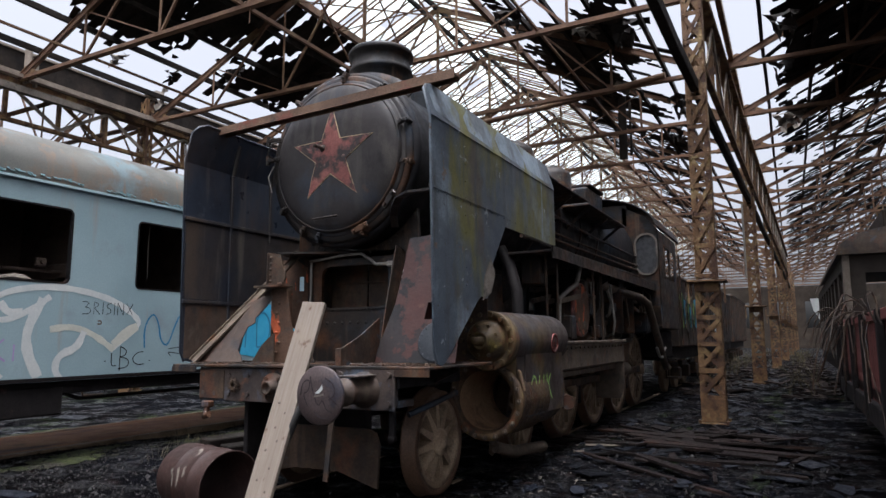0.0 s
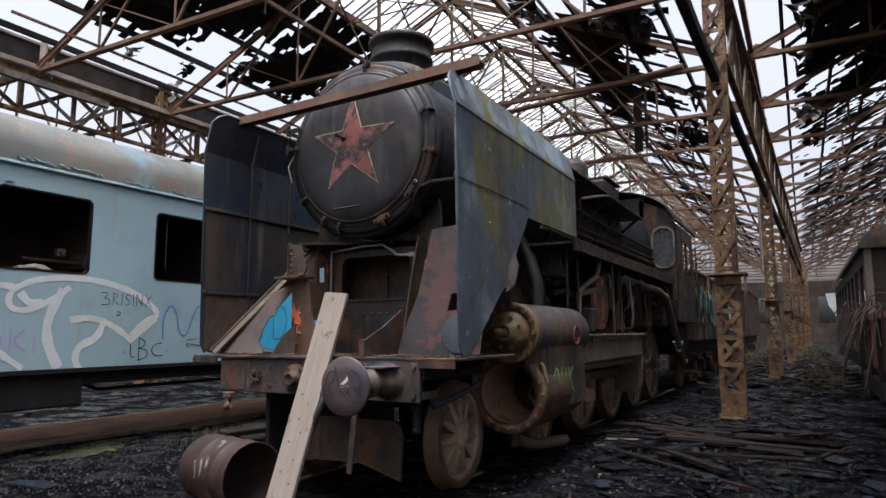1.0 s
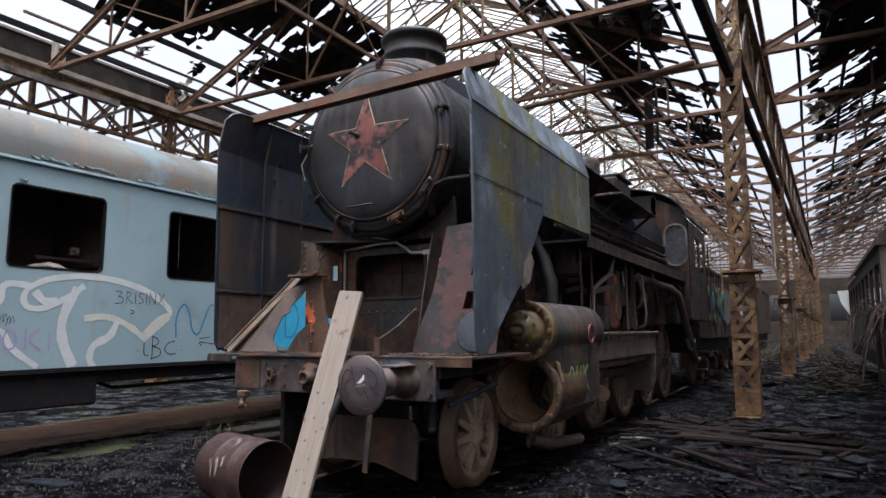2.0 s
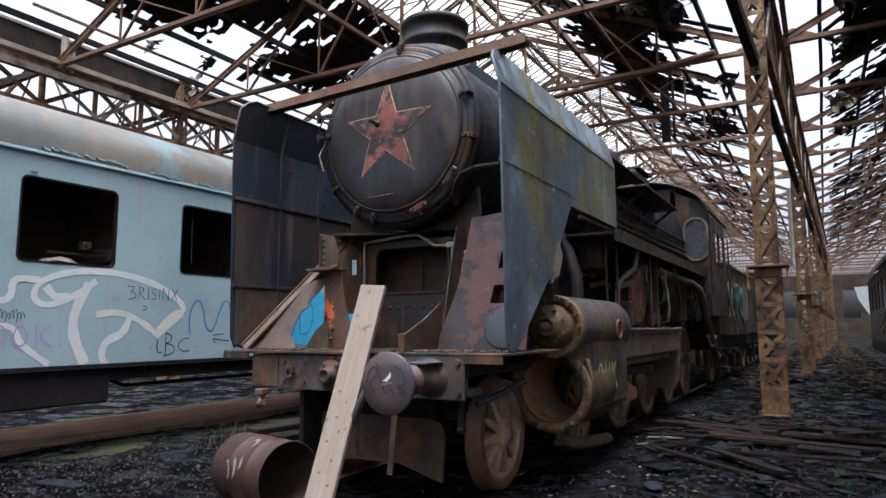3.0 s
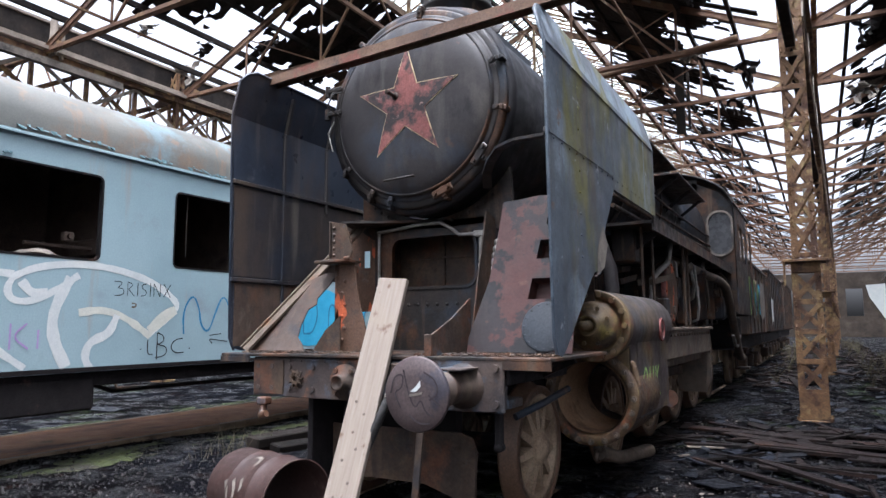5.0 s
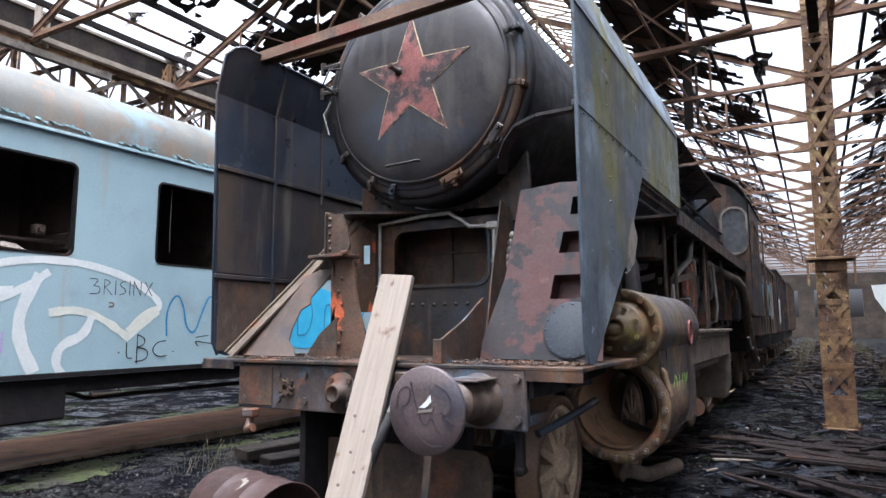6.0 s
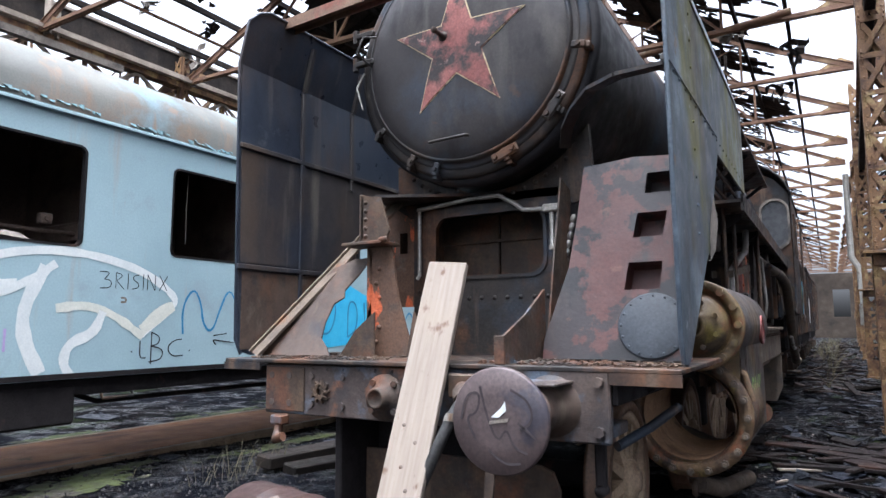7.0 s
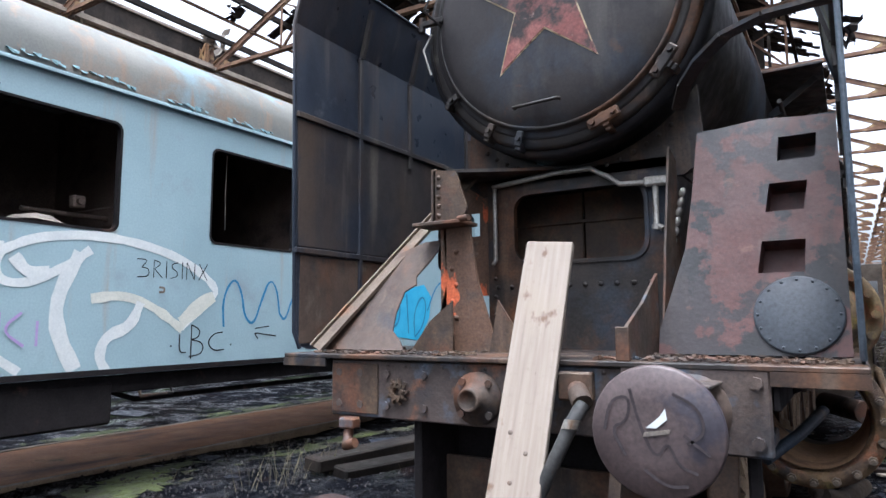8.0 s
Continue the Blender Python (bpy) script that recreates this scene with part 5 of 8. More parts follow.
    gs = Mesh().plate([(-0.02, 1.2), (0.0, 1.34), (0.3, 1.46), (0.6, 1.62), (0.6, 1.2)], (0.57, 0, 0), (0, 1, 0), (0, 0, 1), 0.015)
    gs.box((0.545, -0.03, 1.2), (0.605, -0.01, 1.35), 0.004)
    part("side_gusset", gs, m_brown, loco)
    part("side_gusset", Mesh().plate([(0.5, 1.2), (1.0, 1.2), (1.0, 2.3), (0.84, 2.35), (0.66, 1.75), (0.55, 1.3)], (0.61, 0, 0), (0, 1, 0), (0, 0, 1), 0.012), m_brown, loco)
    # left: torn sheet, raking stay and the standing bracket
    tl = Mesh()
    edge = [(-1.4, 0.02), (-0.74, 0.02), (-0.78, 0.08), (-0.86, 0.15), (-0.88, 0.27), (-0.87, 0.42), (-0.8, 0.47), (-0.82, 0.53), (-0.75, 0.65), (-0.72, 0.72), (-0.7, 0.8), (-0.84, 0.79), (-1.0, 0.72), (-1.2, 0.42), (-1.4, 0.1)]
    tl.plate(edge, (0, 0.16, z0), (1, 0, 0), (0, 0.5, 0.86), -0.012)
    part("torn_sheet", tl, m_rust_film, loco, "torn rusty sheet")
    part("raking_stay", Mesh().beam((-1.33, 0.1, 1.22), (-0.68, 0.95, 2.38), 0.1, 0.02, (0, -1, 1)).beam((-1.37, 0.1, 1.235), (-0.72, 0.95, 2.395), 0.015, 0.035, (0, -1, 1)), m_gear, loco)
    br = Mesh().plate([(-0.74, 1.98), (-0.54, 1.98), (-0.5, 2.06), (-0.58, 2.3), (-0.74, 2.32)], (0, 0.5, 0), (1, 0, 0), (0, 0, 1), -0.02).box((-0.76, 0.5, 1.98), (-0.72, 0.68, 2.33), 0.005)
    br.rivets([(-0.7, 0.5, 2.03 + 0.06 * i) for i in range(5)], (0, -1, 0), 0.018)
    part("lamp_bracket", br, m_brown, loco)
    part("bracket_shelf", Mesh().box((-0.82, 0.38, 1.955), (-0.48, 0.6, 1.978), 0.004).cyl((-0.5, 0.4, 1.98), (-0.42, 0.38, 1.98), 0.02, n=8), m_brown, loco)
    po = Mesh().plate([(-0.72, 1.2), (-0.32, 1.2), (-0.36, 1.35), (-0.44, 1.6), (-0.5, 1.95), (-0.68, 1.95), (-0.66, 1.6), (-0.72, 1.4)], (0, 0.52, 0), (1, 0, 0), (0, 0, 1), -0.02)
    po.rivets([(-0.62 + 0.03 * (i % 2), 0.52, 1.3 + 0.1 * i) for i in range(6)], (0, -1, 0), 0.018).box((-0.7, 0.52, 1.2), (-0.66, 0.8, 1.95))
    part("bracket_post", po, m_orange, loco, "rusty bracket post splashed with orange primer")
    part("foot_gusset", Mesh().plate([(-0.86, 1.2), (-0.56, 1.2), (-0.56, 1.5), (-0.72, 1.38)], (0, 0.42, 0), (1, 0, 0), (0, 0, 1), -0.012), m_brown, loco)
    part("foot_gusset", Mesh().plate([(-0.36, 1.2), (-0.1, 1.2), (-0.3, 1.5)], (0, 0.5, 0), (1, 0, 0), (0, 0, 1), -0.012), m_brown, loco)
    # under the beam: frame plates and guard
    gd = Mesh().plate([(-0.6, 0.16), (-0.2, 0.24), (0.3, 0.24), (0.72, 0.12), (0.74, 0.5), (0.7, 0.6), (0.62, 0.63), (-0.6, 0.63)], (0, 0.36, 0), (1, 0, 0), (0, 0, 1), -0.03)
    part("guard_plate", gd, m_brown, loco)
    part("cross_frame", Mesh().box((-0.62, 0.1, 0.15), (-0.57, 0.5, 0.86), 0.01).box((-0.66, 0.4, 0.4), (0.6, 0.6, 0.5), 0.01).box((-0.6, 0.5, 0.5), (0.5, 0.6, 1.1)), m_under, loco)
    part("spring_hanger", Mesh().box((1.04, 0.04, 0.62), (1.09, 0.1, 0.86), 0.012).lathe([(0.0, -0.03), (0.03, -0.03), (0.03, 0.03), (0.0, 0.03)], (1.065, 0.07, 0.61), (0, 1, 0), 12), m_under, loco)
    part("cylinder_drain", Mesh().tube([(1.08, 0.3, 0.78), (1.2, 0.55, 0.86), (1.29, 0.8, 0.94)], 0.026, 12), m_black, loco)
    part("step_bracket", Mesh().box((1.15, 0.0, 1.02), (1.18, 1.1, 1.17), 0.005).beam((1.17, 0.6, 1.05), (1.42, 0.6, 1.16), 0.04), m_under, loco)


front_end()


def deflector(x, side):
    """A smoke deflector: side plate with the upper part bent inwards."""
    t = 0.014
    th = Mesh()
    if side > 0:
        low = [(0.2, 1.2), (0.28, 1.24), (0.9, 1.76), (1.0, 1.82), (1.12, 1.8), (1.24, 1.9), (1.2, 2.06), (1.62, 2.57), (3.26, 2.57), (3.26, 3.28), (0.03, 3.3), (0.08, 1.3), (0.12, 1.22)]
    else:
        low = [(0.2, 1.21), (0.86, 1.21), (0.93, 1.45), (0.98, 1.75), (1.2, 1.95), (2.0, 2.4), (3.26, 2.57), (3.26, 3.28), (0.03, 3.3), (0.06, 1.32), (0.1, 1.24)]
    th.plate(low, (x - t / 2, 0, 0), (0, 1, 0), (0, 0, 1), t)
    inx = x - side * 0.16
    a, b = Vector((x, 0.03, 3.3)), Vector((x, 3.26, 3.28))
    n = Vector((-side * (0.09 if side > 0 else 0.12), 0, 0.34 if side > 0 else 0.42))
    k = [(0.0, 0.0), (0.0, 0.72), (0.06, 0.9), (0.16, 1.0), (3.0, 1.0), (3.23, 0.9), (3.23, 0.0)]
    v = [Vector((x, 0.03 + p, 3.3 - 0.006 * p)) + n * q for p, q in k]
    o = Vector((side * t, 0, t * 0.4))
    m = len(v)
    th.add(v + [p + o for p in v], [tuple(range(m)), tuple(range(2 * m - 1, m - 1, -1))] + [(i, (i + 1) % m, m + (i + 1) % m, m + i) for i in range(m)])
    root = part("smoke_deflector", th, m_defl if side > 0 else m_defl_in, loco, "grey-green peeling smoke deflector with a torn lower edge" if side > 0 else "sooty smoke deflector plate seen from inside")
    e = Mesh().tube([(x, 0.12, 1.22), (x, 0.07, 1.32), (x, 0.03, 3.3), (x + n.x * 0.72, 0.03, 3.3 + n.z * 0.72), (x + n.x * 0.9, 0.1, 3.3 + n.z * 0.9), (x + n.x, 0.2, 3.3 + n.z), (x + n.x, 2.9, 3.28 + n.z), (x + n.x * 0.9, 3.24, 3.26 + n.z * 0.9), (x, 3.26, 3.28)], 0.013, 6)
    part("edge_bead", e, m_defl if side > 0 else m_defl_in, root)
    xi = x - side * 0.03
    for y in (0.68, 1.3, 2.2):
        part("rib", Mesh().box((min(xi, x), y - 0.018, 1.25 if side < 0 and y < 1 else 2.58), (max(xi, x), y + 0.018, 3.28), 0.004).beam((xi, y, 3.28), (xi - side * 0.09, y, 3.62), 0.03, 0.035, (0, 1, 0)), m_soot_film, root)
    if side < 0:
        part("lower_lining", Mesh().plate([(0.1, 1.25), (0.84, 1.25), (0.9, 1.5), (0.95, 1.8), (0.1, 1.8)], (x + 0.009, 0, 0), (0, 1, 0), (0, 0, 1), 0.004), m_rust_film, root, "rust-brown lower part of the plate")
        part("middle_lining", Mesh().plate([(0.08, 1.86), (0.97, 1.86), (1.25, 2.0), (1.9, 2.36), (2.3, 2.5), (2.3, 2.67), (0.06, 2.67)], (x + 0.009, 0, 0), (0, 1, 0), (0, 0, 1), 0.004), m_soot_film, root, "streaked brown-black middle part of the plate")
    for z in (1.83, 2.7) if side < 0 else (2.7,):
        part("rib", Mesh().box((min(xi, x), 0.05, z - 0.018), (max(xi, x), 0.98 if z < 2 else 3.2, z + 0.018), 0.004), m_soot_film, root)
    tagged(part("rivets", Mesh().rivets([(x + side * t / 2, 0.15 + 0.16 * i, 2.66 - 0.0 * i) for i in range(19)] + [(x + side * t / 2, 0.68, 1.9 + 0.16 * i) for i in range(9)], (side, 0, 0), 0.011), m_defl if side > 0 else m_defl_in, root), kind="stuff")
    if side > 0:
        part("seam_strip", Mesh().box((x + 0.008, 0.06, 2.68), (x + 0.013, 1.6, 2.7)), m_defl, root)
        part("pale_run", ribbon([(2.78, 3.3), (2.79, 2.95), (2.77, 2.6)], 0.045, (x + 0.0085, 0, 0), (0, 1, 0), (1, 0, 0)), m_run_sheen, root, "pale chalky run of old paint")
        # Flat pale patches imitate the sky's highlight along the inward bend.
        for p, q in ((0.1, 0.55), (0.75, 1.3), (1.5, 2.2), (2.3, 3.0)):
            f = [Vector((x + 0.006 + t * 0.75, 0.03 + y, 3.3 - 0.006 * y)) + n * h + Vector((0.012, 0, 0.003)) for y, h, t in ((p, 0.2, 0), (q, 0.1, 0), (q + 0.08, 0.6, 0), (q - 0.05, 0.97, 0), (p + 0.1, 0.95, 0), (p - 0.04, 0.6, 0))]
            part("pale_patch", Mesh().add(f, [tuple(range(6))]), m_run_sheen, root, "pale blue patch painted in for sky sheen on the bend")
        part("torn_flap", Mesh().add([(x + 0.012, 1.02, 1.78), (x + 0.02, 1.2, 1.86), (x + 0.03, 1.28, 2.05), (x + 0.02, 1.2, 2.2), (x + 0.014, 1.05, 2.0), (x - 0.02, 1.2, 1.86), (x - 0.01, 1.02, 1.78)], [(0, 1, 2, 3, 4), (0, 6, 5, 1)]), m_felt, root)
    return root


deflector(1.462, 1)
deflector(-1.49, -1)
# strap from the smokebox to the deflector
loco_strap = Mesh()
sp = [(0.72, 0.66, 2.5), (0.78, 0.53, 2.58), (0.88, 0.4, 2.64), (1.02, 0.25, 2.68), (1.2, 0.13, 2.68), (1.455, 0.06, 2.66)]
for a, b in zip(sp, sp[1:]):
    loco_strap.beam(a, b, 0.07, 0.02, (0, 0, 1))
part("deflector_stay", loco_strap, m_black, loco)


def wheel(r, spokes, boss, crank=False):
    """A spoked wheel round the x axis, its middle at the origin; the outside looks to +x."""
    root = thing("wheel", "", "")
    tyre = Mesh().lathe([(r - 0.07, -0.07), (r + 0.03, -0.07), (r + 0.028, -0.045), (r, -0.035), (r - 0.005, 0.065), (r - 0.02, 0.072), (r - 0.07, 0.072), (r - 0.07, -0.07)], (0, 0, 0), (1, 0, 0), 56)
    rim = Mesh().lathe([(r - 0.125, -0.05), (r - 0.07, -0.05), (r - 0.07, 0.06), (r - 0.125, 0.05), (r - 0.125, -0.05)], (0, 0, 0), (1, 0, 0), 56)
    hub = Mesh().lathe([(boss, -0.09), (boss, 0.08), (boss * 0.9, 0.1), (boss * 0.55, 0.105), (boss * 0.5, 0.13), (0.0, 0.132)], (0, 0, 0), (1, 0, 0), 28)
    ob = {"tyre": (tyre, m_tread), "rim": (rim, m_wheel), "hub": (hub, m_wheel)}
    sp = []
    for i in range(spokes):
        a = 2 * math.pi * (i + 0.5) / spokes
        q = Matrix.Rotation(a, 4, "X")
        m = Mesh()
        w0, w1 = 0.038, 0.025
        z0, z1 = boss * 0.8, r - 0.11
        v = [(x, s * w, z) for z, w, d in ((z0, w0, 0.06), (z1, w1, 0.035)) for x in (-d, d) for s in (-1, 1)]
        m.add([q @ Vector(p) for p in v], [(0, 1, 3, 2), (4, 6, 7, 5), (0, 4, 5, 1), (2, 3, 7, 6), (0, 2, 6, 4), (1, 5, 7, 3)])
        sp.append(m)
    return root, ob, sp, crank


def place_wheels(kind, centres, r, spokes, boss, weight=False):
    root, ob, sp, _ = wheel(r, spokes, boss)
    bpy.data.objects.remove(root)
    datas = {k: m.data(k, mat) for k, (m, mat) in ob.items()}
    spd = [m.data("spoke", m_wheel) for m in sp]
    wd = None
    if weight:
        c = Mesh()
        arc = [(math.sin(t) * (r - 0.1), -math.cos(t) * (r - 0.1)) for t in [radians(-38 + 76 * i / 10) for i in range(11)]]
        c.plate(arc, (-0.05, 0, 0), (0, 1, 0), (0, 0, 1), 0.12)
        wd = c.data("balance_weight", m_wheel)
    for x, y, z, s, turn in centres:
        w = new(kind, datas["rim"])
        w.parent = loco
        w.matrix_local = pose(x, y, z, 0, 0, 0 if s > 0 else 180) @ pose(0, 0, 0, turn)
        for k in ("tyre", "hub"):
            o = new(k, datas[k])
            o.parent = w
        for d in spd:
            o = new("spoke", d)
            o.parent = w
        if wd:
            o = new("balance_weight", wd)
            o.parent = w


place_wheels("bogie_wheel", [(s * 0.83, y, 0.42, s, y * 40) for y in (1.2, 3.35) for s in (1, -1)], 0.5, 11, 0.13)
DRIVERS = (5.3, 7.05, 8.8, 10.55)
place_wheels("driving_wheel", [(s * 0.79, y, 0.72, s, y * 20) for y in DRIVERS for s in (1, -1)], 0.8, 16, 0.17, True)
for y in (1.2, 3.35) + DRIVERS:
    part("axle", Mesh().cyl((-0.75, y, 0.42 if y < 4 else 0.72), (0.75, y, 0.42 if y < 4 else 0.72), 0.085, n=16), m_under, loco)


def cylinder_block(s):
    cx, cz, y0, y1 = s * 1.18, 0.79, 1.66, 3.2
    mid = Mesh()
    # outer casing: a rounded slab joining the cylinder and the valve chest
    casing = []
    for i in range(13):
        a = radians(-100 + 100 * i / 12)
        casing.append((cx + s * 0.36 * math.cos(a), cz + 0.38 * math.sin(a)))
    for i in range(13):
        a = radians(0 + 120 * i / 12)
        casing.append((cx + s * (0.04 + 0.30 * math.cos(a)), 1.4 + 0.29 * math.sin(a)))
    casing += [(cx - s * 0.42, 1.55), (cx - s * 0.42, 0.55)]
    if s < 0:
        casing = [(x, min(z, 1.12)) for x, z in casing]  # the valve chest is gone on this side
    n = len(casing)
    v = [(x, y, z) for y in (y0 + 0.05, y1) for x, z in casing]
    mid.add(v, [(i, (i + 1) % n, n + (i + 1) % n, n + i) for i in range(n)], True)
    blk = part("cylinder_block", mid, m_chest, loco)
    # open bore with bolted flange
    bore = Mesh().lathe([(0.40, y0 + 0.14), (0.41, y0 + 0.08), (0.41, y0), (0.335, y0), (0.325, y0 + 0.02), (0.31, y0 + 0.06), (0.31, y0 + 0.9), (0.40, y0 + 0.9), (0.40, y0 + 0.1)], (cx, 0, cz), n=44)
    part("cylinder_bore", bore, m_crust, blk, "open greasy cylinder bore with a bolted flange")
    for i in range(20):
        a = 2 * math.pi * i / 20
        part("stud", Mesh().nuts([(cx + 0.375 * math.cos(a), y0, cz + 0.375 * math.sin(a))], (0, -1, 0), 0.026, 0.02).cyl((cx + 0.375 * math.cos(a), y0 - 0.02, cz + 0.375 * math.sin(a)), (cx + 0.375 * math.cos(a), y0 - 0.05, cz + 0.375 * math.sin(a)), 0.014, n=8), m_gear, blk)
    # This liner carries the light inside the bore as a paler colour.
    part("bore_liner", Mesh().lathe([(0.303, y0 + 0.03), (0.3, y0 + 0.9)], (cx, 0, cz), n=40), m_bore_lit, blk, "ochre wall of the bore, coloured lighter to look lit")
    vz = 1.40
    vx = cx + s * 0.1
    y0 -= 0.12
    vc = Mesh().lathe([(0.29, y0 + 0.2), (0.305, y0 + 0.02), (0.305, y0 - 0.025), (0.295, y0 - 0.03), (0.24, y0 - 0.03), (0.23, y0 + 0.01), (0.215, y0 + 0.01), (0.205, y0 - 0.07), (0.18, y0 - 0.1), (0.1, y0 - 0.125), (0.09, y0 - 0.21), (0.065, y0 - 0.215), (0.06, y0 - 0.16), (0.04, y0 - 0.16), (0.038, y0 - 0.34), (0.0, y0 - 0.345)], (vx, 0, vz), n=40)
    vc.nuts([(vx + 0.268 * math.cos(a), y0 - 0.03, vz + 0.268 * math.sin(a)) for a in [2 * math.pi * i / 14 for i in range(14)]], (0, -1, 0), 0.025, 0.035)
    vc.nuts([(vx + 0.155 * math.cos(a), y0 - 0.105, vz + 0.155 * math.sin(a)) for a in [2 * math.pi * (i + 0.5) / 8 for i in range(8)]], (0, -1, 0), 0.018, 0.025)
    if s > 0:
        part("valve_cover", vc, m_ochre, blk, "bolted ochre valve chest cover with a rod end")
    if s > 0:
        part("valve_chest", Mesh().lathe([(0.29, y0 + 0.05), (0.3, y0 + 0.2), (0.3, y1 + 0.1), (0.2, y1 + 0.14), (0, y1 + 0.14)], (vx, 0, vz), n=36), m_chest, blk, "purple-grey sheet cover over the valve chest")
    y0 += 0.18
    part("cleading", Mesh().box((cx + s * 0.345 - 0.006, y0 + 0.2, 0.6), (cx + s * 0.345 + 0.016, y1 - 0.05, 1.42 if s > 0 else 1.1), 0.005), m_chest, blk)
    top = 1.69 if s > 0 else 1.14
    web = [(cx - s * 0.36, 0.5), (cx + s * 0.2, 0.46), (cx + s * 0.33, 0.62), (cx + s * 0.345, 1.4), (cx + s * 0.28, 1.6), (cx + s * 0.1, 1.69), (cx - s * 0.2, 1.66), (cx - s * 0.36, 1.5)]
    web = [(x, min(z, top)) for x, z in web] if s > 0 else [(cx - s * 0.36, 0.42), (cx + s * 0.36, 0.42), (cx + s * 0.36, 1.14), (cx - s * 0.36, 1.14)]
    part("front_web", Mesh().holed(web, [circle(cx, cz, 0.325, 32)], (0, y0 - 0.03, 0), (1, 0, 0), (0, 0, 1), -0.05), m_ochre, blk)
    rb = Mesh()
    for sx in (-1, 1):
        rb.tube([(cx + sx * 0.4, y0 + 0.03, cz + 0.1), (cx + sx * 0.36, y0 + 0.02, cz + 0.28), (cx + sx * 0.2, y0 + 0.02, cz + 0.4), (cx + sx * 0.05, y0 + 0.02, cz + 0.43)], 0.025, 8)
    part("oil_pipe", rb, m_crust, blk)
    part("guide_frame", Mesh().box((min(cx - s * 0.1, cx + s * 0.28), y1 + 0.12, 1.0), (max(cx - s * 0.1, cx + s * 0.28), y1 + 3.65, 1.36), 0.03).box((min(cx - s * 0.16, cx + s * 0.32), y1 + 0.1, 1.34), (max(cx - s * 0.16, cx + s * 0.32), y1 + 3.7, 1.38), 0.008).nuts([(cx + s * 0.28, y1 + 0.2 + 0.2 * i, 1.29) for i in range(17)], (s, 0, 0), 0.02, 0.02), m_gear, blk)
    if s > 0:
        for pts in ([(2.1, 1.0), (2.04, 0.94), (2.06, 0.86), (2.14, 0.83), (2.2, 0.9), (2.18, 1.0), (2.1, 1.02)], [(2.3, 1.02), (2.28, 0.88), (2.34, 0.8), (2.42, 0.86), (2.44, 1.02)], [(2.54, 1.02), (2.56, 0.78)], [(2.68, 1.02), (2.56, 0.92), (2.7, 0.74)]):
            part("paint_letter", ribbon(pts, 0.028, (cx + 0.372, 0, 0), (0, 1, 0), (1, 0, 0)), m_lime, blk, "lime green sprayed letter")
    if s > 0:
        part("hand_wheel", Mesh().lathe([(0.1, 0.02), (0.115, 0.03), (0.115, 0.045), (0.1, 0.05), (0.085, 0.035), (0.1, 0.02)], (cx + s * 0.36, y0 + 1.05, 1.36), (s, 0, 0), 20).beam((cx + s * 0.39, y0 + 0.96, 1.36), (cx + s * 0.39, y0 + 1.14, 1.36), 0.02).beam((cx + s * 0.39, y0 + 1.05, 1.27), (cx + s * 0.39, y0 + 1.05, 1.45), 0.02), m_maroon, blk)
    part("drain_cock", Mesh().cyl((cx, y0 + 0.15, 0.42), (cx, y0 + 0.15, 0.3), 0.05, n=10).lathe([(0.045, -0.02), (0.06, 0), (0.045, 0.02)], (cx, y0 + 0.1, 0.27), (1, 0, 0), 12), m_brown, blk)
    part("drain_pipe", Mesh().tube([(cx + 0.02, y0 + 0.12, 0.3), (cx + 0.12, y0 + 0.4, 0.22), (cx + 0.24, y0 + 1.0, 0.2)], 0.06, 12), m_gear, blk)
    part("frame_stretcher", Mesh().box((min(cx - s * 0.42, s * 0.55), y0 + 0.1, 0.5), (max(cx - s * 0.42, s * 0.55), y1, 1.7)), m_under, blk)
    # slide bar, crosshead and broken rod
    part("slide_bar", Mesh().box((cx - 0.08, y1, 0.9), (cx + 0.14, y1 + 3.7, 0.98), 0.01), m_gear, blk)
    part("guide_yoke", Mesh().plate([(cx - 0.2, 0.4), (cx + 0.2, 0.4), (cx + 0.28, 0.6), (cx + 0.28, 1.34), (cx - 0.25, 1.34)], (0, y1 + 3.55, 0), (1, 0, 0), (0, 0, 1), -0.05).nuts([(cx + 0.2, y1 + 3.5, 0.55 + 0.15 * i) for i in range(5)], (0, -1, 0), 0.02, 0.02), m_gear, blk)
    part("piston_rod", Mesh().cyl((cx, y1 + 0.9, 0.62), (cx + s * 0.3, y1 + 0.3, 0.62), 0.09, n=16), m_brown, blk)


cylinder_block(1)
cylinder_block(-1)


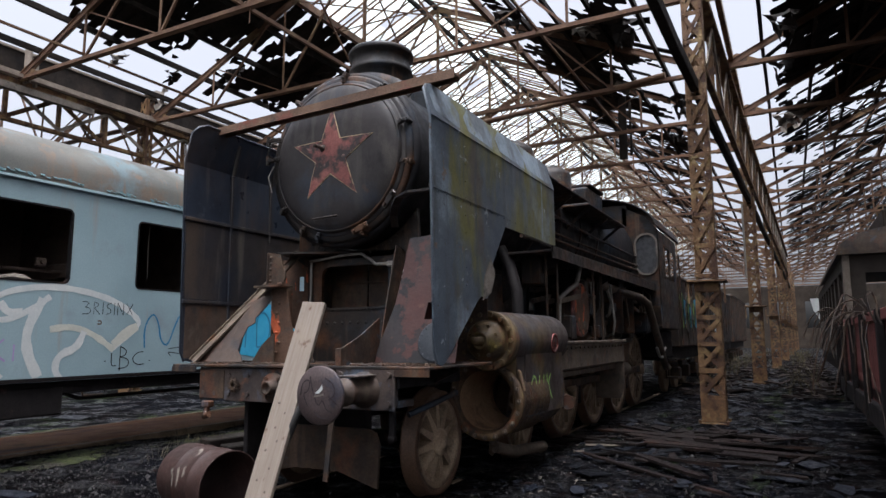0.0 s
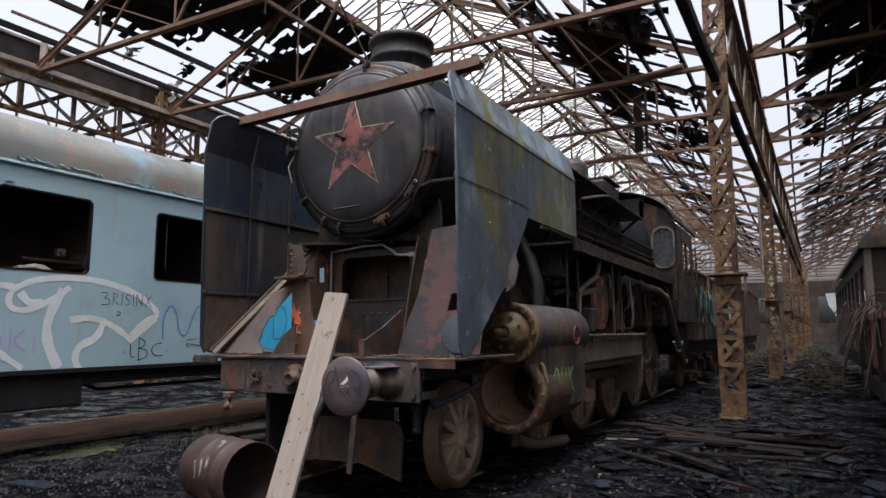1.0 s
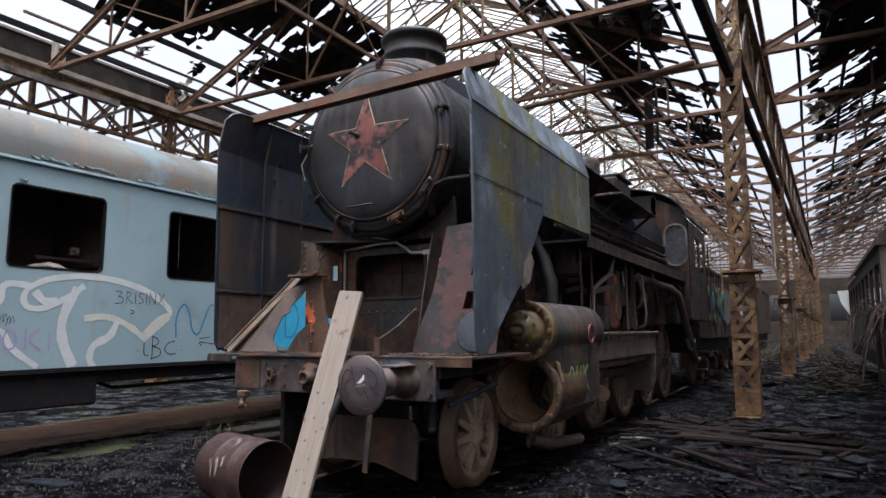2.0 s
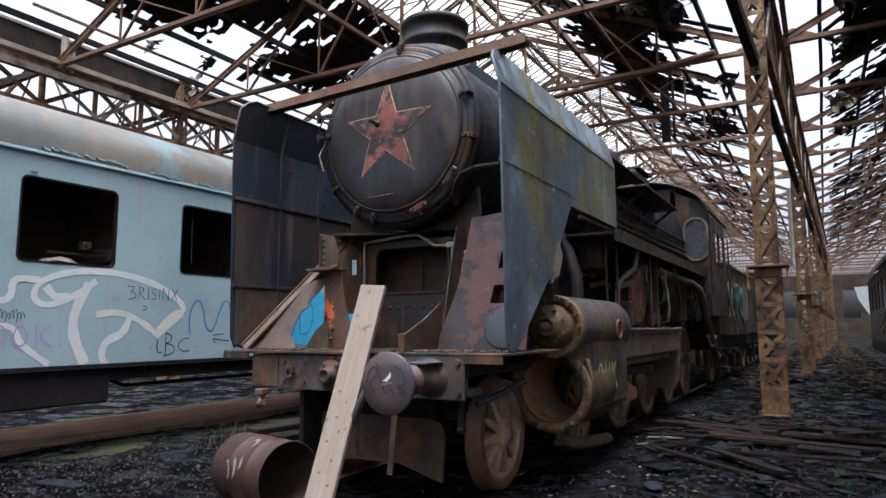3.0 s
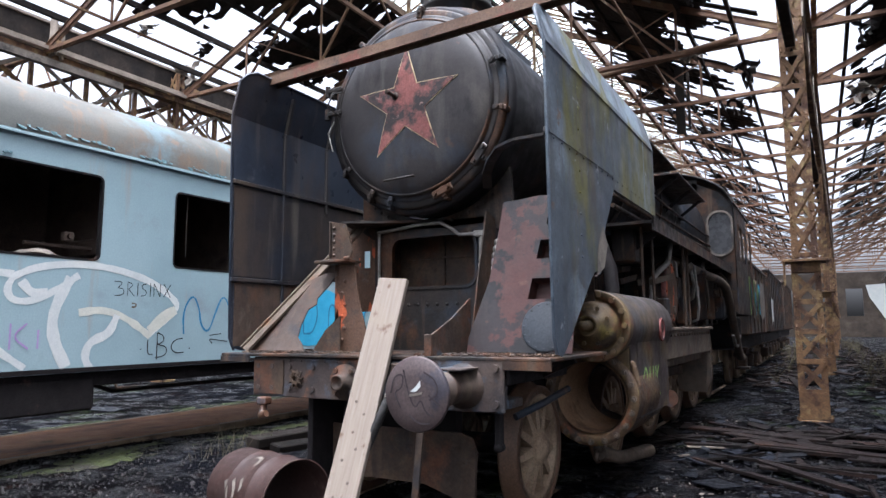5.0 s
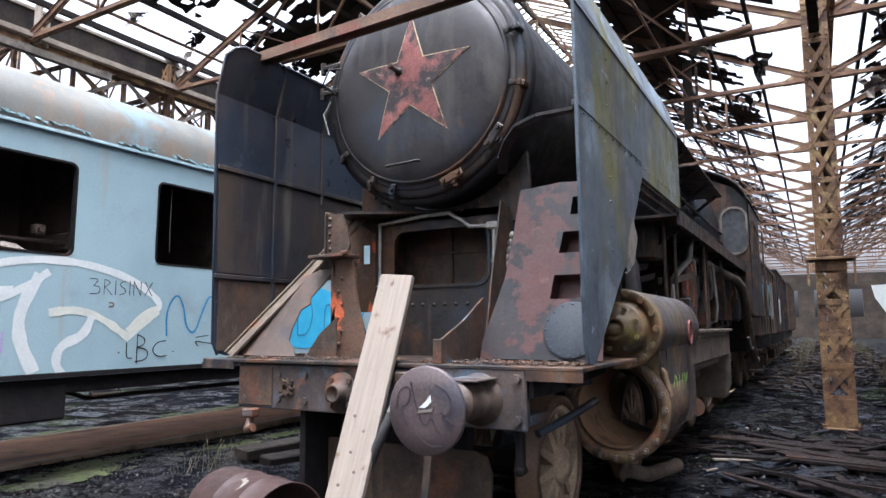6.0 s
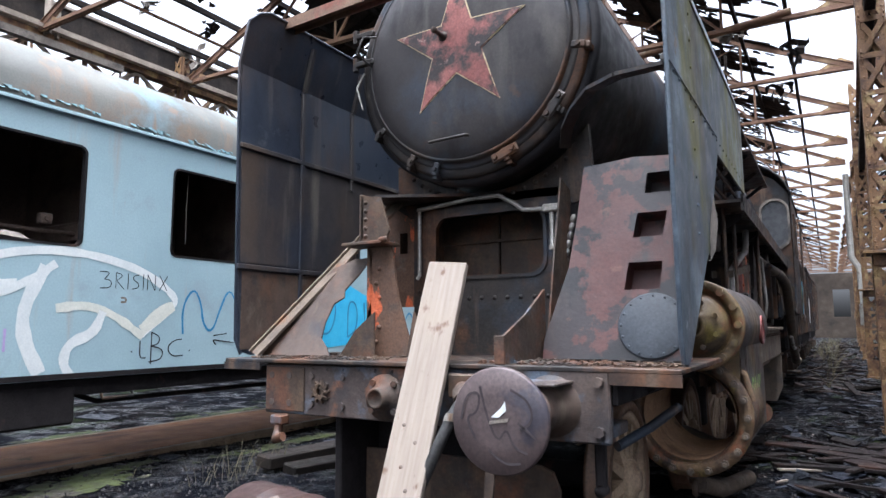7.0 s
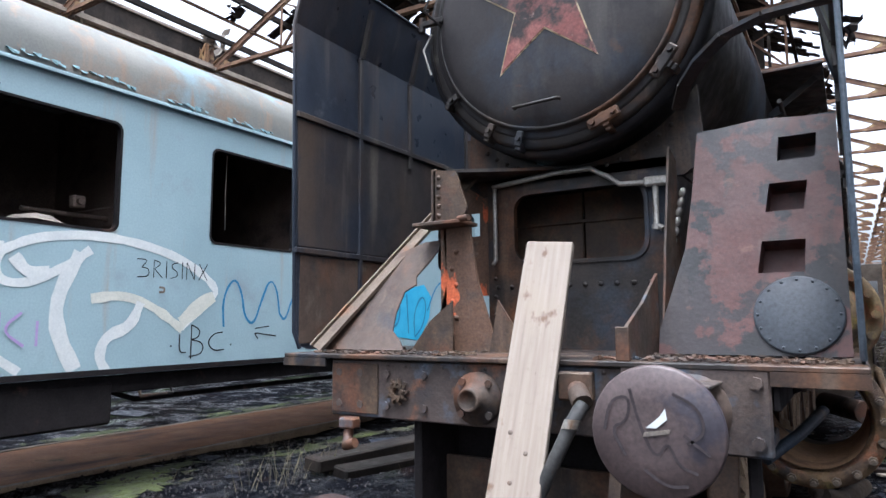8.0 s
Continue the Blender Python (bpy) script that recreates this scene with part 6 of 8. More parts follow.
def side_gear():
    # running board and its edge, both sides
    for s in (1, -1):
        rb = Mesh().box((min(s * 0.85, s * 1.46), 3.2, 2.5), (max(s * 0.85, s * 1.46), 10.8, 2.53)).box((min(s * 1.44, s * 1.46), 3.2, 2.42), (max(s * 1.44, s * 1.46), 10.8, 2.57))
        part("running_board", rb, m_black, loco)
        up = Mesh().box((min(s * 0.85, s * 1.36), 3.3, 3.52), (max(s * 0.85, s * 1.36), 5.3, 3.545), 0.004).box((min(s * 0.85, s * 1.36), 5.4, 3.5), (max(s * 0.85, s * 1.36), 7.9, 3.525), 0.004)
        for y in (3.6, 4.6, 5.6, 6.7, 7.7):
            up.beam((s * 0.9, y, 3.2), (s * 1.3, y, 3.5), 0.025, 0.05)
        part("upper_walkway", up, m_black, loco)
        part("boiler_rail", Mesh().tube([(s * 1.02, 3.3, 3.25), (s * 1.02, 7.0, 3.2), (s * 1.06, 10.6, 3.2)], 0.02, 8), m_black, loco)
        for y in (3.6, 5.0, 6.4, 7.8, 9.2):
            part("rail_stanchion", Mesh().beam((s * 0.9, y, 3.22), (s * 1.03, y, 3.22), 0.03), m_black, loco)
            part("board_bracket", Mesh().plate([(s * 0.6, 2.45), (s * 1.4, 2.45), (s * 1.4, 2.4), (s * 0.6, 1.9)], (0, y, 0), (1, 0, 0), (0, 0, 1), 0.03), m_under, loco)
        for k, z in enumerate((2.75, 2.88, 2.98)):
            part("side_pipe", Mesh().tube([(s * 1.0, 3.3, z), (s * 1.04, 5.5, z - 0.02), (s * 1.06, 8.0, z), (s * 1.08, 10.6, z + 0.02)], 0.028 - 0.005 * k, 8), m_brown if k else m_black, loco)
        part("frame", Mesh().box((s * 0.5 - 0.03, 1.6, 0.55), (s * 0.5 + 0.03, 13.2, 1.45)), m_under, loco)
        part("ash_pan", Mesh().box((s * 0.3 - 0.3, 8.0, 1.3), (s * 0.3 + 0.5, 11.0, 2.4), 0.05), m_under, loco)
    # air reservoirs and pumps on the right
    part("air_reservoir", Mesh().lathe([(0.36, 0), (0.37, 0.02), (0.37, 0.5), (0.3, 0.52), (0, 0.52)], (1.22, 5.1, 1.84), (-1, 0, 0), 32), m_black, loco, "black tank lying crosswise")
    part("tank_end", Mesh().lathe([(0.0, 0.05), (0.33, 0.045), (0.37, 0.035), (0.4, 0.03), (0.4, 0.0), (0.36, 0.0)], (1.22, 5.1, 1.84), (1, 0, 0), 36).nuts([(1.25, 5.1 + 0.36 * math.cos(a), 1.84 + 0.36 * math.sin(a)) for a in [i * math.pi / 6 for i in range(12)]], (1, 0, 0), 0.02, 0.02), m_orange, loco, "round rusty tank end with red primer edge")
    part("tank_end_rim", Mesh().lathe([(0.37, 0.036), (0.405, 0.032), (0.405, -0.02)], (1.22, 5.1, 1.84), (1, 0, 0), 36), m_star, loco)
    for y in (7.3, 8.2):
        part("pump_body", Mesh().lathe([(0.0, 0), (0.16, 0.0), (0.17, 0.02), (0.17, 0.7), (0.2, 0.71), (0.2, 0.76), (0.12, 0.8), (0, 0.8)], (1.2, y, 1.5), (0, 0, 1), 24), m_black, loco)
    part("steam_pipe", Mesh().tube([(0.7, 3.3, 2.6), (0.85, 3.25, 2.35), (1.0, 3.1, 2.0), (1.05, 3.0, 1.65)], 0.075, 14), m_under, loco)
    part("feed_pipe", Mesh().tube([(1.05, 5.9, 2.36), (1.2, 6.6, 2.3), (1.4, 8.7, 2.2), (1.45, 9.2, 2.1), (1.46, 9.5, 1.85), (1.44, 10.8, 0.9), (1.44, 11.05, 0.74), (1.47, 11.15, 0.74)], 0.075, 14), m_gear, loco, "thick elbowed feed pipe")
    part("thin_pipe", Mesh().tube([(1.3, 4.9, 2.45), (1.3, 4.7, 2.2), (1.25, 4.3, 2.05), (1.22, 4.1, 1.95), (1.22, 4.05, 1.6)], 0.035, 10), m_pipe, loco)
    for y, x, z in ((3.5, 1.25, 1.6), (3.8, 1.3, 1.6), (5.3, 1.38, 1.3), (6.1, 1.3, 1.4)):
        part("hanger_rod", Mesh().cyl((x, y, z), (x, y, 2.5), 0.018, n=8), m_brown, loco)
    part("link_bracket", Mesh().plate([(0, 1.5), (0.5, 1.5), (0.55, 2.45), (0.3, 2.45), (0.2, 1.9), (0, 1.8)], (1.2, 5.9, 0), (0, 1, 0), (0, 0, 1), 0.05), m_black, loco)
    part("side_rod", Mesh().box((0.93, 5.3, 0.66), (0.98, 10.6, 0.8), 0.01), m_brown, loco)
    part("connecting_rod", Mesh().beam((1.02, 3.9, 0.78), (1.02, 8.4, 0.7), 0.05, 0.12, c=0.01), m_brown, loco)
    for y in DRIVERS:
        part("rod_bush", Mesh().lathe([(0.12, 0.0), (0.12, 0.1), (0.06, 0.12), (0, 0.12)], (0.92, y, 0.72), (1, 0, 0), 20), m_wheel, loco)
        part("brake_hanger", Mesh().beam((0.75, y - 0.85, 1.3), (0.75, y - 0.9, 0.3), 0.06, 0.1).box((0.7, y - 0.92, 0.35), (0.86, y - 0.82, 0.75), 0.02), m_under, loco)
    part("lubricator", Mesh().box((1.05, 9.55, 1.5), (1.35, 9.95, 1.95), 0.04).cyl((1.2, 9.5, 1.7), (1.2, 9.4, 1.7), 0.06, n=12), m_black, loco)
    part("injector_hose", Mesh().tube([(1.44, 10.0, 1.2), (1.46, 10.2, 1.0), (1.46, 10.5, 0.98), (1.46, 10.8, 1.12), (1.44, 11.1, 1.18)], 0.03, 8), m_pipe, loco)
    rnd = random.Random(8)
    for i in range(64):
        y = rnd.uniform(3.6, 10.4)
        x, z = rnd.uniform(0.75, 1.25), rnd.uniform(1.5, 2.35)
        if rnd.random() < 0.5:
            part("valve_gear_rod", Mesh().beam((x, y, z), (x + rnd.uniform(-0.1, 0.1), y + rnd.uniform(0.3, 1.1), z + rnd.uniform(-0.25, 0.25)), 0.04, 0.07), m_gear if i % 2 else m_brown, loco)
        else:
            s = rnd.uniform(0.06, 0.16)
            part("casting", Mesh().box((x - s, y - s, z - s), (x + s * 0.8, y + s, z + s * rnd.uniform(0.6, 1.6)), 0.02), m_black if rnd.random() < 0.6 else m_gear, loco)
    # small pipes that loop down under the running board
    for i in range(14):
        y, x, z = rnd.uniform(3.4, 10.0), rnd.uniform(1.05, 1.4), rnd.uniform(1.3, 1.9)
        part("small_pipe", Mesh().tube([(x - 0.15, y, 2.48), (x, y + 0.05, 2.3), (x + 0.02, y + rnd.uniform(0, 0.3), z + 0.2), (x, y + rnd.uniform(0.1, 0.6), z), (x - 0.2, y + rnd.uniform(0.3, 0.9), z - 0.05)], rnd.uniform(0.012, 0.028), 8), m_gear if i % 3 else m_pipe, loco)
    part("brake_cylinder", Mesh().lathe([(0.0, 0), (0.1, 0), (0.13, 0.03), (0.13, 0.6), (0.1, 0.63), (0, 0.63)], (1.0, 8.3, 0.8), (0, 1, 0), 20), m_gear, loco)


side_gear()


m_cabglass = surf("dirty_dark_glass", [(0.3, (0.03, 0.032, 0.036)), (0.7, (0.07, 0.072, 0.076))], 2.0, (0.15, 0.4), 0, [], None, 0.05)


def cab():
    x1, z0, z1, y0, y1 = 1.56, 1.62, 3.72, 10.2, 12.6
    # front wall with the big oval windows
    ov = rounded(1.08, 1.5, 2.82, 3.68, 0.2)
    fw = Mesh()
    for s in (1, -1):
        outer = [(s * 0.8, 2.1), (s * 1.56, 2.1), (s * 1.56, 3.78), (s * 1.3, 4.1), (s * 0.8, 4.35)]
        hole = [(s * a, b) for a, b in ov]
        fw.holed(outer, [hole], (0, y0, 0), (1, 0, 0), (0, 0, 1), -0.02)
    fw.box((-0.9, y0, 3.9), (0.9, y0 + 0.02, 4.4))
    c = part("cab_front", fw, m_black, loco)
    o, q = rounded(1.04, 1.54, 2.78, 3.72, 0.23), ov
    k = len(o)
    rim = Mesh().add([(a, y0 - 0.03, b) for a, b in o] + [(a, y0 - 0.03, b) for a, b in q] + [(a, y0 + 0.01, b) for a, b in o] + [(a, y0 + 0.02, b) for a, b in q],
                     [(i, (i + 1) % k, k + (i + 1) % k, k + i) for i in range(k)] + [(i, (i + 1) % k, 2 * k + (i + 1) % k, 2 * k + i) for i in range(k)] + [(k + i, k + (i + 1) % k, 3 * k + (i + 1) % k, 3 * k + i) for i in range(k)])
    part("window_rim", rim, m_felt, c)
    part("window_pane", Mesh().plate(ov, (0, y0 + 0.015, 0), (1, 0, 0), (0, 0, 1), -0.006), m_cabglass, c, "dirty dark window pane")
    for s in (1, -1):
        xa = s * x1
        side = Mesh().holed([(10.2, z0), (12.6, z0), (12.6, 3.78), (10.2, 3.78)], [[(10.8, 2.75), (11.45, 2.75), (11.45, 3.45), (10.8, 3.45)], [(11.65, 2.75), (12.25, 2.75), (12.25, 3.45), (11.65, 3.45)]], (xa, 0, 0), (0, 1, 0), (0, 0, 1), -0.02 * s)
        w = part("cab_side", side, m_black, loco)
        part("window_frame", Mesh().box((xa - 0.02, 10.77, 2.72), (xa + 0.03, 10.81, 3.48)).box((xa - 0.02, 11.44, 2.72), (xa + 0.03, 11.48, 3.48)).box((xa - 0.02, 10.77, 3.45), (xa + 0.03, 11.48, 3.5)), m_brown, w)
        part("grab_rail", Mesh().tube([(xa + s * 0.06, 12.65, 1.6), (xa + s * 0.06, 12.65, 3.5)], 0.02, 8), m_brown, w)
    rf = Mesh()
    n = 18
    prof = [(1.6 * math.sin(a), 3.6 + 1.0 * math.cos(a) ** 0.8) for a in [radians(-80 + 160 * i / n) for i in range(n + 1)]]
    v = [(x, y, z) for y in (10.1, 13.2) for x, z in prof] + [(x * 0.98, y, z - 0.03) for y in (10.1, 13.2) for x, z in prof]
    m = n + 1
    f = [(i, i + 1, m + i + 1, m + i) for i in range(n)] + [(2 * m + i, 3 * m + i, 3 * m + i + 1, 2 * m + i + 1) for i in range(n)] + [(i, 2 * m + i, 2 * m + i + 1, i + 1) for i in range(n)] + [(m + i, m + i + 1, 3 * m + i + 1, 3 * m + i) for i in range(n)]
    part("cab_roof", rf.add(v, f, True), m_black, loco)
    part("cab_floor", Mesh().box((-1.5, 10.2, 1.6), (1.5, 12.8, 1.66)).box((-1.3, 11.5, 0.9), (1.3, 13.0, 1.6), 0.05), m_under, loco)
    part("cab_steps", Mesh().box((1.15, 12.6, 0.4), (1.45, 13.0, 0.44)).box((1.15, 12.6, 0.85), (1.45, 13.0, 0.89)).box((1.16, 12.6, 0.4), (1.19, 12.64, 1.6)).box((1.16, 12.96, 0.4), (1.19, 13.0, 1.6)), m_brown, loco)


cab()


# ---- the tender and the wagons behind ----
def tender(y0, y1, z1, label, mat, patch=None):
    t = thing("tender", label, "tender", "vehicles behind the locomotive")
    part("body", Mesh().box((-1.42, y0, 1.15), (1.42, y1, z1), 0.05).box((-1.46, y0 - 0.02, z1 - 0.12), (1.46, y1 + 0.02, z1 - 0.04), 0.01), mat, t)
    part("underframe", Mesh().box((-1.2, y0, 0.8), (1.2, y1, 1.15)), m_under, t)
    for y in np.arange(y0 + 0.9, y1 - 0.5, 1.75):
        part("wheel", Mesh().lathe([(0.0, -0.06), (0.42, -0.06), (0.5, -0.06), (0.5, 0.06), (0.42, 0.06), (0.4, 0.02), (0.15, 0.02), (0.14, 0.1), (0, 0.1)], (0.79, y, 0.42), (1, 0, 0), 32), m_wheel, t)
        part("wheel", Mesh().lathe([(0.0, -0.06), (0.5, -0.06), (0.5, 0.06), (0, 0.06)], (-0.79, y, 0.42), (1, 0, 0), 24), m_wheel, t)
        part("axle_box", Mesh().box((1.0, y - 0.16, 0.28), (1.25, y + 0.16, 0.62), 0.03).box((0.98, y - 0.5, 0.62), (1.12, y + 0.5, 0.72), 0.02), m_brown, t)
    for y in np.arange(y0 + 0.3, y1, 1.1):
        part("side_rib", Mesh().box((1.42, y - 0.03, 1.2), (1.455, y + 0.03, z1 - 0.14), 0.005), mat, t)
    for o, (ya, yb, za, zb, m) in enumerate(patch or ()):
        part("paint_patch", ribbon([(ya, (za + zb) / 2), ((ya + yb) / 2, (za + zb) / 2 + 0.04), (yb, (za + zb) / 2)], zb - za, (1.458, 0, 0), (0, 1, 0), (1, 0, 0)), m, t)
    return t


tender(13.7, 20.2, 3.1, "rusty tender with smeared paint on its side", m_brown, [(13.9 + 0.23 * k, 14.0 + 0.23 * k + 0.05 * (k % 3), 1.45 + 0.12 * (k * 7 % 4), 2.75 - 0.13 * (k * 5 % 4), (m_lime, m_cyan, m_felt, m_moss_paint, m_gold)[k * 3 % 5]) for k in range(13)] + [(17.0, 18.6, 1.5, 2.7, m_felt)])
tender(21.6, 30.5, 3.4, "dark brown wagon with a white paint patch", m_black, [(22.0, 22.8, 1.4, 2.4, m_white)])
tender(32.0, 42.0, 3.6, "dark wagon far down the track", m_brown)


# ---- the pale blue coach ----
def coach():
    c = thing("railway_coach", "pale blue derelict passenger coach with graffiti and empty windows", "railway coach")
    x0, w = -3.55, 2.84
    ya, yb = -9.6, 13.4
    wins = [(-0.92 + 1.97 * k, 0.16 + 1.97 * k) for k in range(-4, 7)]
    for s, x in ((1, x0), (-1, x0 - w)):
        side = Mesh().holed([(ya, 0.95), (yb, 0.95), (yb, 3.28), (ya, 3.28)], [rounded(a, b, 2.09, 2.99, 0.07) for a, b in wins], (x, 0, 0), (0, 1, 0), (0, 0, 1), -0.05 * s)
        sd = part("side_wall", side, m_coach, c)
        if s > 0:
            for a, b in wins[2:7]:
                o, i2 = rounded(a - 0.005, b + 0.005, 2.085, 2.995, 0.075), rounded(a + 0.015, b - 0.015, 2.105, 2.975, 0.06)
                k = len(o)
                part("window_seal", Mesh().add([(x + 0.004, p, q) for p, q in o] + [(x + 0.004, p, q) for p, q in i2] + [(x - 0.05, p, q) for p, q in i2],
                                               [(i, (i + 1) % k, k + (i + 1) % k, k + i) for i in range(k)] + [(k + i, k + (i + 1) % k, 2 * k + (i + 1) % k, 2 * k + i) for i in range(k)]), m_under, sd, "black rubber window seal")
            part("drip_rail", Mesh().box((x, ya, 3.235), (x + 0.035, yb, 3.262), 0.004), m_coach, sd)
            part("sill_strip", Mesh().box((x, ya, 0.955), (x + 0.008, yb, 1.0)), m_under, sd)
    # roof
    n = 20
    pr = [(x0 - w / 2 + (w / 2) * math.cos(a) * (1 if abs(math.cos(a)) < 0.995 else 1), 3.28 + 0.78 * math.sin(a) ** 0.72) for a in [math.pi * i / n for i in range(n + 1)]]
    m = n + 1
    v = [(x, y, z) for y in (ya, yb) for x, z in pr]
    part("roof", Mesh().add(v, [(i, i + 1, m + i + 1, m + i) for i in range(n)], True), m_coach_roof, c, "cream roof stained by rust")
    part("end_wall", Mesh().box((x0 - w, yb - 0.04, 0.95), (x0, yb, 3.9), 0.01), m_coach, c)
    part("end_wall", Mesh().box((x0 - w, ya, 0.95), (x0, ya + 0.04, 3.9), 0.01), m_coach, c)
    part("floor_panel", Mesh().box((x0 - w + 0.06, ya, 1.05), (x0 - 0.06, yb, 1.15)), m_dark_in, c)
    part("corridor_wall", Mesh().box((x0 - 1.9, ya, 1.15), (x0 - 1.86, yb, 3.5)), m_dark_in, c)
    for y in (-1.75, 0.6, 2.5, 4.5):
        part("partition", Mesh().box((x0 - 1.86, y, 1.15), (x0 - 0.1, y + 0.04, 3.5)), m_dark_in, c)
    part("luggage_rack", Mesh().tube([(x0 - 0.6, -0.3, 2.28), (x0 - 0.6, 0.5, 2.28)], 0.02, 8).box((x0 - 1.2, 0.42, 2.2), (x0 - 0.3, 0.5, 2.4), 0.02), m_dark_in, c)
    part("fallen_panel", Mesh().box((-0.5, -0.4, -0.01), (0.5, 0.4, 0.01), 0.003, pose(x0 - 0.66, -0.3, 2.1, 10, 8, 15)), m_felt, c)
    part("cord", Mesh().tube([(x0 - 0.1, 1.3, 2.97), (x0 - 0.12, 1.31, 2.6), (x0 - 0.1, 1.3, 2.25)], 0.004, 6), m_felt, c)
    rg = Mesh()
    rr = random.Random(12)
    rv = [(x0 - 0.02 - 0.06 * j, -0.62 + 0.075 * i, 2.1 + (0.045 + 0.05 * rr.random()) * math.sin(math.pi * min(1.0, (i + 0.4) / 6.5)) * (1 if j else 0.4)) for j in range(4) for i in range(7)]
    rg.add(rv, [(7 * j + i, 7 * j + i + 1, 7 * j + i + 8, 7 * j + i + 7) for j in range(3) for i in range(6)], True)
    part("torn_lining", rg, m_felt, c, "crumpled pale lining on a window sill")
    part("lining_bracket", Mesh().box((x0 - 0.5, 0.02, 2.32), (x0 - 0.42, 0.12, 2.42), 0.008).cyl((x0 - 0.42, 0.07, 2.37), (x0 - 0.38, 0.07, 2.37), 0.03, n=12), m_dark_in, c)
    # underframe
    part("sole_bar", Mesh().box((x0 - w + 0.1, ya, 0.8), (x0 - 0.06, yb, 0.95), 0.01), m_under, c)
    for y0, y1 in ((-4.0, 0.22), (4.4, 6.8)):
        part("equipment_box", Mesh().box((x0 - 0.9, y0, 0.56), (x0 - 0.05, y1, 0.9), 0.02), m_under, c)
    part("truss_rod", Mesh().tube([(x0 - 0.2, 0.2, 0.84), (x0 - 0.2, 0.5, 0.72), (x0 - 0.2, 4.2, 0.72), (x0 - 0.2, 4.5, 0.84)], 0.025, 8), m_under, c)
    part("step_iron", Mesh().tube([(x0 - 0.05, 0.45, 0.8), (x0 - 0.03, 0.45, 0.76), (x0 - 0.03, 0.75, 0.76), (x0 - 0.05, 0.75, 0.8)], 0.015, 6), m_brown, c)
    for y in (-7.5, -5.0, 8.5, 11.0):
        for sx in (-0.7, 0.7):
            part("wheel", Mesh().lathe([(0.0, -0.06), (0.46, -0.06), (0.46, 0.06), (0.36, 0.03), (0.12, 0.03), (0.1, 0.08), (0, 0.08)], (x0 - w / 2 + sx, y, 0.4), (1, 0, 0), 30), m_wheel, c)
    # peeled paint along the cant rail
    rnd = random.Random(5)
    for y0, y1, z in ((-1.9, -1.2, 3.35), (-0.75, -0.35, 3.34), (-0.28, 0.05, 3.335), (0.1, 0.2, 3.32), (0.55, 0.95, 3.33), (1.2, 1.75, 3.32), (2.1, 2.6, 3.33), (3.2, 3.6, 3.33), (-0.85, -0.8, 3.06), (0.72, 0.8, 3.27)):
        fl = Mesh()
        y = y0
        while y < y1:
            h, q = rnd.uniform(0.012, 0.05), rnd.uniform(0.02, 0.07)
            zz = z + rnd.uniform(-0.02, 0.02)
            dx = 0.004 - 0.03 * max(0, zz - 3.28)
            fl.add([(x0 + dx, y, zz), (x0 + dx, y + q, zz + rnd.uniform(-0.01, 0.01)), (x0 + dx + 0.02, y + q * 0.8, zz - h), (x0 + dx + 0.015, y + q * 0.2, zz - h * rnd.uniform(0.3, 1)),
                    (x0 + dx - 0.01, y, zz - 0.004), (x0 + dx - 0.01, y + q, zz - 0.004)], [(0, 1, 2, 3), (4, 5, 2, 3)])
            y += q * rnd.uniform(0.7, 1.3)
        tagged(part("peeled_paint", fl, m_flake, c, "curling flakes of dark teal paint"), kind="stuff")
    # graffiti
    count = [0]

    def g(pts, wd, mat, lab):
        count[0] += 1
        return part("graffiti", ribbon(pts, wd, (x0 + 0.001 + 0.00012 * count[0], 0, 0), (0, 1, 0), (1, 0, 0)), mat, c, lab)
    big = "broad sprayed white letter stroke"
    g([(-0.67, 1.88), (-0.46, 1.99), (-0.06, 2.05), (0.38, 2.02), (0.83, 1.9), (1.17, 1.67), (1.08, 1.56), (0.78, 1.32)], 0.085, m_white, big)
    g([(0.8, 1.3), (0.49, 1.51), (0.22, 1.59), (-0.03, 1.55)], 0.09, m_cream, big)
    g([(1.12, 1.6), (1.0, 1.54), (0.9, 1.46), (0.78, 1.36)], 0.15, m_cream, big)
    g([(0.39, 1.53), (0.31, 1.33), (0.1, 1.26), (0.05, 1.1), (0.12, 0.98)], 0.1, m_white, big)
    g([(-0.13, 1.9), (-0.29, 1.57), (-0.28, 1.3), (-0.13, 1.01)], 0.13, m_white, big)
    g([(-0.67, 1.88), (-0.73, 1.76), (-0.67, 1.65), (-0.48, 1.65), (-0.25, 1.78), (-0.05, 1.93)], 0.075, m_white, big)
    g([(-0.6, 1.84), (-0.5, 1.72), (-0.35, 1.74)], 0.1, m_white, big)
    g([(-1.6, 1.72), (-1.13, 1.67), (-0.93, 1.69), (-0.94, 1.92), (-0.67, 1.9)], 0.08, m_white, big)
    g([(-1.7, 1.3), (-1.41, 1.37), (-1.11, 1.42), (-0.89, 1.43), (-0.83, 1.24), (-0.52, 1.02)], 0.075, m_white, big)
    loop = "looping blue sprayed line"
    g([(1.24, 1.32), (1.22, 1.6), (1.35, 1.8), (1.45, 1.64), (1.48, 1.42), (1.6, 1.32), (1.7, 1.59), (1.8, 1.8), (1.9, 1.7), (1.94, 1.45)], 0.026, m_blue, loop)
    g([(1.94, 1.45), (2.02, 1.36), (2.12, 1.62), (2.22, 1.7), (2.3, 1.5)], 0.026, m_blue, loop)
    ink = "thin black sprayed letters"

    def letters(strokes, y, z, h, wd, mat, lab):
        for q in strokes:
            g([(y + a * h, z + b * h) for a, b in q], wd, mat, lab)
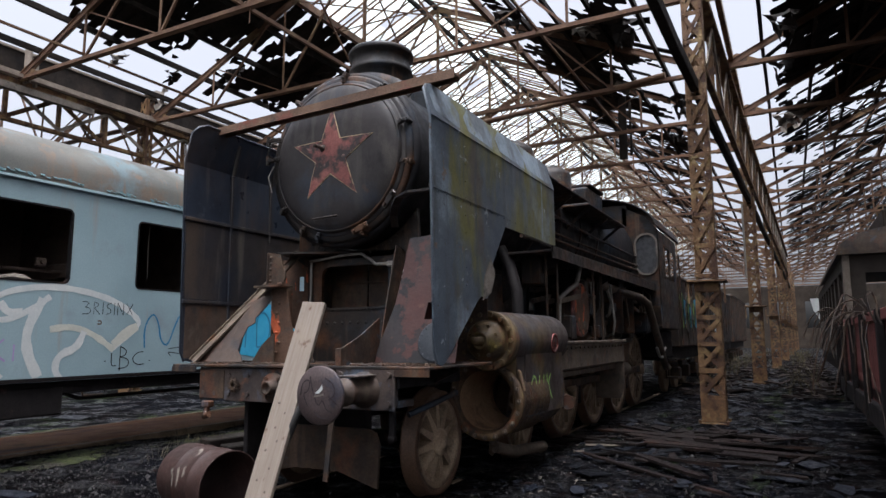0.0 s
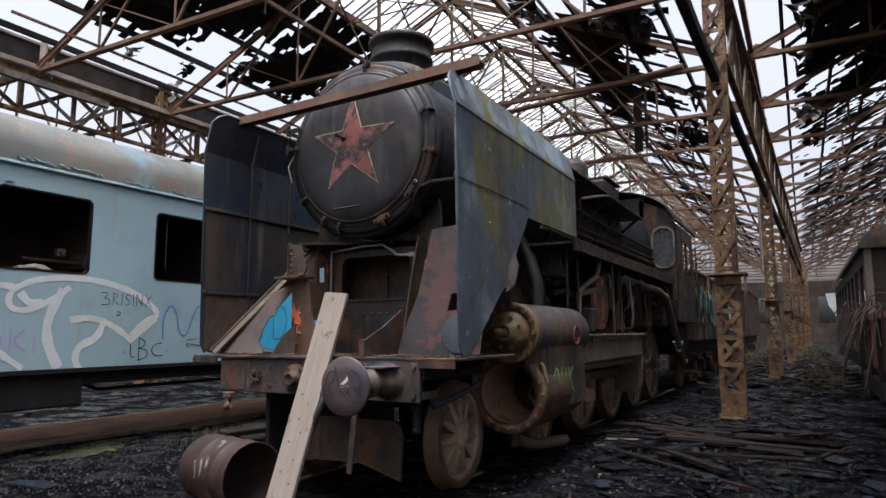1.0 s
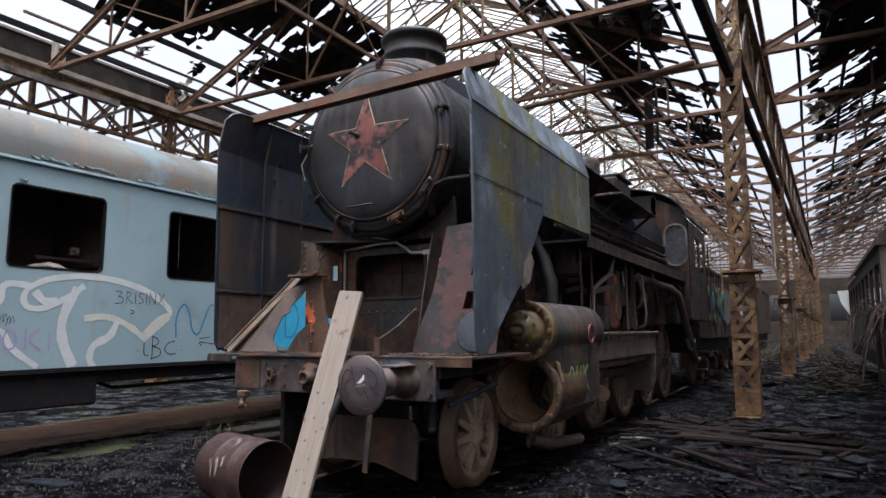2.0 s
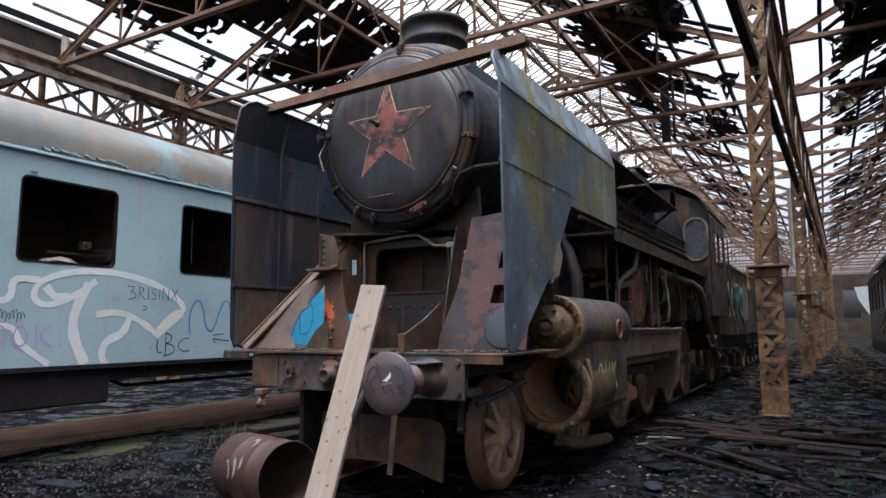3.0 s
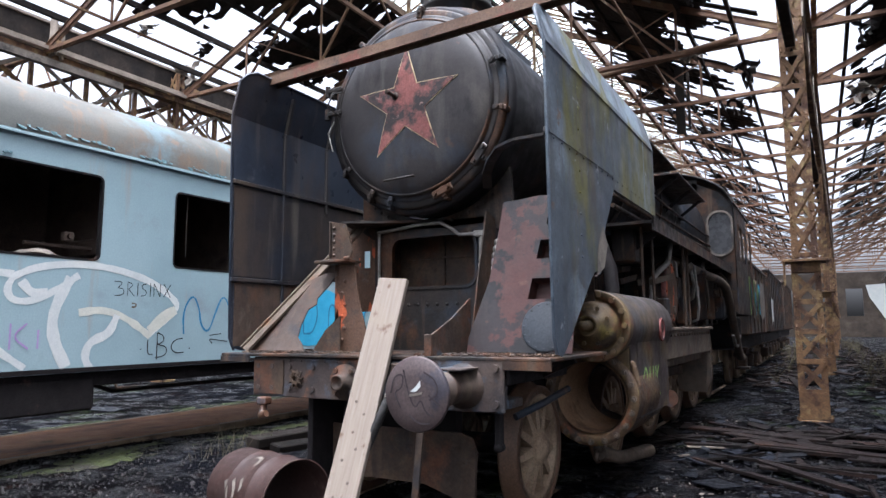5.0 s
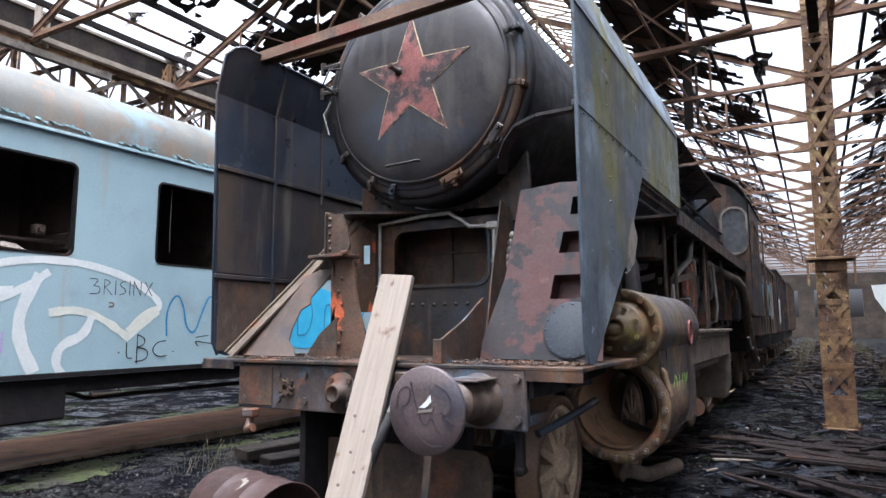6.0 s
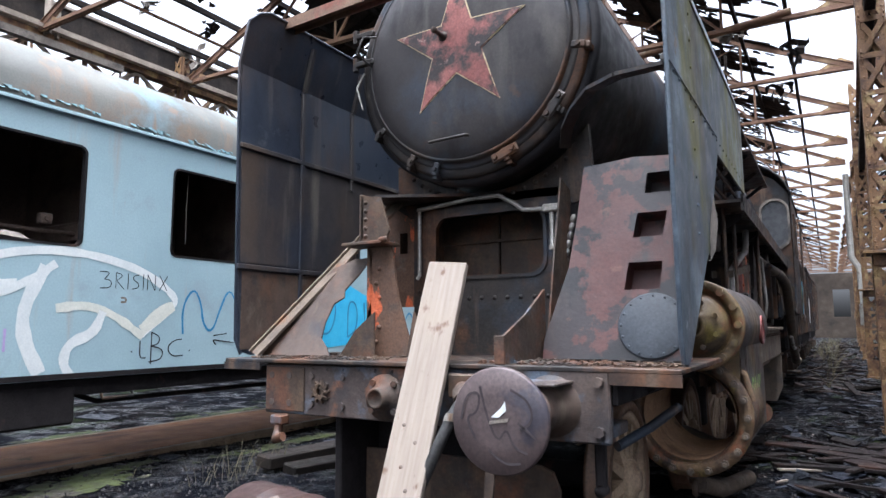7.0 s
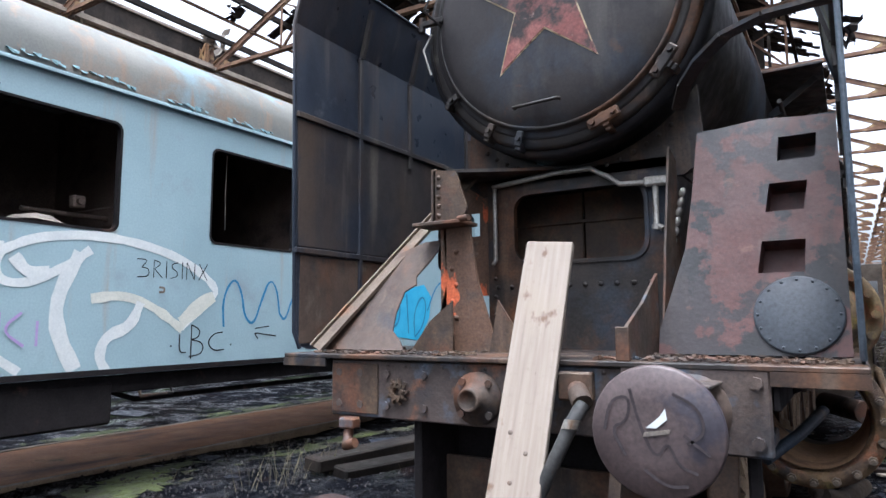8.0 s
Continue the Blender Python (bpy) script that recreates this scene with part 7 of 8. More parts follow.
    B = [[(-0.15, 1.0), (0.55, 1.0), (0.15, 0.55)], [(0.15, 0.55), (0.6, 0.5), (0.6, 0.05), (-0.1, 0)]]
    R = [[(0.9, 0), (0.9, 1)], [(0.9, 1), (1.4, 0.85), (0.95, 0.5)], [(0.95, 0.5), (1.45, 0)]]
    I = [[(1.7, 0), (1.7, 1)]]
    S = [[(2.45, 0.95), (2.05, 0.85), (2.05, 0.6), (2.42, 0.42), (2.42, 0.12), (1.98, 0.02)]]
    I2 = [[(2.75, 0), (2.75, 1)]]
    N = [[(3.05, 0), (3.05, 1)], [(3.05, 1), (3.6, 0)], [(3.6, 0), (3.6, 1)]]
    X = [[(3.9, 1), (4.5, 0)], [(4.5, 1), (3.9, 0)]]
    letters(B + R + I + S + I2 + N + X, 0.36, 1.74, 0.15, 0.009, m_ink, ink)
    L = [[(0, 0.9), (0, 0.1), (0.35, 0.1)]]
    B2 = [[(0.6, -0.2), (0.6, 1.3)], [(0.6, 1.3), (1.05, 1.1), (1.0, 0.75), (0.6, 0.65)], [(0.6, 0.65), (1.25, 0.5), (1.2, 0.0), (0.5, -0.1)]]
    C = [[(2.3, 0.95), (1.8, 0.9), (1.45, 0.5), (1.8, 0.1), (2.4, 0.15)], [(2.75, 0.35), (2.82, 0.38)], [(-0.45, 0.4), (-0.38, 0.42)]]
    letters(L + B2 + C, 0.77, 1.08, 0.2, 0.014, m_ink, ink)
    g([(1.66, 1.2), (1.6, 1.26), (1.74, 1.24), (1.9, 1.22)], 0.014, m_ink, ink)
    g([(1.62, 1.3), (1.8, 1.32)], 0.012, m_ink, ink)
    for k in range(7):
        a = -1.05 + 0.035 * k
        g([(a, 1.48 + 0.03 * math.sin(k * 2.1)), (a + 0.03, 1.6 + 0.02 * math.cos(k * 1.7)), (a + 0.05, 1.5)], 0.006, m_ink, ink)
    P = [[(0, 0), (0, 1), (0.55, 0.9), (0.6, 0.15), (0, 0)], [(1.0, 0.9), (0.85, 0.5), (1.0, 0.05), (1.35, 0.1), (1.45, 0.6), (1.2, 0.95), (1.0, 0.9)], [(1.8, 0), (1.8, 1)], [(2.4, 1.0), (1.85, 0.5), (2.5, 0.0)], [(2.85, 0), (2.85, 0.75)]]
    letters(P, -1.1, 1.2, 0.24, 0.022, m_purple, "faint purple sprayed letters")
    g([(0.55, 1.66), (0.6, 1.66), (0.6, 1.62), (0.55, 1.62)], 0.02, m_felt, "small scuffed mark")
    # cyan piece further along, seen past the locomotive
    part("graffiti", Mesh().plate([(2.9, 1.2), (3.4, 1.12), (4.0, 1.16), (4.5, 1.1), (4.75, 1.4), (4.8, 1.7), (4.62, 1.86), (4.3, 1.8), (3.9, 1.94), (3.5, 2.0), (3.1, 1.9), (2.85, 1.6)], (x0 + 0.004, 0, 0), (0, 1, 0), (0, 0, 1), -0.003), m_cyan, c, "bright cyan sprayed block letters")
    for p in ([(3.05, 1.3), (3.08, 1.8)], [(3.3, 1.3), (3.28, 1.82), (3.5, 1.86), (3.62, 1.6), (3.5, 1.3), (3.3, 1.3)], [(3.85, 1.25), (3.85, 1.75), (4.05, 1.7), (4.05, 1.35), (3.85, 1.25)], [(4.25, 1.2), (4.2, 1.72)], [(4.4, 1.15), (4.36, 1.45), (4.55, 1.72), (4.68, 1.6), (4.6, 1.3), (4.4, 1.15)], [(4.7, 1.5), (4.95, 1.9), (5.3, 1.95), (5.5, 1.7)], [(5.0, 1.4), (5.1, 1.6), (5.2, 1.42), (5.35, 1.64), (5.5, 1.45)]):
        part("graffiti", ribbon(p, 0.03, (x0 + 0.006, 0, 0), (0, 1, 0), (1, 0, 0)), m_blue, c, "dark blue outline of the cyan letters")


coach()


# ---- rails, plank, drum and rubbish ----
def rail(x, y0, y1, z):
    m = Mesh()
    pr = [(-0.06, 0), (0.06, 0), (0.06, 0.015), (0.01, 0.04), (0.01, 0.1), (0.035, 0.11), (0.035, 0.14), (-0.035, 0.14), (-0.035, 0.11), (-0.01, 0.1), (-0.01, 0.04), (-0.06, 0.015)]
    m.plate(pr, (x, y0, z - 0.14), (1, 0, 0), (0, 0, 1), -(y1 - y0))
    return tagged(part("rail", m, m_wheel), "rusty steel rail half sunk in dirt", "rail", "rails", "structure")


for x in (-0.755, 0.755):
    rail(x, -20, 80, -0.08)
for x in (-4.42, -6.0):
    rail(x, -20, 80, 0.055)
m_plate = surf("matte_rust_brown_plate", [(0.3, (0.26, 0.1, 0.04)), (0.55, (0.45, 0.2, 0.08)), (0.8, (0.55, 0.3, 0.14))], 1.4, (0.75, 0.95), 0, [((0.08, 0.038, 0.026), 0.8, 0.52, 0.66, (1.5, 0.4, 1)), ((0.09, 0.085, 0.03), 1.6, 0.62, 0.72, ONE)], None, 0.5)
m_moss = surf("green_moss", [(0.3, (0.015, 0.0195, 0.0045)), (0.6, (0.0375, 0.0465, 0.009)), (0.85, (0.06375, 0.075, 0.015))], 6.0, (0.85, 1.0), 0, [((0.02625, 0.0225, 0.015), 2.0, 0.52, 0.62, ONE)], None, 0.9, fine=90)
pl = Mesh()
ny = 240
vv = [(x + 0.05 * noise.noise((y, x, 3)), y, 0.05 + 0.012 * noise.noise((x * 2, y * 0.9, 7))) for y in [-16 + 0.22 * j for j in range(ny)] for x in (-5.96, -5.6, -5.2, -4.8, -4.45)]
pl.add(vv, [(5 * j + i, 5 * j + i + 1, 5 * j + i + 6, 5 * j + i + 5) for j in range(ny - 1) for i in range(4)], True)
tagged(part("track_bed", pl, m_plate), "rust-brown trodden track bed under the coach", "track bed", kind="structure")


def moss_strip(x0, x1, seed):
    """A ragged mat of moss a little above the dirt."""
    rnd = random.Random(seed)
    m = Mesh()
    q = 0.07
    ids, v, f = {}, [], []

    def vert(i, j):
        if (i, j) not in ids:
            x, y = x0 + i * q + rnd.uniform(-0.03, 0.03), -4 + j * q + rnd.uniform(-0.03, 0.03)
            ids[i, j] = len(v)
            v.append((x, y, max(ground_height(x, y), -0.03) + 0.002 + rnd.uniform(0, 0.014)))
        return ids[i, j]
    n = int((x1 - x0) / q)
    for i in range(n):
        e = 1 - abs(2 * (i + 0.5) / n - 1)
        for j in range(240):
            if noise.noise((i * q * 2.5, j * q * 0.8, seed)) + 0.5 * noise.noise((i * q * 9, j * q * 7, seed + 2)) + 0.5 * e > 0.5:
                f.append((vert(i, j), vert(i + 1, j), vert(i + 1, j + 1), vert(i, j + 1)))
    m.add(v, f)
    tagged(part("moss", m, m_moss), "ragged strip of green moss beside the track", "moss", kind="stuff")


moss_strip(-6.95, -6.1, 3)
moss_strip(-4.3, -3.3, 8)


def plank():
    a, b = Vector((0.2, -0.6, -0.02)), Vector((0.2, 0.12, 1.76))
    root = thing("plank", "pale new softwood plank leaning on the buffer beam", "plank")
    d = (b - a)
    n = d.length
    d.normalize()
    s = Vector((0.97, 0.18, 0.0))
    s = (s - d * s.dot(d)).normalized()
    u = s.cross(d)
    m = Matrix((s, u, d)).transposed().to_4x4()
    m.translation = a
    root.matrix_world = m
    part("board", Mesh().box((-0.115, -0.022, 0), (0.115, 0.022, n), 0.004), m_plank, root)
    rnd = random.Random(4)
    for i in range(9):
        z = 0.15 + 0.105 * i + rnd.uniform(-0.02, 0.02)
        x = rnd.choice((-0.05, -0.02, 0.03, 0.05))
        for sgn in (-1, 1):
            part("nail_hole", Mesh().lathe([(0.011, 0), (0.008, 0.002), (0.0, 0.002)], (x, sgn * 0.0222, z), (0, sgn, 0), 8), m_gear, root)


plank()


def drum():
    root = thing("metal_drum", "rusty brown metal drum lying open on its side", "drum", at=pose(-0.6, -0.32, 0.205, 0, 0, -12))
    ax = (1, 0, 0)
    part("shell", Mesh().lathe([(0.275, -0.36), (0.285, -0.33), (0.285, -0.1), (0.292, -0.09), (0.285, -0.08), (0.285, 0.15), (0.292, 0.16), (0.285, 0.17), (0.285, 0.36), (0.29, 0.37), (0.28, 0.37), (0.275, 0.36), (0.275, -0.34), (0.0, -0.345)], (0, 0, 0), ax, 44), m_drum, root)
    part("base", Mesh().lathe([(0.275, -0.36), (0.265, -0.35), (0.0, -0.348)], (0, 0, 0), ax, 40), m_drum, root)
    for p in ([(-0.02, 0.02), (0.02, -0.04), (0.08, -0.02), (0.09, 0.05)], [(-0.12, 0.2), (-0.08, 0.26), (-0.07, 0.34)], [(-0.03, 0.18), (0.01, 0.25), (0.0, 0.33)], [(0.06, 0.16), (0.08, 0.24)]):
        a = Mesh()
        for (u0, v0), (u1, v1) in zip(p, p[1:]):
            q = []
            for u, vv, o in ((u0 - 0.012, v0, 0.012), (u0 + 0.012, v0, -0.012), (u1 + 0.012, v1, -0.012), (u1 - 0.012, v1, 0.012)):
                t = radians(115) + (vv + o) / 0.286
                q.append((u, 0.288 * math.cos(t), 0.288 * math.sin(t)))
            a.add(q, [(0, 1, 2, 3)])
        part("paint_mark", a, m_felt, root, "pale smeared paint mark")


drum()


def debris():
    rnd = random.Random(17)
    # charred boards in a heap by the column
    for i in range(40):
        x, y = rnd.gauss(2.6, 0.75), rnd.gauss(5.0, 1.1)
        if i > 34:
            x, y = rnd.uniform(1.7, 4.2), rnd.uniform(2.5, 16)
        if y > 6.9 and 2.1 < x < 3.05:
            continue
        l, w = rnd.uniform(0.15, 0.6) if rnd.random() < 0.55 else rnd.uniform(0.6, 1.5), rnd.uniform(0.03, 0.15)
        z = ground_height(x, y) + rnd.uniform(0.012, 0.07)
        b = part("charred_board", Mesh().box((-l / 2, -w / 2, -0.014), (l / 2, w / 2, 0.014), 0.004), m_char)
        b.matrix_world = pose(x, y, z, rnd.gauss(0, 7), rnd.gauss(0, 3.5), rnd.gauss(-10, 60))
        tagged(b, "charred roof board fallen on the ground", "board", "fallen boards")
    for i in range(16):
        l, w = rnd.uniform(1.0, 2.3), rnd.uniform(0.08, 0.2)
        x, y = rnd.uniform(1.9, 4.0), rnd.uniform(2.6, 6.6)
        b = part("charred_plank", Mesh().box((-l / 2, -w / 2, -0.016), (l * 0.3, w / 2, 0.016), 0.004).plate([(l * 0.3, -w / 2), (l / 2, -w * 0.3), (l * 0.42, 0.0), (l * 0.5, w * 0.35), (l * 0.3, w / 2)], (0, 0, -0.016), (1, 0, 0), (0, 1, 0), 0.032), m_char)
        b.matrix_world = pose(x, y, ground_height(x, y) + rnd.uniform(0.02, 0.09), rnd.gauss(0, 4), rnd.gauss(0, 2), rnd.gauss(-14, 34))
        tagged(b, "long charred roof plank with a splintered end on the ground", "board", "fallen boards")
    chips = Mesh()
    for i in range(150):
        x, y = rnd.gauss(1.75, 0.45), rnd.uniform(1.0, 7.0)
        r = rnd.uniform(0.006, 0.022)
        m = pose(x, y, ground_height(x, y) + 0.012, rnd.gauss(0, 14), rnd.gauss(0, 14), rnd.uniform(0, 360))
        chips.box((-r, -r * rnd.uniform(0.4, 1.0), -0.003), (r * rnd.uniform(0.6, 1.6), r * 0.6, 0.003), 0, m)
    tagged(part("pale_chips", chips, m_felt), "pale chips of plaster and paint on the ground", "chips", kind="stuff")
    for i in range(70):
        x, y = rnd.uniform(1.6, 4.3), rnd.uniform(2, 22)
        s = rnd.uniform(0.05, 0.25)
        b = part("slate_shard", Mesh().plate([(rnd.uniform(-1, -0.5) * s, rnd.uniform(-1, -0.4) * s), (rnd.uniform(0.4, 1) * s, rnd.uniform(-1, -0.5) * s), (rnd.uniform(0.5, 1) * s, rnd.uniform(0.3, 1) * s), (rnd.uniform(-1, -0.3) * s, rnd.uniform(0.4, 1) * s)], (0, 0, 0), (1, 0, 0), (0, 1, 0), 0.01), m_slate)
        b.matrix_world = pose(x, y, ground_height(x, y) + 0.03, rnd.gauss(0, 7), rnd.gauss(0, 7), rnd.uniform(0, 360))
        tagged(b, "broken wet slate shard on the ground", "shard", "slate shards")
    st = Mesh()
    for i in range(15000):
        x, y = rnd.uniform(-9, 4.6), rnd.uniform(-3, 16)
        k = rnd.random()
        if k < 0.35:
            x, y = rnd.uniform(1.2, 4.4), rnd.uniform(-1, 9)
        elif k < 0.75:
            x, y = rnd.uniform(-4.4, -0.6), rnd.uniform(-2.5, 3)
        s = abs(rnd.gauss(0, 0.01)) + 0.005
        z = ground_height(x, y)
        m = pose(x, y, z + s * 0.3, rnd.uniform(0, 360), rnd.uniform(0, 360), rnd.uniform(0, 360))
        v = [m @ Vector((s * rnd.uniform(0.5, 1.2) * a, s * rnd.uniform(0.5, 1.2) * b, s * rnd.uniform(0.4, 0.9) * c)) for a, b, c in ((1, 0, 0), (-1, 0, 0), (0, 1, 0), (0, -1, 0), (0, 0, 1), (0, 0, -1))]
        st.add(v, [(0, 2, 4), (2, 1, 4), (1, 3, 4), (3, 0, 4), (2, 0, 5), (1, 2, 5), (3, 1, 5), (0, 3, 5)])
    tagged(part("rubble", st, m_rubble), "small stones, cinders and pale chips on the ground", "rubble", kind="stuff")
    fl = Mesh()
    for i in range(4200):
        y = 1.0 + 29 * rnd.random() ** 1.1
        x = rnd.uniform(1.1, 4.7) if rnd.random() < 0.8 else rnd.uniform(-9, -3.2)
        r = rnd.uniform(0.015, 0.05) + (0.07 if rnd.random() < 0.1 else 0.0)
        m = pose(x, y, ground_height(x, y) + rnd.uniform(0.006, 0.04), rnd.gauss(0, 9), rnd.gauss(0, 9), rnd.uniform(0, 360))
        q = [(r * rnd.uniform(0.5, 1.3) * math.cos(k * 1.2566 + 0.4), r * rnd.uniform(0.4, 1.0) * math.sin(k * 1.2566 + 0.4)) for k in range(5)]
        fl.add([m @ Vector((u, v, h)) for h in (0, 0.006) for u, v in q], [(4, 3, 2, 1, 0), (5, 6, 7, 8, 9)] + [(k, (k + 1) % 5, 5 + (k + 1) % 5, 5 + k) for k in range(5)])
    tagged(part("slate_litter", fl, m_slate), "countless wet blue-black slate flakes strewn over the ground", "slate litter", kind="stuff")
    for x, y, w, l, a in ((1.75, 4.2, 0.05, 0.5, 40), (1.9, 4.5, 0.03, 0.4, 10), (1.62, 3.5, 0.02, 0.2, 70)):
        b = part("pale_stick", Mesh().box((-l / 2, -w / 2, -0.01), (l / 2, w / 2, 0.01), 0.003), m_plank)
        b.matrix_world = pose(x, y, ground_height(x, y) + 0.03, 0, 3, a)
        tagged(b, "pale splintered stick on the ground", "stick", "pale sticks")
    for x, y, sx, sy, a in ((-2.55, -0.87, 0.26, 0.1, 20), (-7.6, 2.95, 0.3, 0.2, 30), (-3.04, 3.25, 0.3, 0.14, 60)):
        b = part("sheet_scrap", Mesh().plate([(-sx, -sy * 0.6), (sx * 0.8, -sy), (sx, sy * 0.5), (0, sy), (-sx * 0.9, sy * 0.7)], (0, 0, 0), (1, 0, 0), (0, 1, 0), 0.012), m_slate)
        b.matrix_world = pose(x, y, ground_height(x, y) + 0.02, 3, 2, a)
        tagged(b, "flat grey scrap of roofing sheet on the ground", "scrap", "sheet scraps")
    for x, y, z, l, a in ((-2.55, 2.7, 0.08, 2.3, 82), (-2.3, 2.35, 0.0, 1.4, 75)):
        b = part("old_sleeper", Mesh().box((-l / 2, -0.11, -0.06), (l / 2, 0.11, 0.06), 0.015), m_tar)
        b.matrix_world = pose(x, y, z + 0.02, 4, 0, a)
        tagged(b, "black tarred timber sleeper beside the rail", "sleeper", "old sleepers")


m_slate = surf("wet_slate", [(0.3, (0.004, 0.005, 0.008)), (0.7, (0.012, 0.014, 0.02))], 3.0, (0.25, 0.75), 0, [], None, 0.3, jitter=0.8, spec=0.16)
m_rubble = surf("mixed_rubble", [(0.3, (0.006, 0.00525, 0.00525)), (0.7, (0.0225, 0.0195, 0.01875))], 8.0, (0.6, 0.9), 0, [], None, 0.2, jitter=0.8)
debris()


def dry_grass():
    rnd = random.Random(31)
    m = Mesh()
    for i in range(100):
        k = rnd.random()
        if k < 0.45:
            x, y = rnd.gauss(-2.85, 0.16), rnd.gauss(1.45, 0.25)
        elif k < 0.7:
            x, y = rnd.uniform(-4.0, -2.0), rnd.uniform(0, 6)
        else:
            x, y = rnd.gauss(3.2, 0.5), rnd.uniform(14, 34)
        h = rnd.uniform(0.06, 0.42) if k < 0.45 else rnd.uniform(0.04, 0.16)
        a = rnd.uniform(0, 6.28)
        dx, dy = h * 0.5 * math.cos(a), h * 0.5 * math.sin(a)
        z = ground_height(x, y)
        w = 0.004 if y < 10 else 0.012
        m.add([(x - w, y, z), (x + w, y, z), (x + dx * 0.5 + w * 0.6, y + dy * 0.5, z + h * 0.7), (x + dx * 0.5 - w * 0.6, y + dy * 0.5, z + h * 0.7), (x + dx, y + dy, z + h)], [(0, 1, 2, 3), (3, 2, 4)])
    tagged(part("dry_grass", m, m_straw), "thin dry grass stalks beside the track", "grass", kind="stuff")


m_straw = surf("straw_grass", [(0.3, (0.054, 0.048, 0.024)), (0.7, (0.114, 0.096, 0.054))], 4.0, (0.7, 0.9), 0, [], None, 0.0, jitter=0.4)
dry_grass()



def far_litter():
    rnd = random.Random(77)
    m = Mesh()
    for i in range(800):
        y = rnd.uniform(13, 62)
        x = rnd.choice((rnd.gauss(1.9, 0.35), rnd.uniform(1.8, 4.6), rnd.gauss(4.6, 0.2)))
        if abs(x - 3.2) < 0.5 and rnd.random() < 0.6:
            continue
        h = max(0.0, 0.03 + 0.1 * noise.noise((x * 0.8, y * 0.4, 2))) if abs(x - 3.2) > 0.8 else 0.04
        l, w = rnd.uniform(0.15, 1.0), rnd.uniform(0.04, 0.2)
        m.box((-l / 2, -w / 2, -0.02), (l / 2, w / 2, 0.02), 0, pose(x, y, rnd.uniform(0.0, h), rnd.gauss(0, 9), rnd.gauss(0, 7), rnd.uniform(0, 180)))
    tagged(part("litter", m, m_litter), "dark heaps of boards and scrap along the track", "rubbish", kind="stuff")
    g = Mesh()
    for i in range(70):
        x, y = rnd.choice((1.9, 4.3)) + rnd.gauss(0, 0.3), rnd.uniform(13, 55)
        p = Vector((x, y, 0))
        for k in range(5):
            pts = [p.copy()]
            d = Vector((rnd.uniform(-0.4, 0.4), rnd.uniform(-0.4, 0.4), 1))
            q = p.copy()
            for j in range(4):
                q = q + d * rnd.uniform(0.08, 0.22)
                d += Vector((rnd.uniform(-0.4, 0.4), rnd.uniform(-0.4, 0.4), -0.12))
                pts.append(q.copy())
            g.tube(pts, 0.007, 4)
    tagged(part("dead_scrub", g, m_straw), "leafless dead scrub between the tracks", "scrub", kind="stuff")


m_litter = surf("mixed_dark_scrap", [(0.3, (0.008, 0.006, 0.006)), (0.7, (0.03, 0.021, 0.017))], 3.0, (0.5, 0.9), 0, [], None, 0.3, jitter=0.6, spec=0.12)
far_litter()

# the channel bar that lies across both deflectors
bar = thing("channel_bar", "long rusty steel channel lying across both deflectors", "steel bar")
a, b = Vector((-1.62, 0.44, 3.7)), Vector((1.62, 0.22, 3.7))
part("web", Mesh().beam(a, b, 0.1, 0.014), m_bar, bar)
part("flange", Mesh().beam(a + Vector((0, -0.05, 0.0)), b + Vector((0, -0.05, 0.0)), 0.012, 0.085), m_bar, bar)
part("flange", Mesh().beam(a + Vector((0, 0.05, 0.0)), b + Vector((0, 0.05, 0.0)), 0.012, 0.085), m_bar, bar)


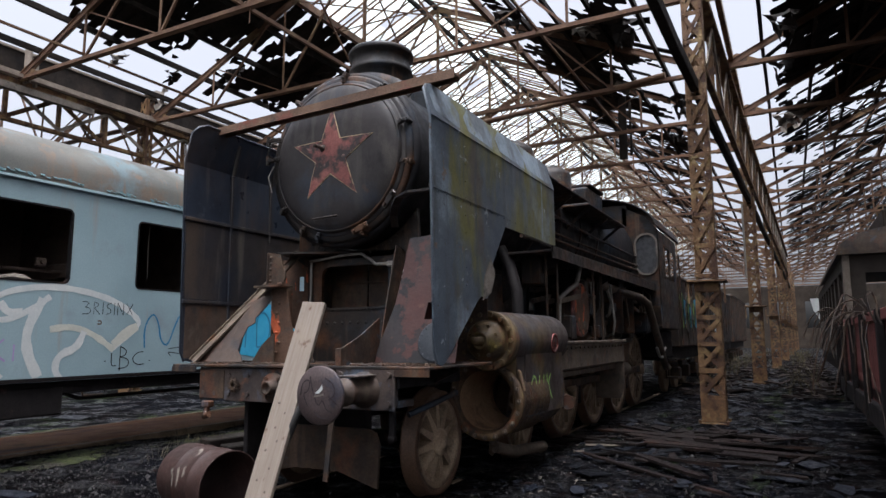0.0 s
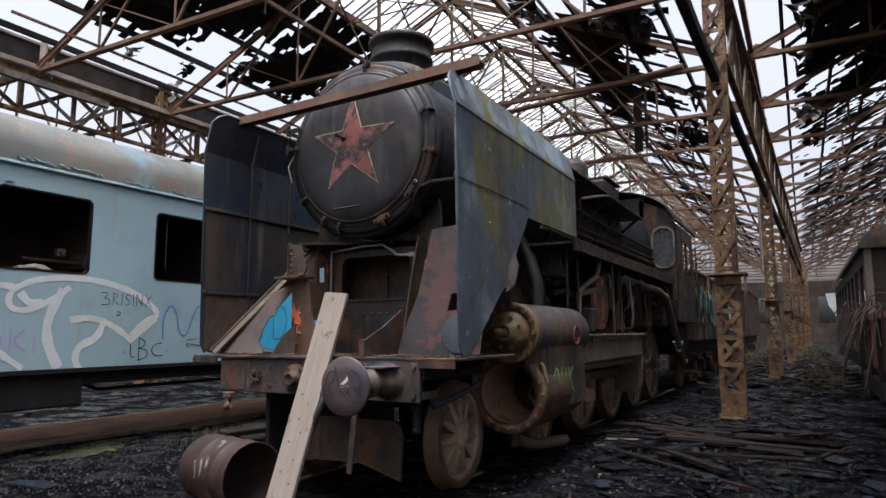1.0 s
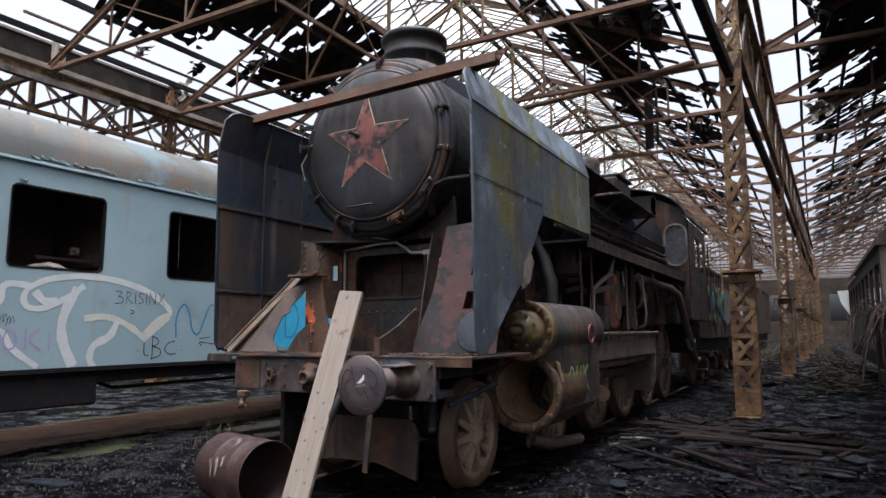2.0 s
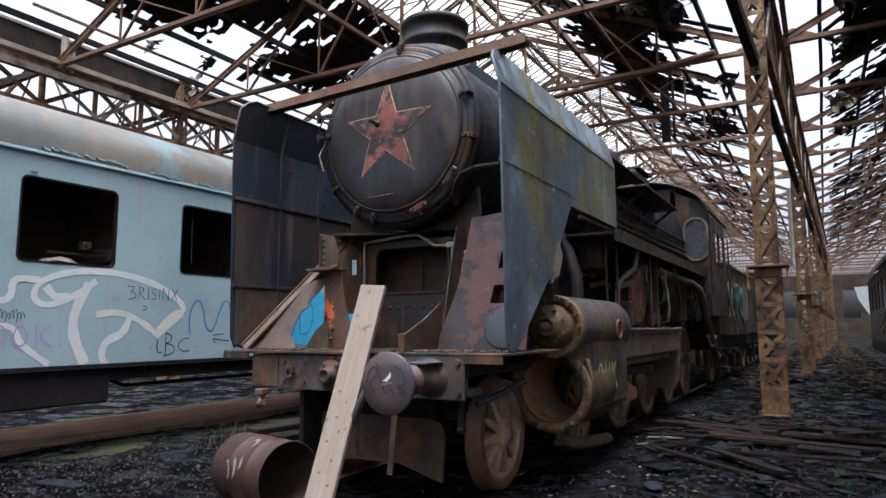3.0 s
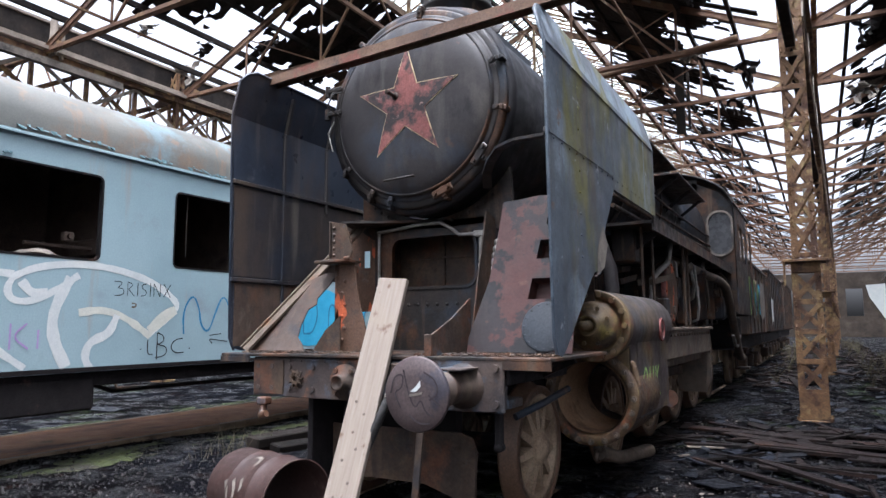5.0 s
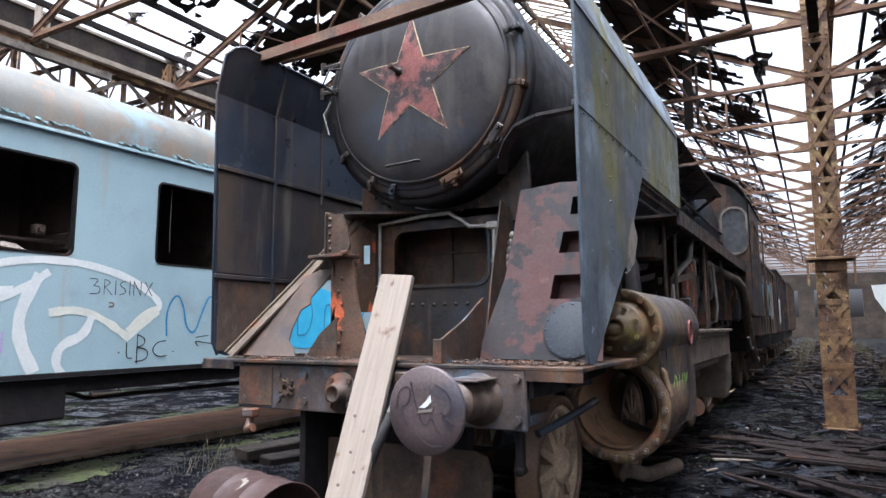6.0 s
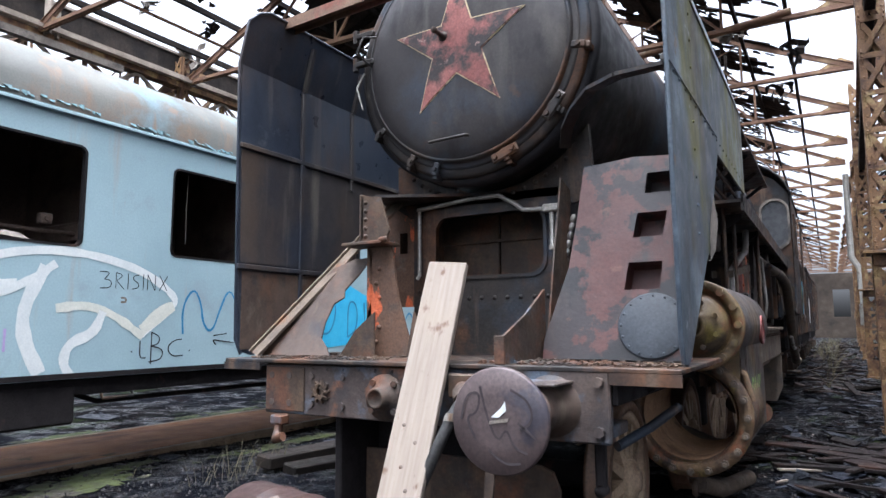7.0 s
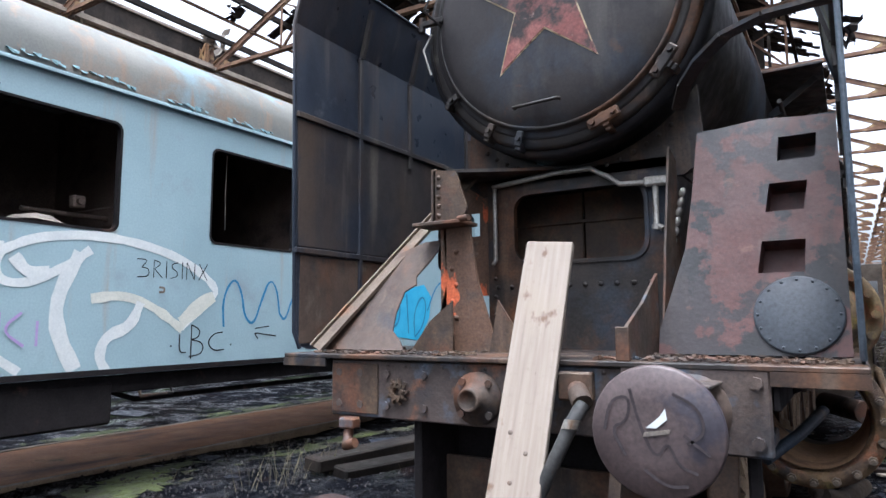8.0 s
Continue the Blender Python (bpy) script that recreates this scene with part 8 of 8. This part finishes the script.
# ---- vehicles on the neighbouring track ----
def red_wagon():
    w = thing("open_wagon", "low dark red boarded wagon overgrown with dead creepers", "wagon")
    y0, y1 = 1.6, 8.6
    x0 = 4.75
    n = 0
    y = y0
    bd = Mesh().box((0, 0.004, 0.75), (0.04, 0.171, 1.6), 0.006).data("board", m_maroon)
    while y < y1 - 0.1:
        o = new("board", bd)
        o.location = (x0, y, 0.0)
        o.parent = w
        y += 0.175
    part("top_rail", Mesh().box((x0 - 0.03, y0, 1.58), (x0 + 0.08, y1, 1.68), 0.01), m_maroon, w)
    part("sole_bar", Mesh().box((x0 - 0.05, y0, 0.55), (x0 + 0.1, y1, 0.78), 0.01), m_under, w)
    for y in (2.2, 3.8, 5.4, 7.0, 8.3):
        part("stanchion", Mesh().box((x0 - 0.07, y - 0.05, 0.5), (x0 - 0.002, y + 0.05, 1.68), 0.01), m_under, w)
    part("end_wall", Mesh().box((x0, y1, 0.7), (x0 + 2.6, y1 + 0.05, 1.62)).box((x0, y0 - 0.05, 0.7), (x0 + 2.6, y0, 1.62)), m_maroon, w)
    part("far_side", Mesh().box((x0 + 2.6, y0, 0.6), (x0 + 2.65, y1, 1.62)), m_maroon, w)
    part("floor_boards", Mesh().box((x0, y0, 0.8), (x0 + 2.6, y1, 0.9)), m_under, w)
    for y in (2.8, 7.2):
        part("wheel", Mesh().lathe([(0.0, -0.06), (0.46, -0.06), (0.46, 0.06), (0.36, 0.02), (0.12, 0.02), (0.1, 0.08), (0, 0.08)], (x0 + 0.6, y, 0.42), (-1, 0, 0), 30), m_under, w)
    rnd = random.Random(12)
    v = Mesh()
    for i in range(26):
        y = rnd.uniform(1.8, 9.5)
        p = Vector((x0 + rnd.uniform(-0.1, 0.1), y, rnd.uniform(1.5, 1.8)))
        pts = [p.copy()]
        d = Vector((rnd.uniform(-0.5, 0.1), rnd.uniform(-0.6, 0.6), rnd.uniform(0.0, 0.8)))
        for k in range(9):
            p = p + d * 0.12
            d += Vector((rnd.uniform(-0.2, 0.2), rnd.uniform(-0.3, 0.3), -0.22 + rnd.uniform(-0.15, 0.1)))
            p.x = min(p.x, x0 - 0.08) if p.z < 1.7 else p.x
            pts.append(p.copy())
        v.tube(pts, rnd.uniform(0.004, 0.011), 5)
    cr = part("dead_creeper", v, m_brown)
    tagged(cr, "tangle of leafless dead creeper stems on the wagon", "creeper", kind="stuff")


red_wagon()


def brown_coach():
    c = thing("old_coach", "decayed brown wooden coach with empty window frames", "railway coach")
    x0, y0, y1 = 5.0, 10.2, 24.0
    wins = [(y0 + 0.7 + 1.5 * k, y0 + 1.7 + 1.5 * k) for k in range(9)]
    part("side_wall", Mesh().holed([(y0, 0.95), (y1, 0.95), (y1, 3.0), (y0, 3.0)], [rounded(a, b, 1.9, 2.75, 0.06) for a, b in wins], (x0, 0, 0), (0, 1, 0), (0, 0, 1), 0.06), m_cream_old, c)
    part("end_wall", Mesh().holed([(x0 + 0.07, 0.95), (x0 + 2.8, 0.95), (x0 + 2.8, 3.0), (x0 + 0.07, 3.0)], [[(x0 + 0.35, 1.7), (x0 + 1.3, 1.7), (x0 + 1.3, 2.65), (x0 + 0.35, 2.65)]], (0, y0, 0), (1, 0, 0), (0, 0, 1), -0.06), m_cream_old, c)
    part("corner_post", Mesh().box((x0 - 0.02, y0 - 0.04, 0.95), (x0 + 0.1, y0 + 0.06, 3.0), 0.01), m_oldwood, c)
    n = 12
    pr = [(x0 + 1.4 - 1.5 * math.cos(a), 3.0 + 0.55 * math.sin(a) ** 0.8) for a in [math.pi * i / n for i in range(n + 1)]]
    v = [(x, y, z) for y in (y0 - 0.15, y1) for x, z in pr]
    m = n + 1
    part("roof", Mesh().add(v, [(i, i + 1, m + i + 1, m + i) for i in range(n)] + [tuple(range(m))], True), m_brown, c)
    part("clerestory", Mesh().box((x0 + 0.7, y0 - 0.1, 3.4), (x0 + 2.2, y1, 3.85), 0.03), m_cream_old, c)
    part("underframe", Mesh().box((x0, y0, 0.6), (x0 + 2.8, y1, 0.95)), m_under, c)
    for y in (y0 + 1.2, y0 + 3.2, y1 - 3):
        part("wheel", Mesh().lathe([(0.0, -0.06), (0.46, -0.06), (0.46, 0.06), (0, 0.06)], (x0 + 0.7, y, 0.42), (-1, 0, 0), 24), m_under, c)


m_cream_old = surf("faded_grey_brown_coach_boards", [(0.3, (0.03, 0.0228, 0.018)), (0.7, (0.066, 0.0528, 0.0408))], 1.5, (0.7, 0.9), 0, [((0.048, 0.03, 0.024), 2.0, 0.55, 0.68, ONE)], ((0.048, 0.036, 0.03), 0.58, 0.72), 0.35)
brown_coach()
sheet = part("leaning_sheet", Mesh().plate([(1.9, 0.0), (2.1, 0.0), (2.3, 3.55), (0.0, 3.4), (0.12, 2.8), (0.75, 1.65), (1.3, 0.7)], (0, 0, 0), (1, 0, 0), (0, 0, 1), 0.02), m_white)
sheet.matrix_world = pose(4.95, 34.0, -0.03, -6, 0, 0)
tagged(sheet, "large white sheet leaning over the rubbish far down the shed", "sheet")
